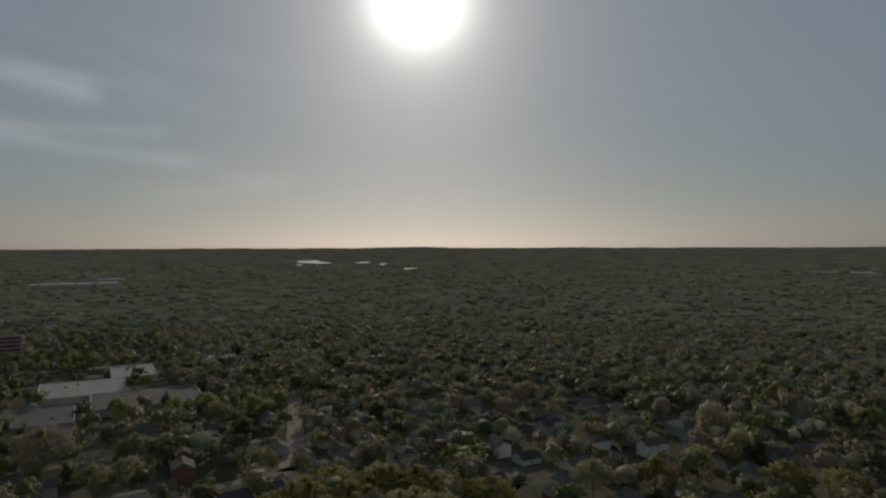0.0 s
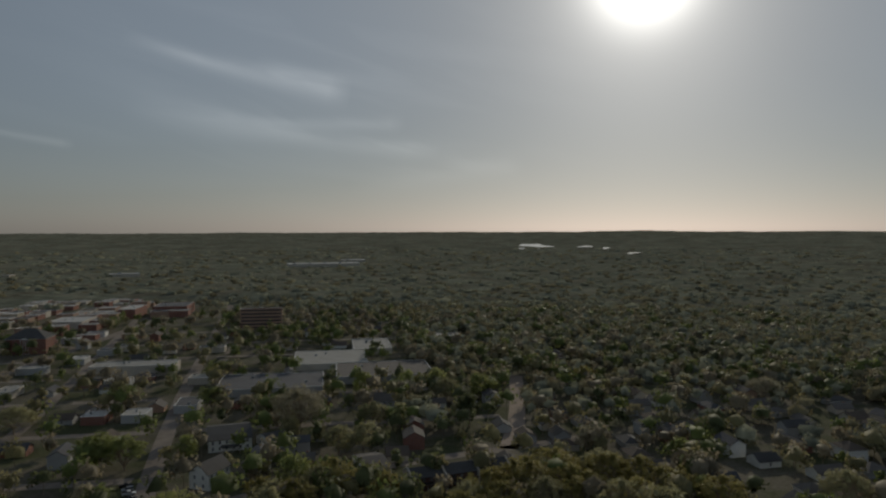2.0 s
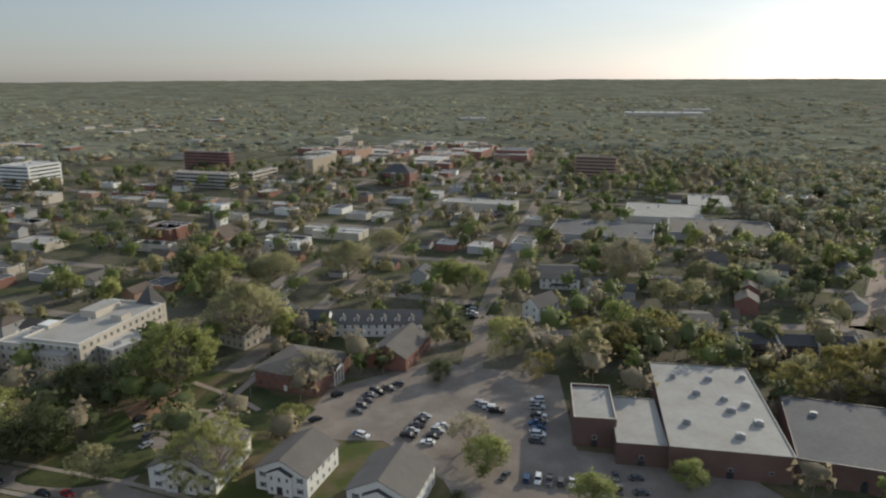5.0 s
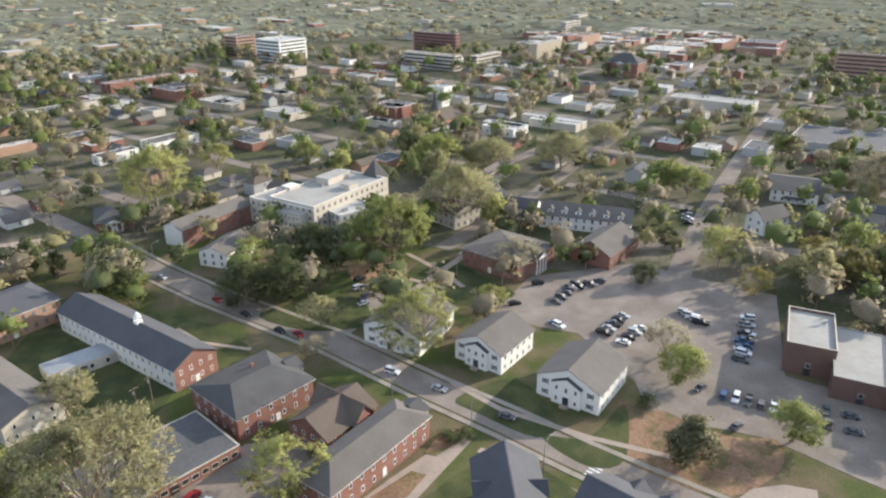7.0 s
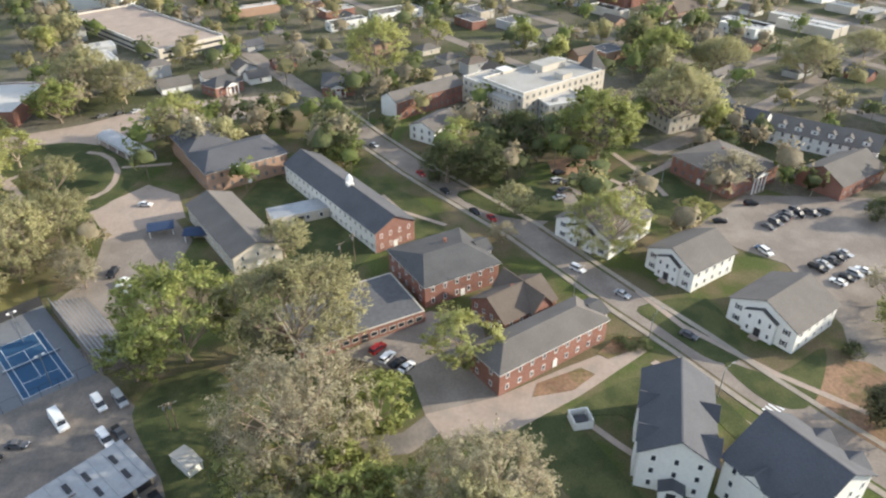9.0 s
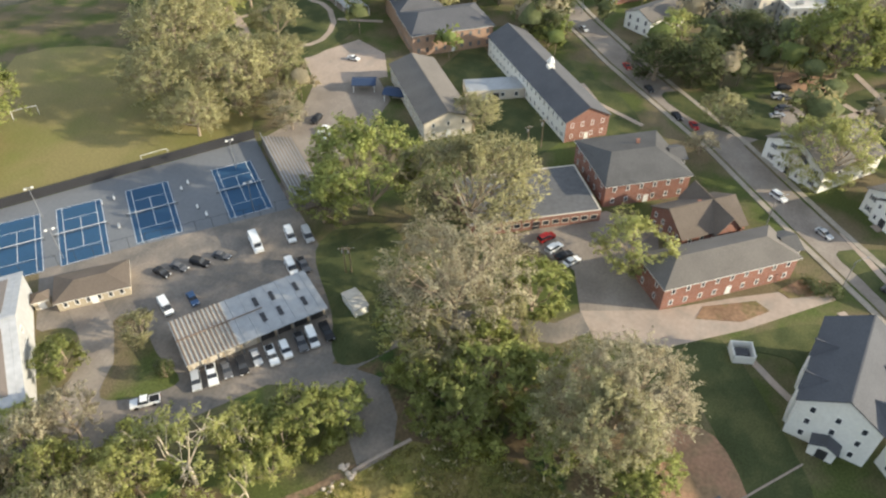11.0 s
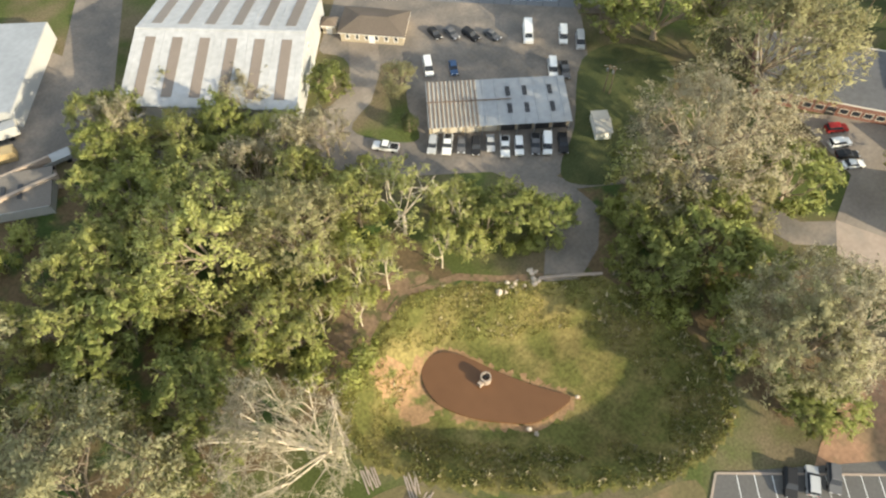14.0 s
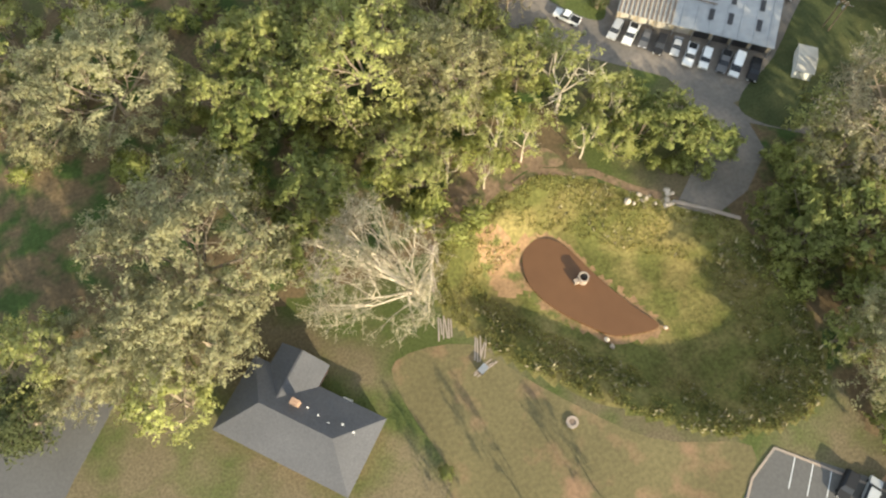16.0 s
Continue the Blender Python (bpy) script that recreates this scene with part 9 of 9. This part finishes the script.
make_streets()
WALLS = ["white", "cream", "brick", "greywall", "greywall", "palebrick"]
WALL_WORDS = dict(white="white", cream="cream", brick="red brick", greywall="grey", palebrick="pale brick")
ROOFS = ["shingle", "darkshingle", "brownshingle", "slate", "shingle"]
ROOF_WORDS = dict(shingle="grey", darkshingle="charcoal", brownshingle="brown", slate="slate-blue")
made = 0
for i in range(5000):
    az, r = rnd.uniform(-30, 118), rnd.uniform(230, 820)
    x, y = polar(az, r)
    wood = az < 32 and r > 470
    if wood and rnd.random() < 0.8:
        continue
    # keep to rows along the street grid
    c, s = math.cos(radians(36)), math.sin(radians(36))
    u, v = c * x + s * y, -s * x + c * y
    v = round(v / 38) * 38 + rnd.choice((-9, 9))
    x, y = c * u - s * v, s * u + c * v
    if not free(x, y, 9) or (az > 25 and r < 335):
        continue
    L, W = rnd.uniform(10, 15), rnd.uniform(8, 10.5)
    wall, roof = rnd.choice(WALLS), rnd.choice(ROOFS)
    st = rnd.choice((1, 1, 2))
    turn = 36 + rnd.choice((0, 90)) + rnd.uniform(-3, 3)
    label = f"{WALL_WORDS[wall]} town house with a {ROOF_WORDS[roof]} roof"
    near = r < 330
    if 45 < az and r > 400 and rnd.random() < 0.45:
        flat_building(f"low {WALL_WORDS[wall]} shop with a flat roof", x, y, L * 1.5, W * 1.3, turn, 4.6, wall, rnd.choice(("membrane", "whiteroof", "darkroof", "membrane", "darkroof")), 1, "f", 8.0, 0.4, 1, seed=i, group="town shops", name="shop", category="shop")
    elif rnd.random() < 0.7:
        gable_house(label, x, y, L, W, turn, 3.1 * st, None, wall, roof, st, "fr" if near else "f", 8.0 if not near else 4.2, group="town houses", porch=("f", 2.0, L * 0.6) if near else None, chim=(L * 0.2, 0.5) if i % 3 == 0 else None)
    else:
        hip_house(label, x, y, L, W, turn, 3.1 * st, None, wall, roof, st, "fr" if near else "f", 8.0 if not near else 4.2, group="town houses")
    TAKEN.append((x, y, "house"))
    made += 1
    if made > 330:
        break
kinds = ["far_green", "far_olive", "far_olive", "far_pink", "far_dark", "far_yg", "far_olive"]
made, crowd = 0, []
for i in range(22000):
    az, r = (rnd.uniform(-32, 45) if i % 2 else rnd.uniform(45, 122)), math.sqrt(rnd.uniform(190 ** 2, 900 ** 2))
    x, y = polar(az, r)
    if 45 < az < 100 and rnd.random() < 0.4 and r > 330:
        continue
    if not free(x, y, 1.2):
        continue
    h = rnd.uniform(9, 19)
    if made < 60 and r < 480:
        tree(rnd.choice(kinds), x, y, h * rnd.uniform(0.36, 0.5), round(h, 1))
        made += 1
    else:
        crowd.append((x, y, h))
    TAKEN.append((x, y, "tree"))
    if len(crowd) > 3000:
        break


def lump_mesh():
    """Corners and faces of a round lump."""
    bm = bmesh.new()
    bmesh.ops.create_icosphere(bm, subdivisions=1, radius=1.0)
    bm.verts.ensure_lookup_table()
    v = np.array([tuple(q.co) for q in bm.verts])
    f = np.array([[q.index for q in face.verts] for face in bm.faces if face.calc_center_median().z > -0.45])
    bm.free()
    return v, f


LUMP = lump_mesh()


def far_crowns(name, rng, centres, radii, leaves, size, mat, squash=0.8, core=0.8, lift=0.85):
    """Far crowns: an uneven leafy mass with loose sprays standing out of it all round, lit as rounded clumps."""
    k = 7
    c = np.repeat(centres, k, axis=0)
    r = np.repeat(radii, k)[:, None]
    d = rng.normal(0, 1, (len(c), 3))
    d /= np.linalg.norm(d, axis=1, keepdims=True)
    clump = c + d * r * rng.uniform(0.5, 0.8, (len(c), 1)) * np.array([1, 1, squash])
    n = len(centres) * leaves
    pick = rng.integers(0, len(c), n)
    e = rng.normal(0, 1, (n, 3))
    e /= np.linalg.norm(e, axis=1, keepdims=True)
    p = clump[pick] + e * rng.uniform(0, 1, (n, 1)) ** 0.4 * r[pick] * 0.4
    a = rng.normal(0, 1, (n, 3))
    a /= np.linalg.norm(a, axis=1, keepdims=True)
    b = np.cross(a, rng.normal(0, 1, (n, 3)))
    b /= np.linalg.norm(b, axis=1, keepdims=True)
    s = size * rng.uniform(0.6, 1.3, (n, 1))
    v = np.stack([p - a * s, p + a * s, p + b * s * 1.2], 1)
    out = p - c[pick]
    nrm = np.cross(v[:, 1] - v[:, 0], v[:, 2] - v[:, 0])
    back = (nrm * out).sum(1) < 0
    v[back] = v[back][:, ::-1]
    out = out / (np.linalg.norm(out, axis=1, keepdims=True) + 1e-6) * 0.7 + e * 0.7 + rng.normal(0, 0.2, (n, 3)) + np.array([0, 0, lift])
    out /= np.linalg.norm(out, axis=1, keepdims=True)
    # the leafy masses, each lumpy in its own way
    lv, lf = LUMP
    m, q = len(centres), len(lv)
    push = 1 + 0.38 * np.sin(lv[None] @ rng.normal(0, 2.6, (m, 3, 1)) + rng.uniform(0, 6.28, (m, 1, 1))) * rng.uniform(0.5, 1.0, (m, 1, 1)) + rng.normal(0, 0.08, (m, q, 1))
    body = centres[:, None] + lv[None] * push * radii[:, None, None] * core * np.array([1, 1, squash])
    verts = np.concatenate([v.reshape(-1, 3), body.reshape(-1, 3)])
    faces = np.concatenate([np.arange(n * 3).reshape(-1, 3), (n * 3 + np.arange(m)[:, None, None] * q + lf[None]).reshape(-1, 3)])
    me = fast_mesh(name, verts, faces, mat)
    nb = np.repeat(lv[None], m, 0) + rng.normal(0, 0.2, (m, q, 3)) + np.array([0, 0, lift])
    nb = (nb / np.linalg.norm(nb, axis=2, keepdims=True)).reshape(-1, 3)
    me.normals_split_custom_set_from_vertices(np.concatenate([np.repeat(out, 3, axis=0), nb]).tolist())
    return me


def make_crowd():
    """The many further town trees: stems and leafy crowns in three tints."""
    rng = np.random.default_rng(17)
    stems = Geo()
    for x, y, h in crowd:
        stems.tube([(x, y, -0.3), (x, y, h * 0.5)], [0.22, 0.12], 3)
    tagged(new("tree_stems", stems.mesh("tree_stems", M["bark"])), "thin brown stems of the town's many trees", "trees", "", "stuff")
    for k, mat in enumerate(("town_olive", "town_green", "town_pink", "leaf_town")):
        c = np.array([q for i, q in enumerate(crowd) if i % 4 == k])
        p = np.stack([c[:, 0], c[:, 1], c[:, 2] * 0.6], 1)
        tagged(new("tree_crowns", far_crowns("tree_crowns", rng, p, c[:, 2] * 0.46, 80, 1.1, M[mat], 0.85, 0.55)), "loose crowns of the town's many spring trees", "trees", "", "stuff")


make_crowd()

# ---- far woods to the horizon ----
def canopy_at(x, y):
    """The height of the closed canopy of the woods; it sinks below the ground in the town."""
    r = math.hypot(x, y)
    b = noise.noise(Vector((x * 0.06, y * 0.06, 1.0))) * 1.6 + noise.noise(Vector((x * 0.02, y * 0.02, 3.0))) * 2.0 + noise.noise(Vector((x * 0.004, y * 0.004, 6.0))) * 4.0
    town = 1.0 - ease((abs(math.hypot(x + 520, y - 260)) - 480) / 160.0)
    z = ground_height(x, y) + (10.0 + b) * (1 - town) * ease((r - 520) / 200) - 6.0 * max(town, 1 - ease((r - 520) / 60))
    if r > 3600:
        z += 9 * max(0.0, noise.noise(Vector((math.degrees(math.atan2(-x, y)) * 0.13, 0.3, 9.0)))) * ease((r - 3600) / 1000)
    return z


def make_canopy():
    rng = np.random.default_rng(5)
    v = []
    az = np.radians(np.linspace(-46, 125, 400))
    radii = [520.0]
    while radii[-1] < 4880:
        radii.append(radii[-1] * (1.011 if radii[-1] < 1800 else 1.02))
    for r in radii:
        for a in az:
            x, y = -r * math.sin(a), r * math.cos(a)
            v.append((x, y, canopy_at(x, y)))
    n = len(az)
    f = [(i * n + k + 1, i * n + k, (i + 1) * n + k, (i + 1) * n + k + 1) for i in range(len(radii) - 1) for k in range(n - 1)]
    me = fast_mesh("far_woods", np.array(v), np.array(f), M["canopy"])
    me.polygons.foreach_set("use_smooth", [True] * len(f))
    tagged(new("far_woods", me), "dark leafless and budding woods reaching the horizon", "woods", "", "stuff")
    # loose crowns on top of the nearer woods
    cen = []
    for i in range(15500):
        a, r = rng.uniform(-36, 122), math.sqrt(rng.uniform(600 ** 2, 1080 ** 2))
        if i % 3:
            a, r = rng.uniform(-36, 50), math.sqrt(rng.uniform(380 ** 2, 950 ** 2))
        x, y = polar(a, r)
        if (math.hypot(x + 520, y - 260) < 470 and a > 30) or (40 < a and r < 640):
            continue
        if (r < 560 and i % 2) or r < 700 and not free(x, y, 1.5):
            continue
        cen.append((x, y, max(canopy_at(x, y), ground_height(x, y) + 9.0), 4.6 + 6.0 * rng.uniform() ** 2))
        if len(cen) >= 5600:
            break
    cen = np.array(cen)
    for k, mat in enumerate(("far_leaf", "far_leaf_haze_grey", "far_leaf_gold")):
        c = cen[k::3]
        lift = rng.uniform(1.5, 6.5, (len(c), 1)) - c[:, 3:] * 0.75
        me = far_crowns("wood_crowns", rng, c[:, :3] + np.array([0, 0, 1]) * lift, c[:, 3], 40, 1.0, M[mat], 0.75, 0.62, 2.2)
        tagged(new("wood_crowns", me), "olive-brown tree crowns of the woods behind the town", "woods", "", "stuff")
    # the further woods, crown on crown
    far = []
    while len(far) < 7000:
        a, r = rng.uniform(-36, 122), 850 + 1900 * rng.uniform() ** 1.4
        x, y = polar(a, r)
        if math.hypot(x + 837, y - 554) > 210:
            far.append((x, y, canopy_at(x, y), rng.uniform(6.0, 12.0) * (1 + max(0.0, r - 1600) / 1600)))
    far = np.array(far)
    for k, mat in enumerate(("far_leaf", "far_leaf_haze_grey", "far_leaf_gold")):
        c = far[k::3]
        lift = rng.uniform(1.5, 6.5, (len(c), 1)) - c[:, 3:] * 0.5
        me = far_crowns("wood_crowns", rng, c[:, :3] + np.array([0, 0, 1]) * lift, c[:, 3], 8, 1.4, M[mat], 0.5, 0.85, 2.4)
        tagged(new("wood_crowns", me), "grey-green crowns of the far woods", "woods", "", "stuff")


make_canopy()


def lake(x, y, a, b, turn):
    """A far lake with bays and points along its shore."""
    rl = random.Random(int(a + b))
    ph = [rl.uniform(0, 6.28) for _ in range(4)]
    out = []
    for k in range(44):
        w = 6.28319 * k / 44
        q = 1 + 0.28 * math.sin(2 * w + ph[0]) + 0.22 * math.sin(3 * w + ph[1]) + 0.16 * math.sin(5 * w + ph[2]) + 0.1 * math.sin(9 * w + ph[3])
        out.append((a * math.cos(w) * q, b * math.sin(w) * q))
    m = pose(x, y, 0, 0, 0, turn)
    p = [m @ Vector((u, w, 0)) for u, w in out]
    g = Geo().add([(q.x, q.y, ground_height(q.x, q.y) + 12.0) for q in p], [tuple(range(len(p)))])
    tagged(new("lake", g.mesh("lake", M["lake"])), "bright far lake reflecting the low sun", "lake", "", "structure")


def far_block(x, y, L, W, turn, wall, roof):
    """A flat-roofed building of the far side of the town, standing out of the trees."""
    h = canopy_at(x, y) - ground_height(x, y) + 3.5
    words = dict(cream="cream", brick="red brick", palebrick="pale brick", tan="tan")[wall]
    t = thing("building", f"{words} flat-roofed building among the far trees", "building", x, y, ground_height(x, y), turn, "far town buildings")
    part("wall", Geo().box(0, 0, -1, L, W, max(h, 6.0) + 1), M[wall], t)
    part("roof", Geo().box(0, 0, max(h, 6.0), L + 0.6, W + 0.6, 0.5), M[roof], t)


def warehouse(x, y, L, W, turn):
    """A long low works far out in the woods."""
    z = ground_height(x, y)
    t = thing("warehouse", "long pale warehouse far out in the woods", "building", x, y, z, turn, "far warehouses")
    part("wall", Geo().box(0, 0, -1, L, W, 16), M["cream"], t)
    part("roof", Geo().box(0, 0, 15, L + 1, W + 1, 0.6), M["whiteroof"], t)
    for i in range(int(L / 40)):
        part("roof_unit", Geo().box(-L / 2 + 20 + 40 * i, 0, 15.6, 6, 5, 2.5), M["metal"], t)


for a, r, L, W in ((36.6, 1900, 190, 60), (34.2, 2050, 70, 40), (51.5, 1650, 60, 30)):
    x, y = polar(a, r)
    warehouse(x, y, L, W, a + 4)
far_rng = random.Random(31)
for i in range(40):
    a, r = far_rng.uniform(58, 104), 930 + 900 * far_rng.random() ** 1.3
    x, y = polar(a, r)
    if math.hypot(x + 837, y - 554) < 230 or any((x - o[0]) ** 2 + (y - o[1]) ** 2 < 1600 for o in TAKEN):
        continue
    far_block(x, y, far_rng.uniform(18, 48), far_rng.uniform(14, 26), 36 + far_rng.choice((0, 90)), far_rng.choice(("cream", "brick", "palebrick", "tan")), far_rng.choice(("membrane", "whiteroof", "membrane", "darkroof")))
    TAKEN.append((x, y, "building"))
lake(-943, 2695, 70, 150, 19)
lake(-746, 2756, 22, 60, 15)
lake(-642, 2667, 14, 40, 14)
lake(-485, 2399, 22, 30, 11)
lake(885, 2223, 110, 16, -22)
lake(-1144, 1503, 26, 6, 37)
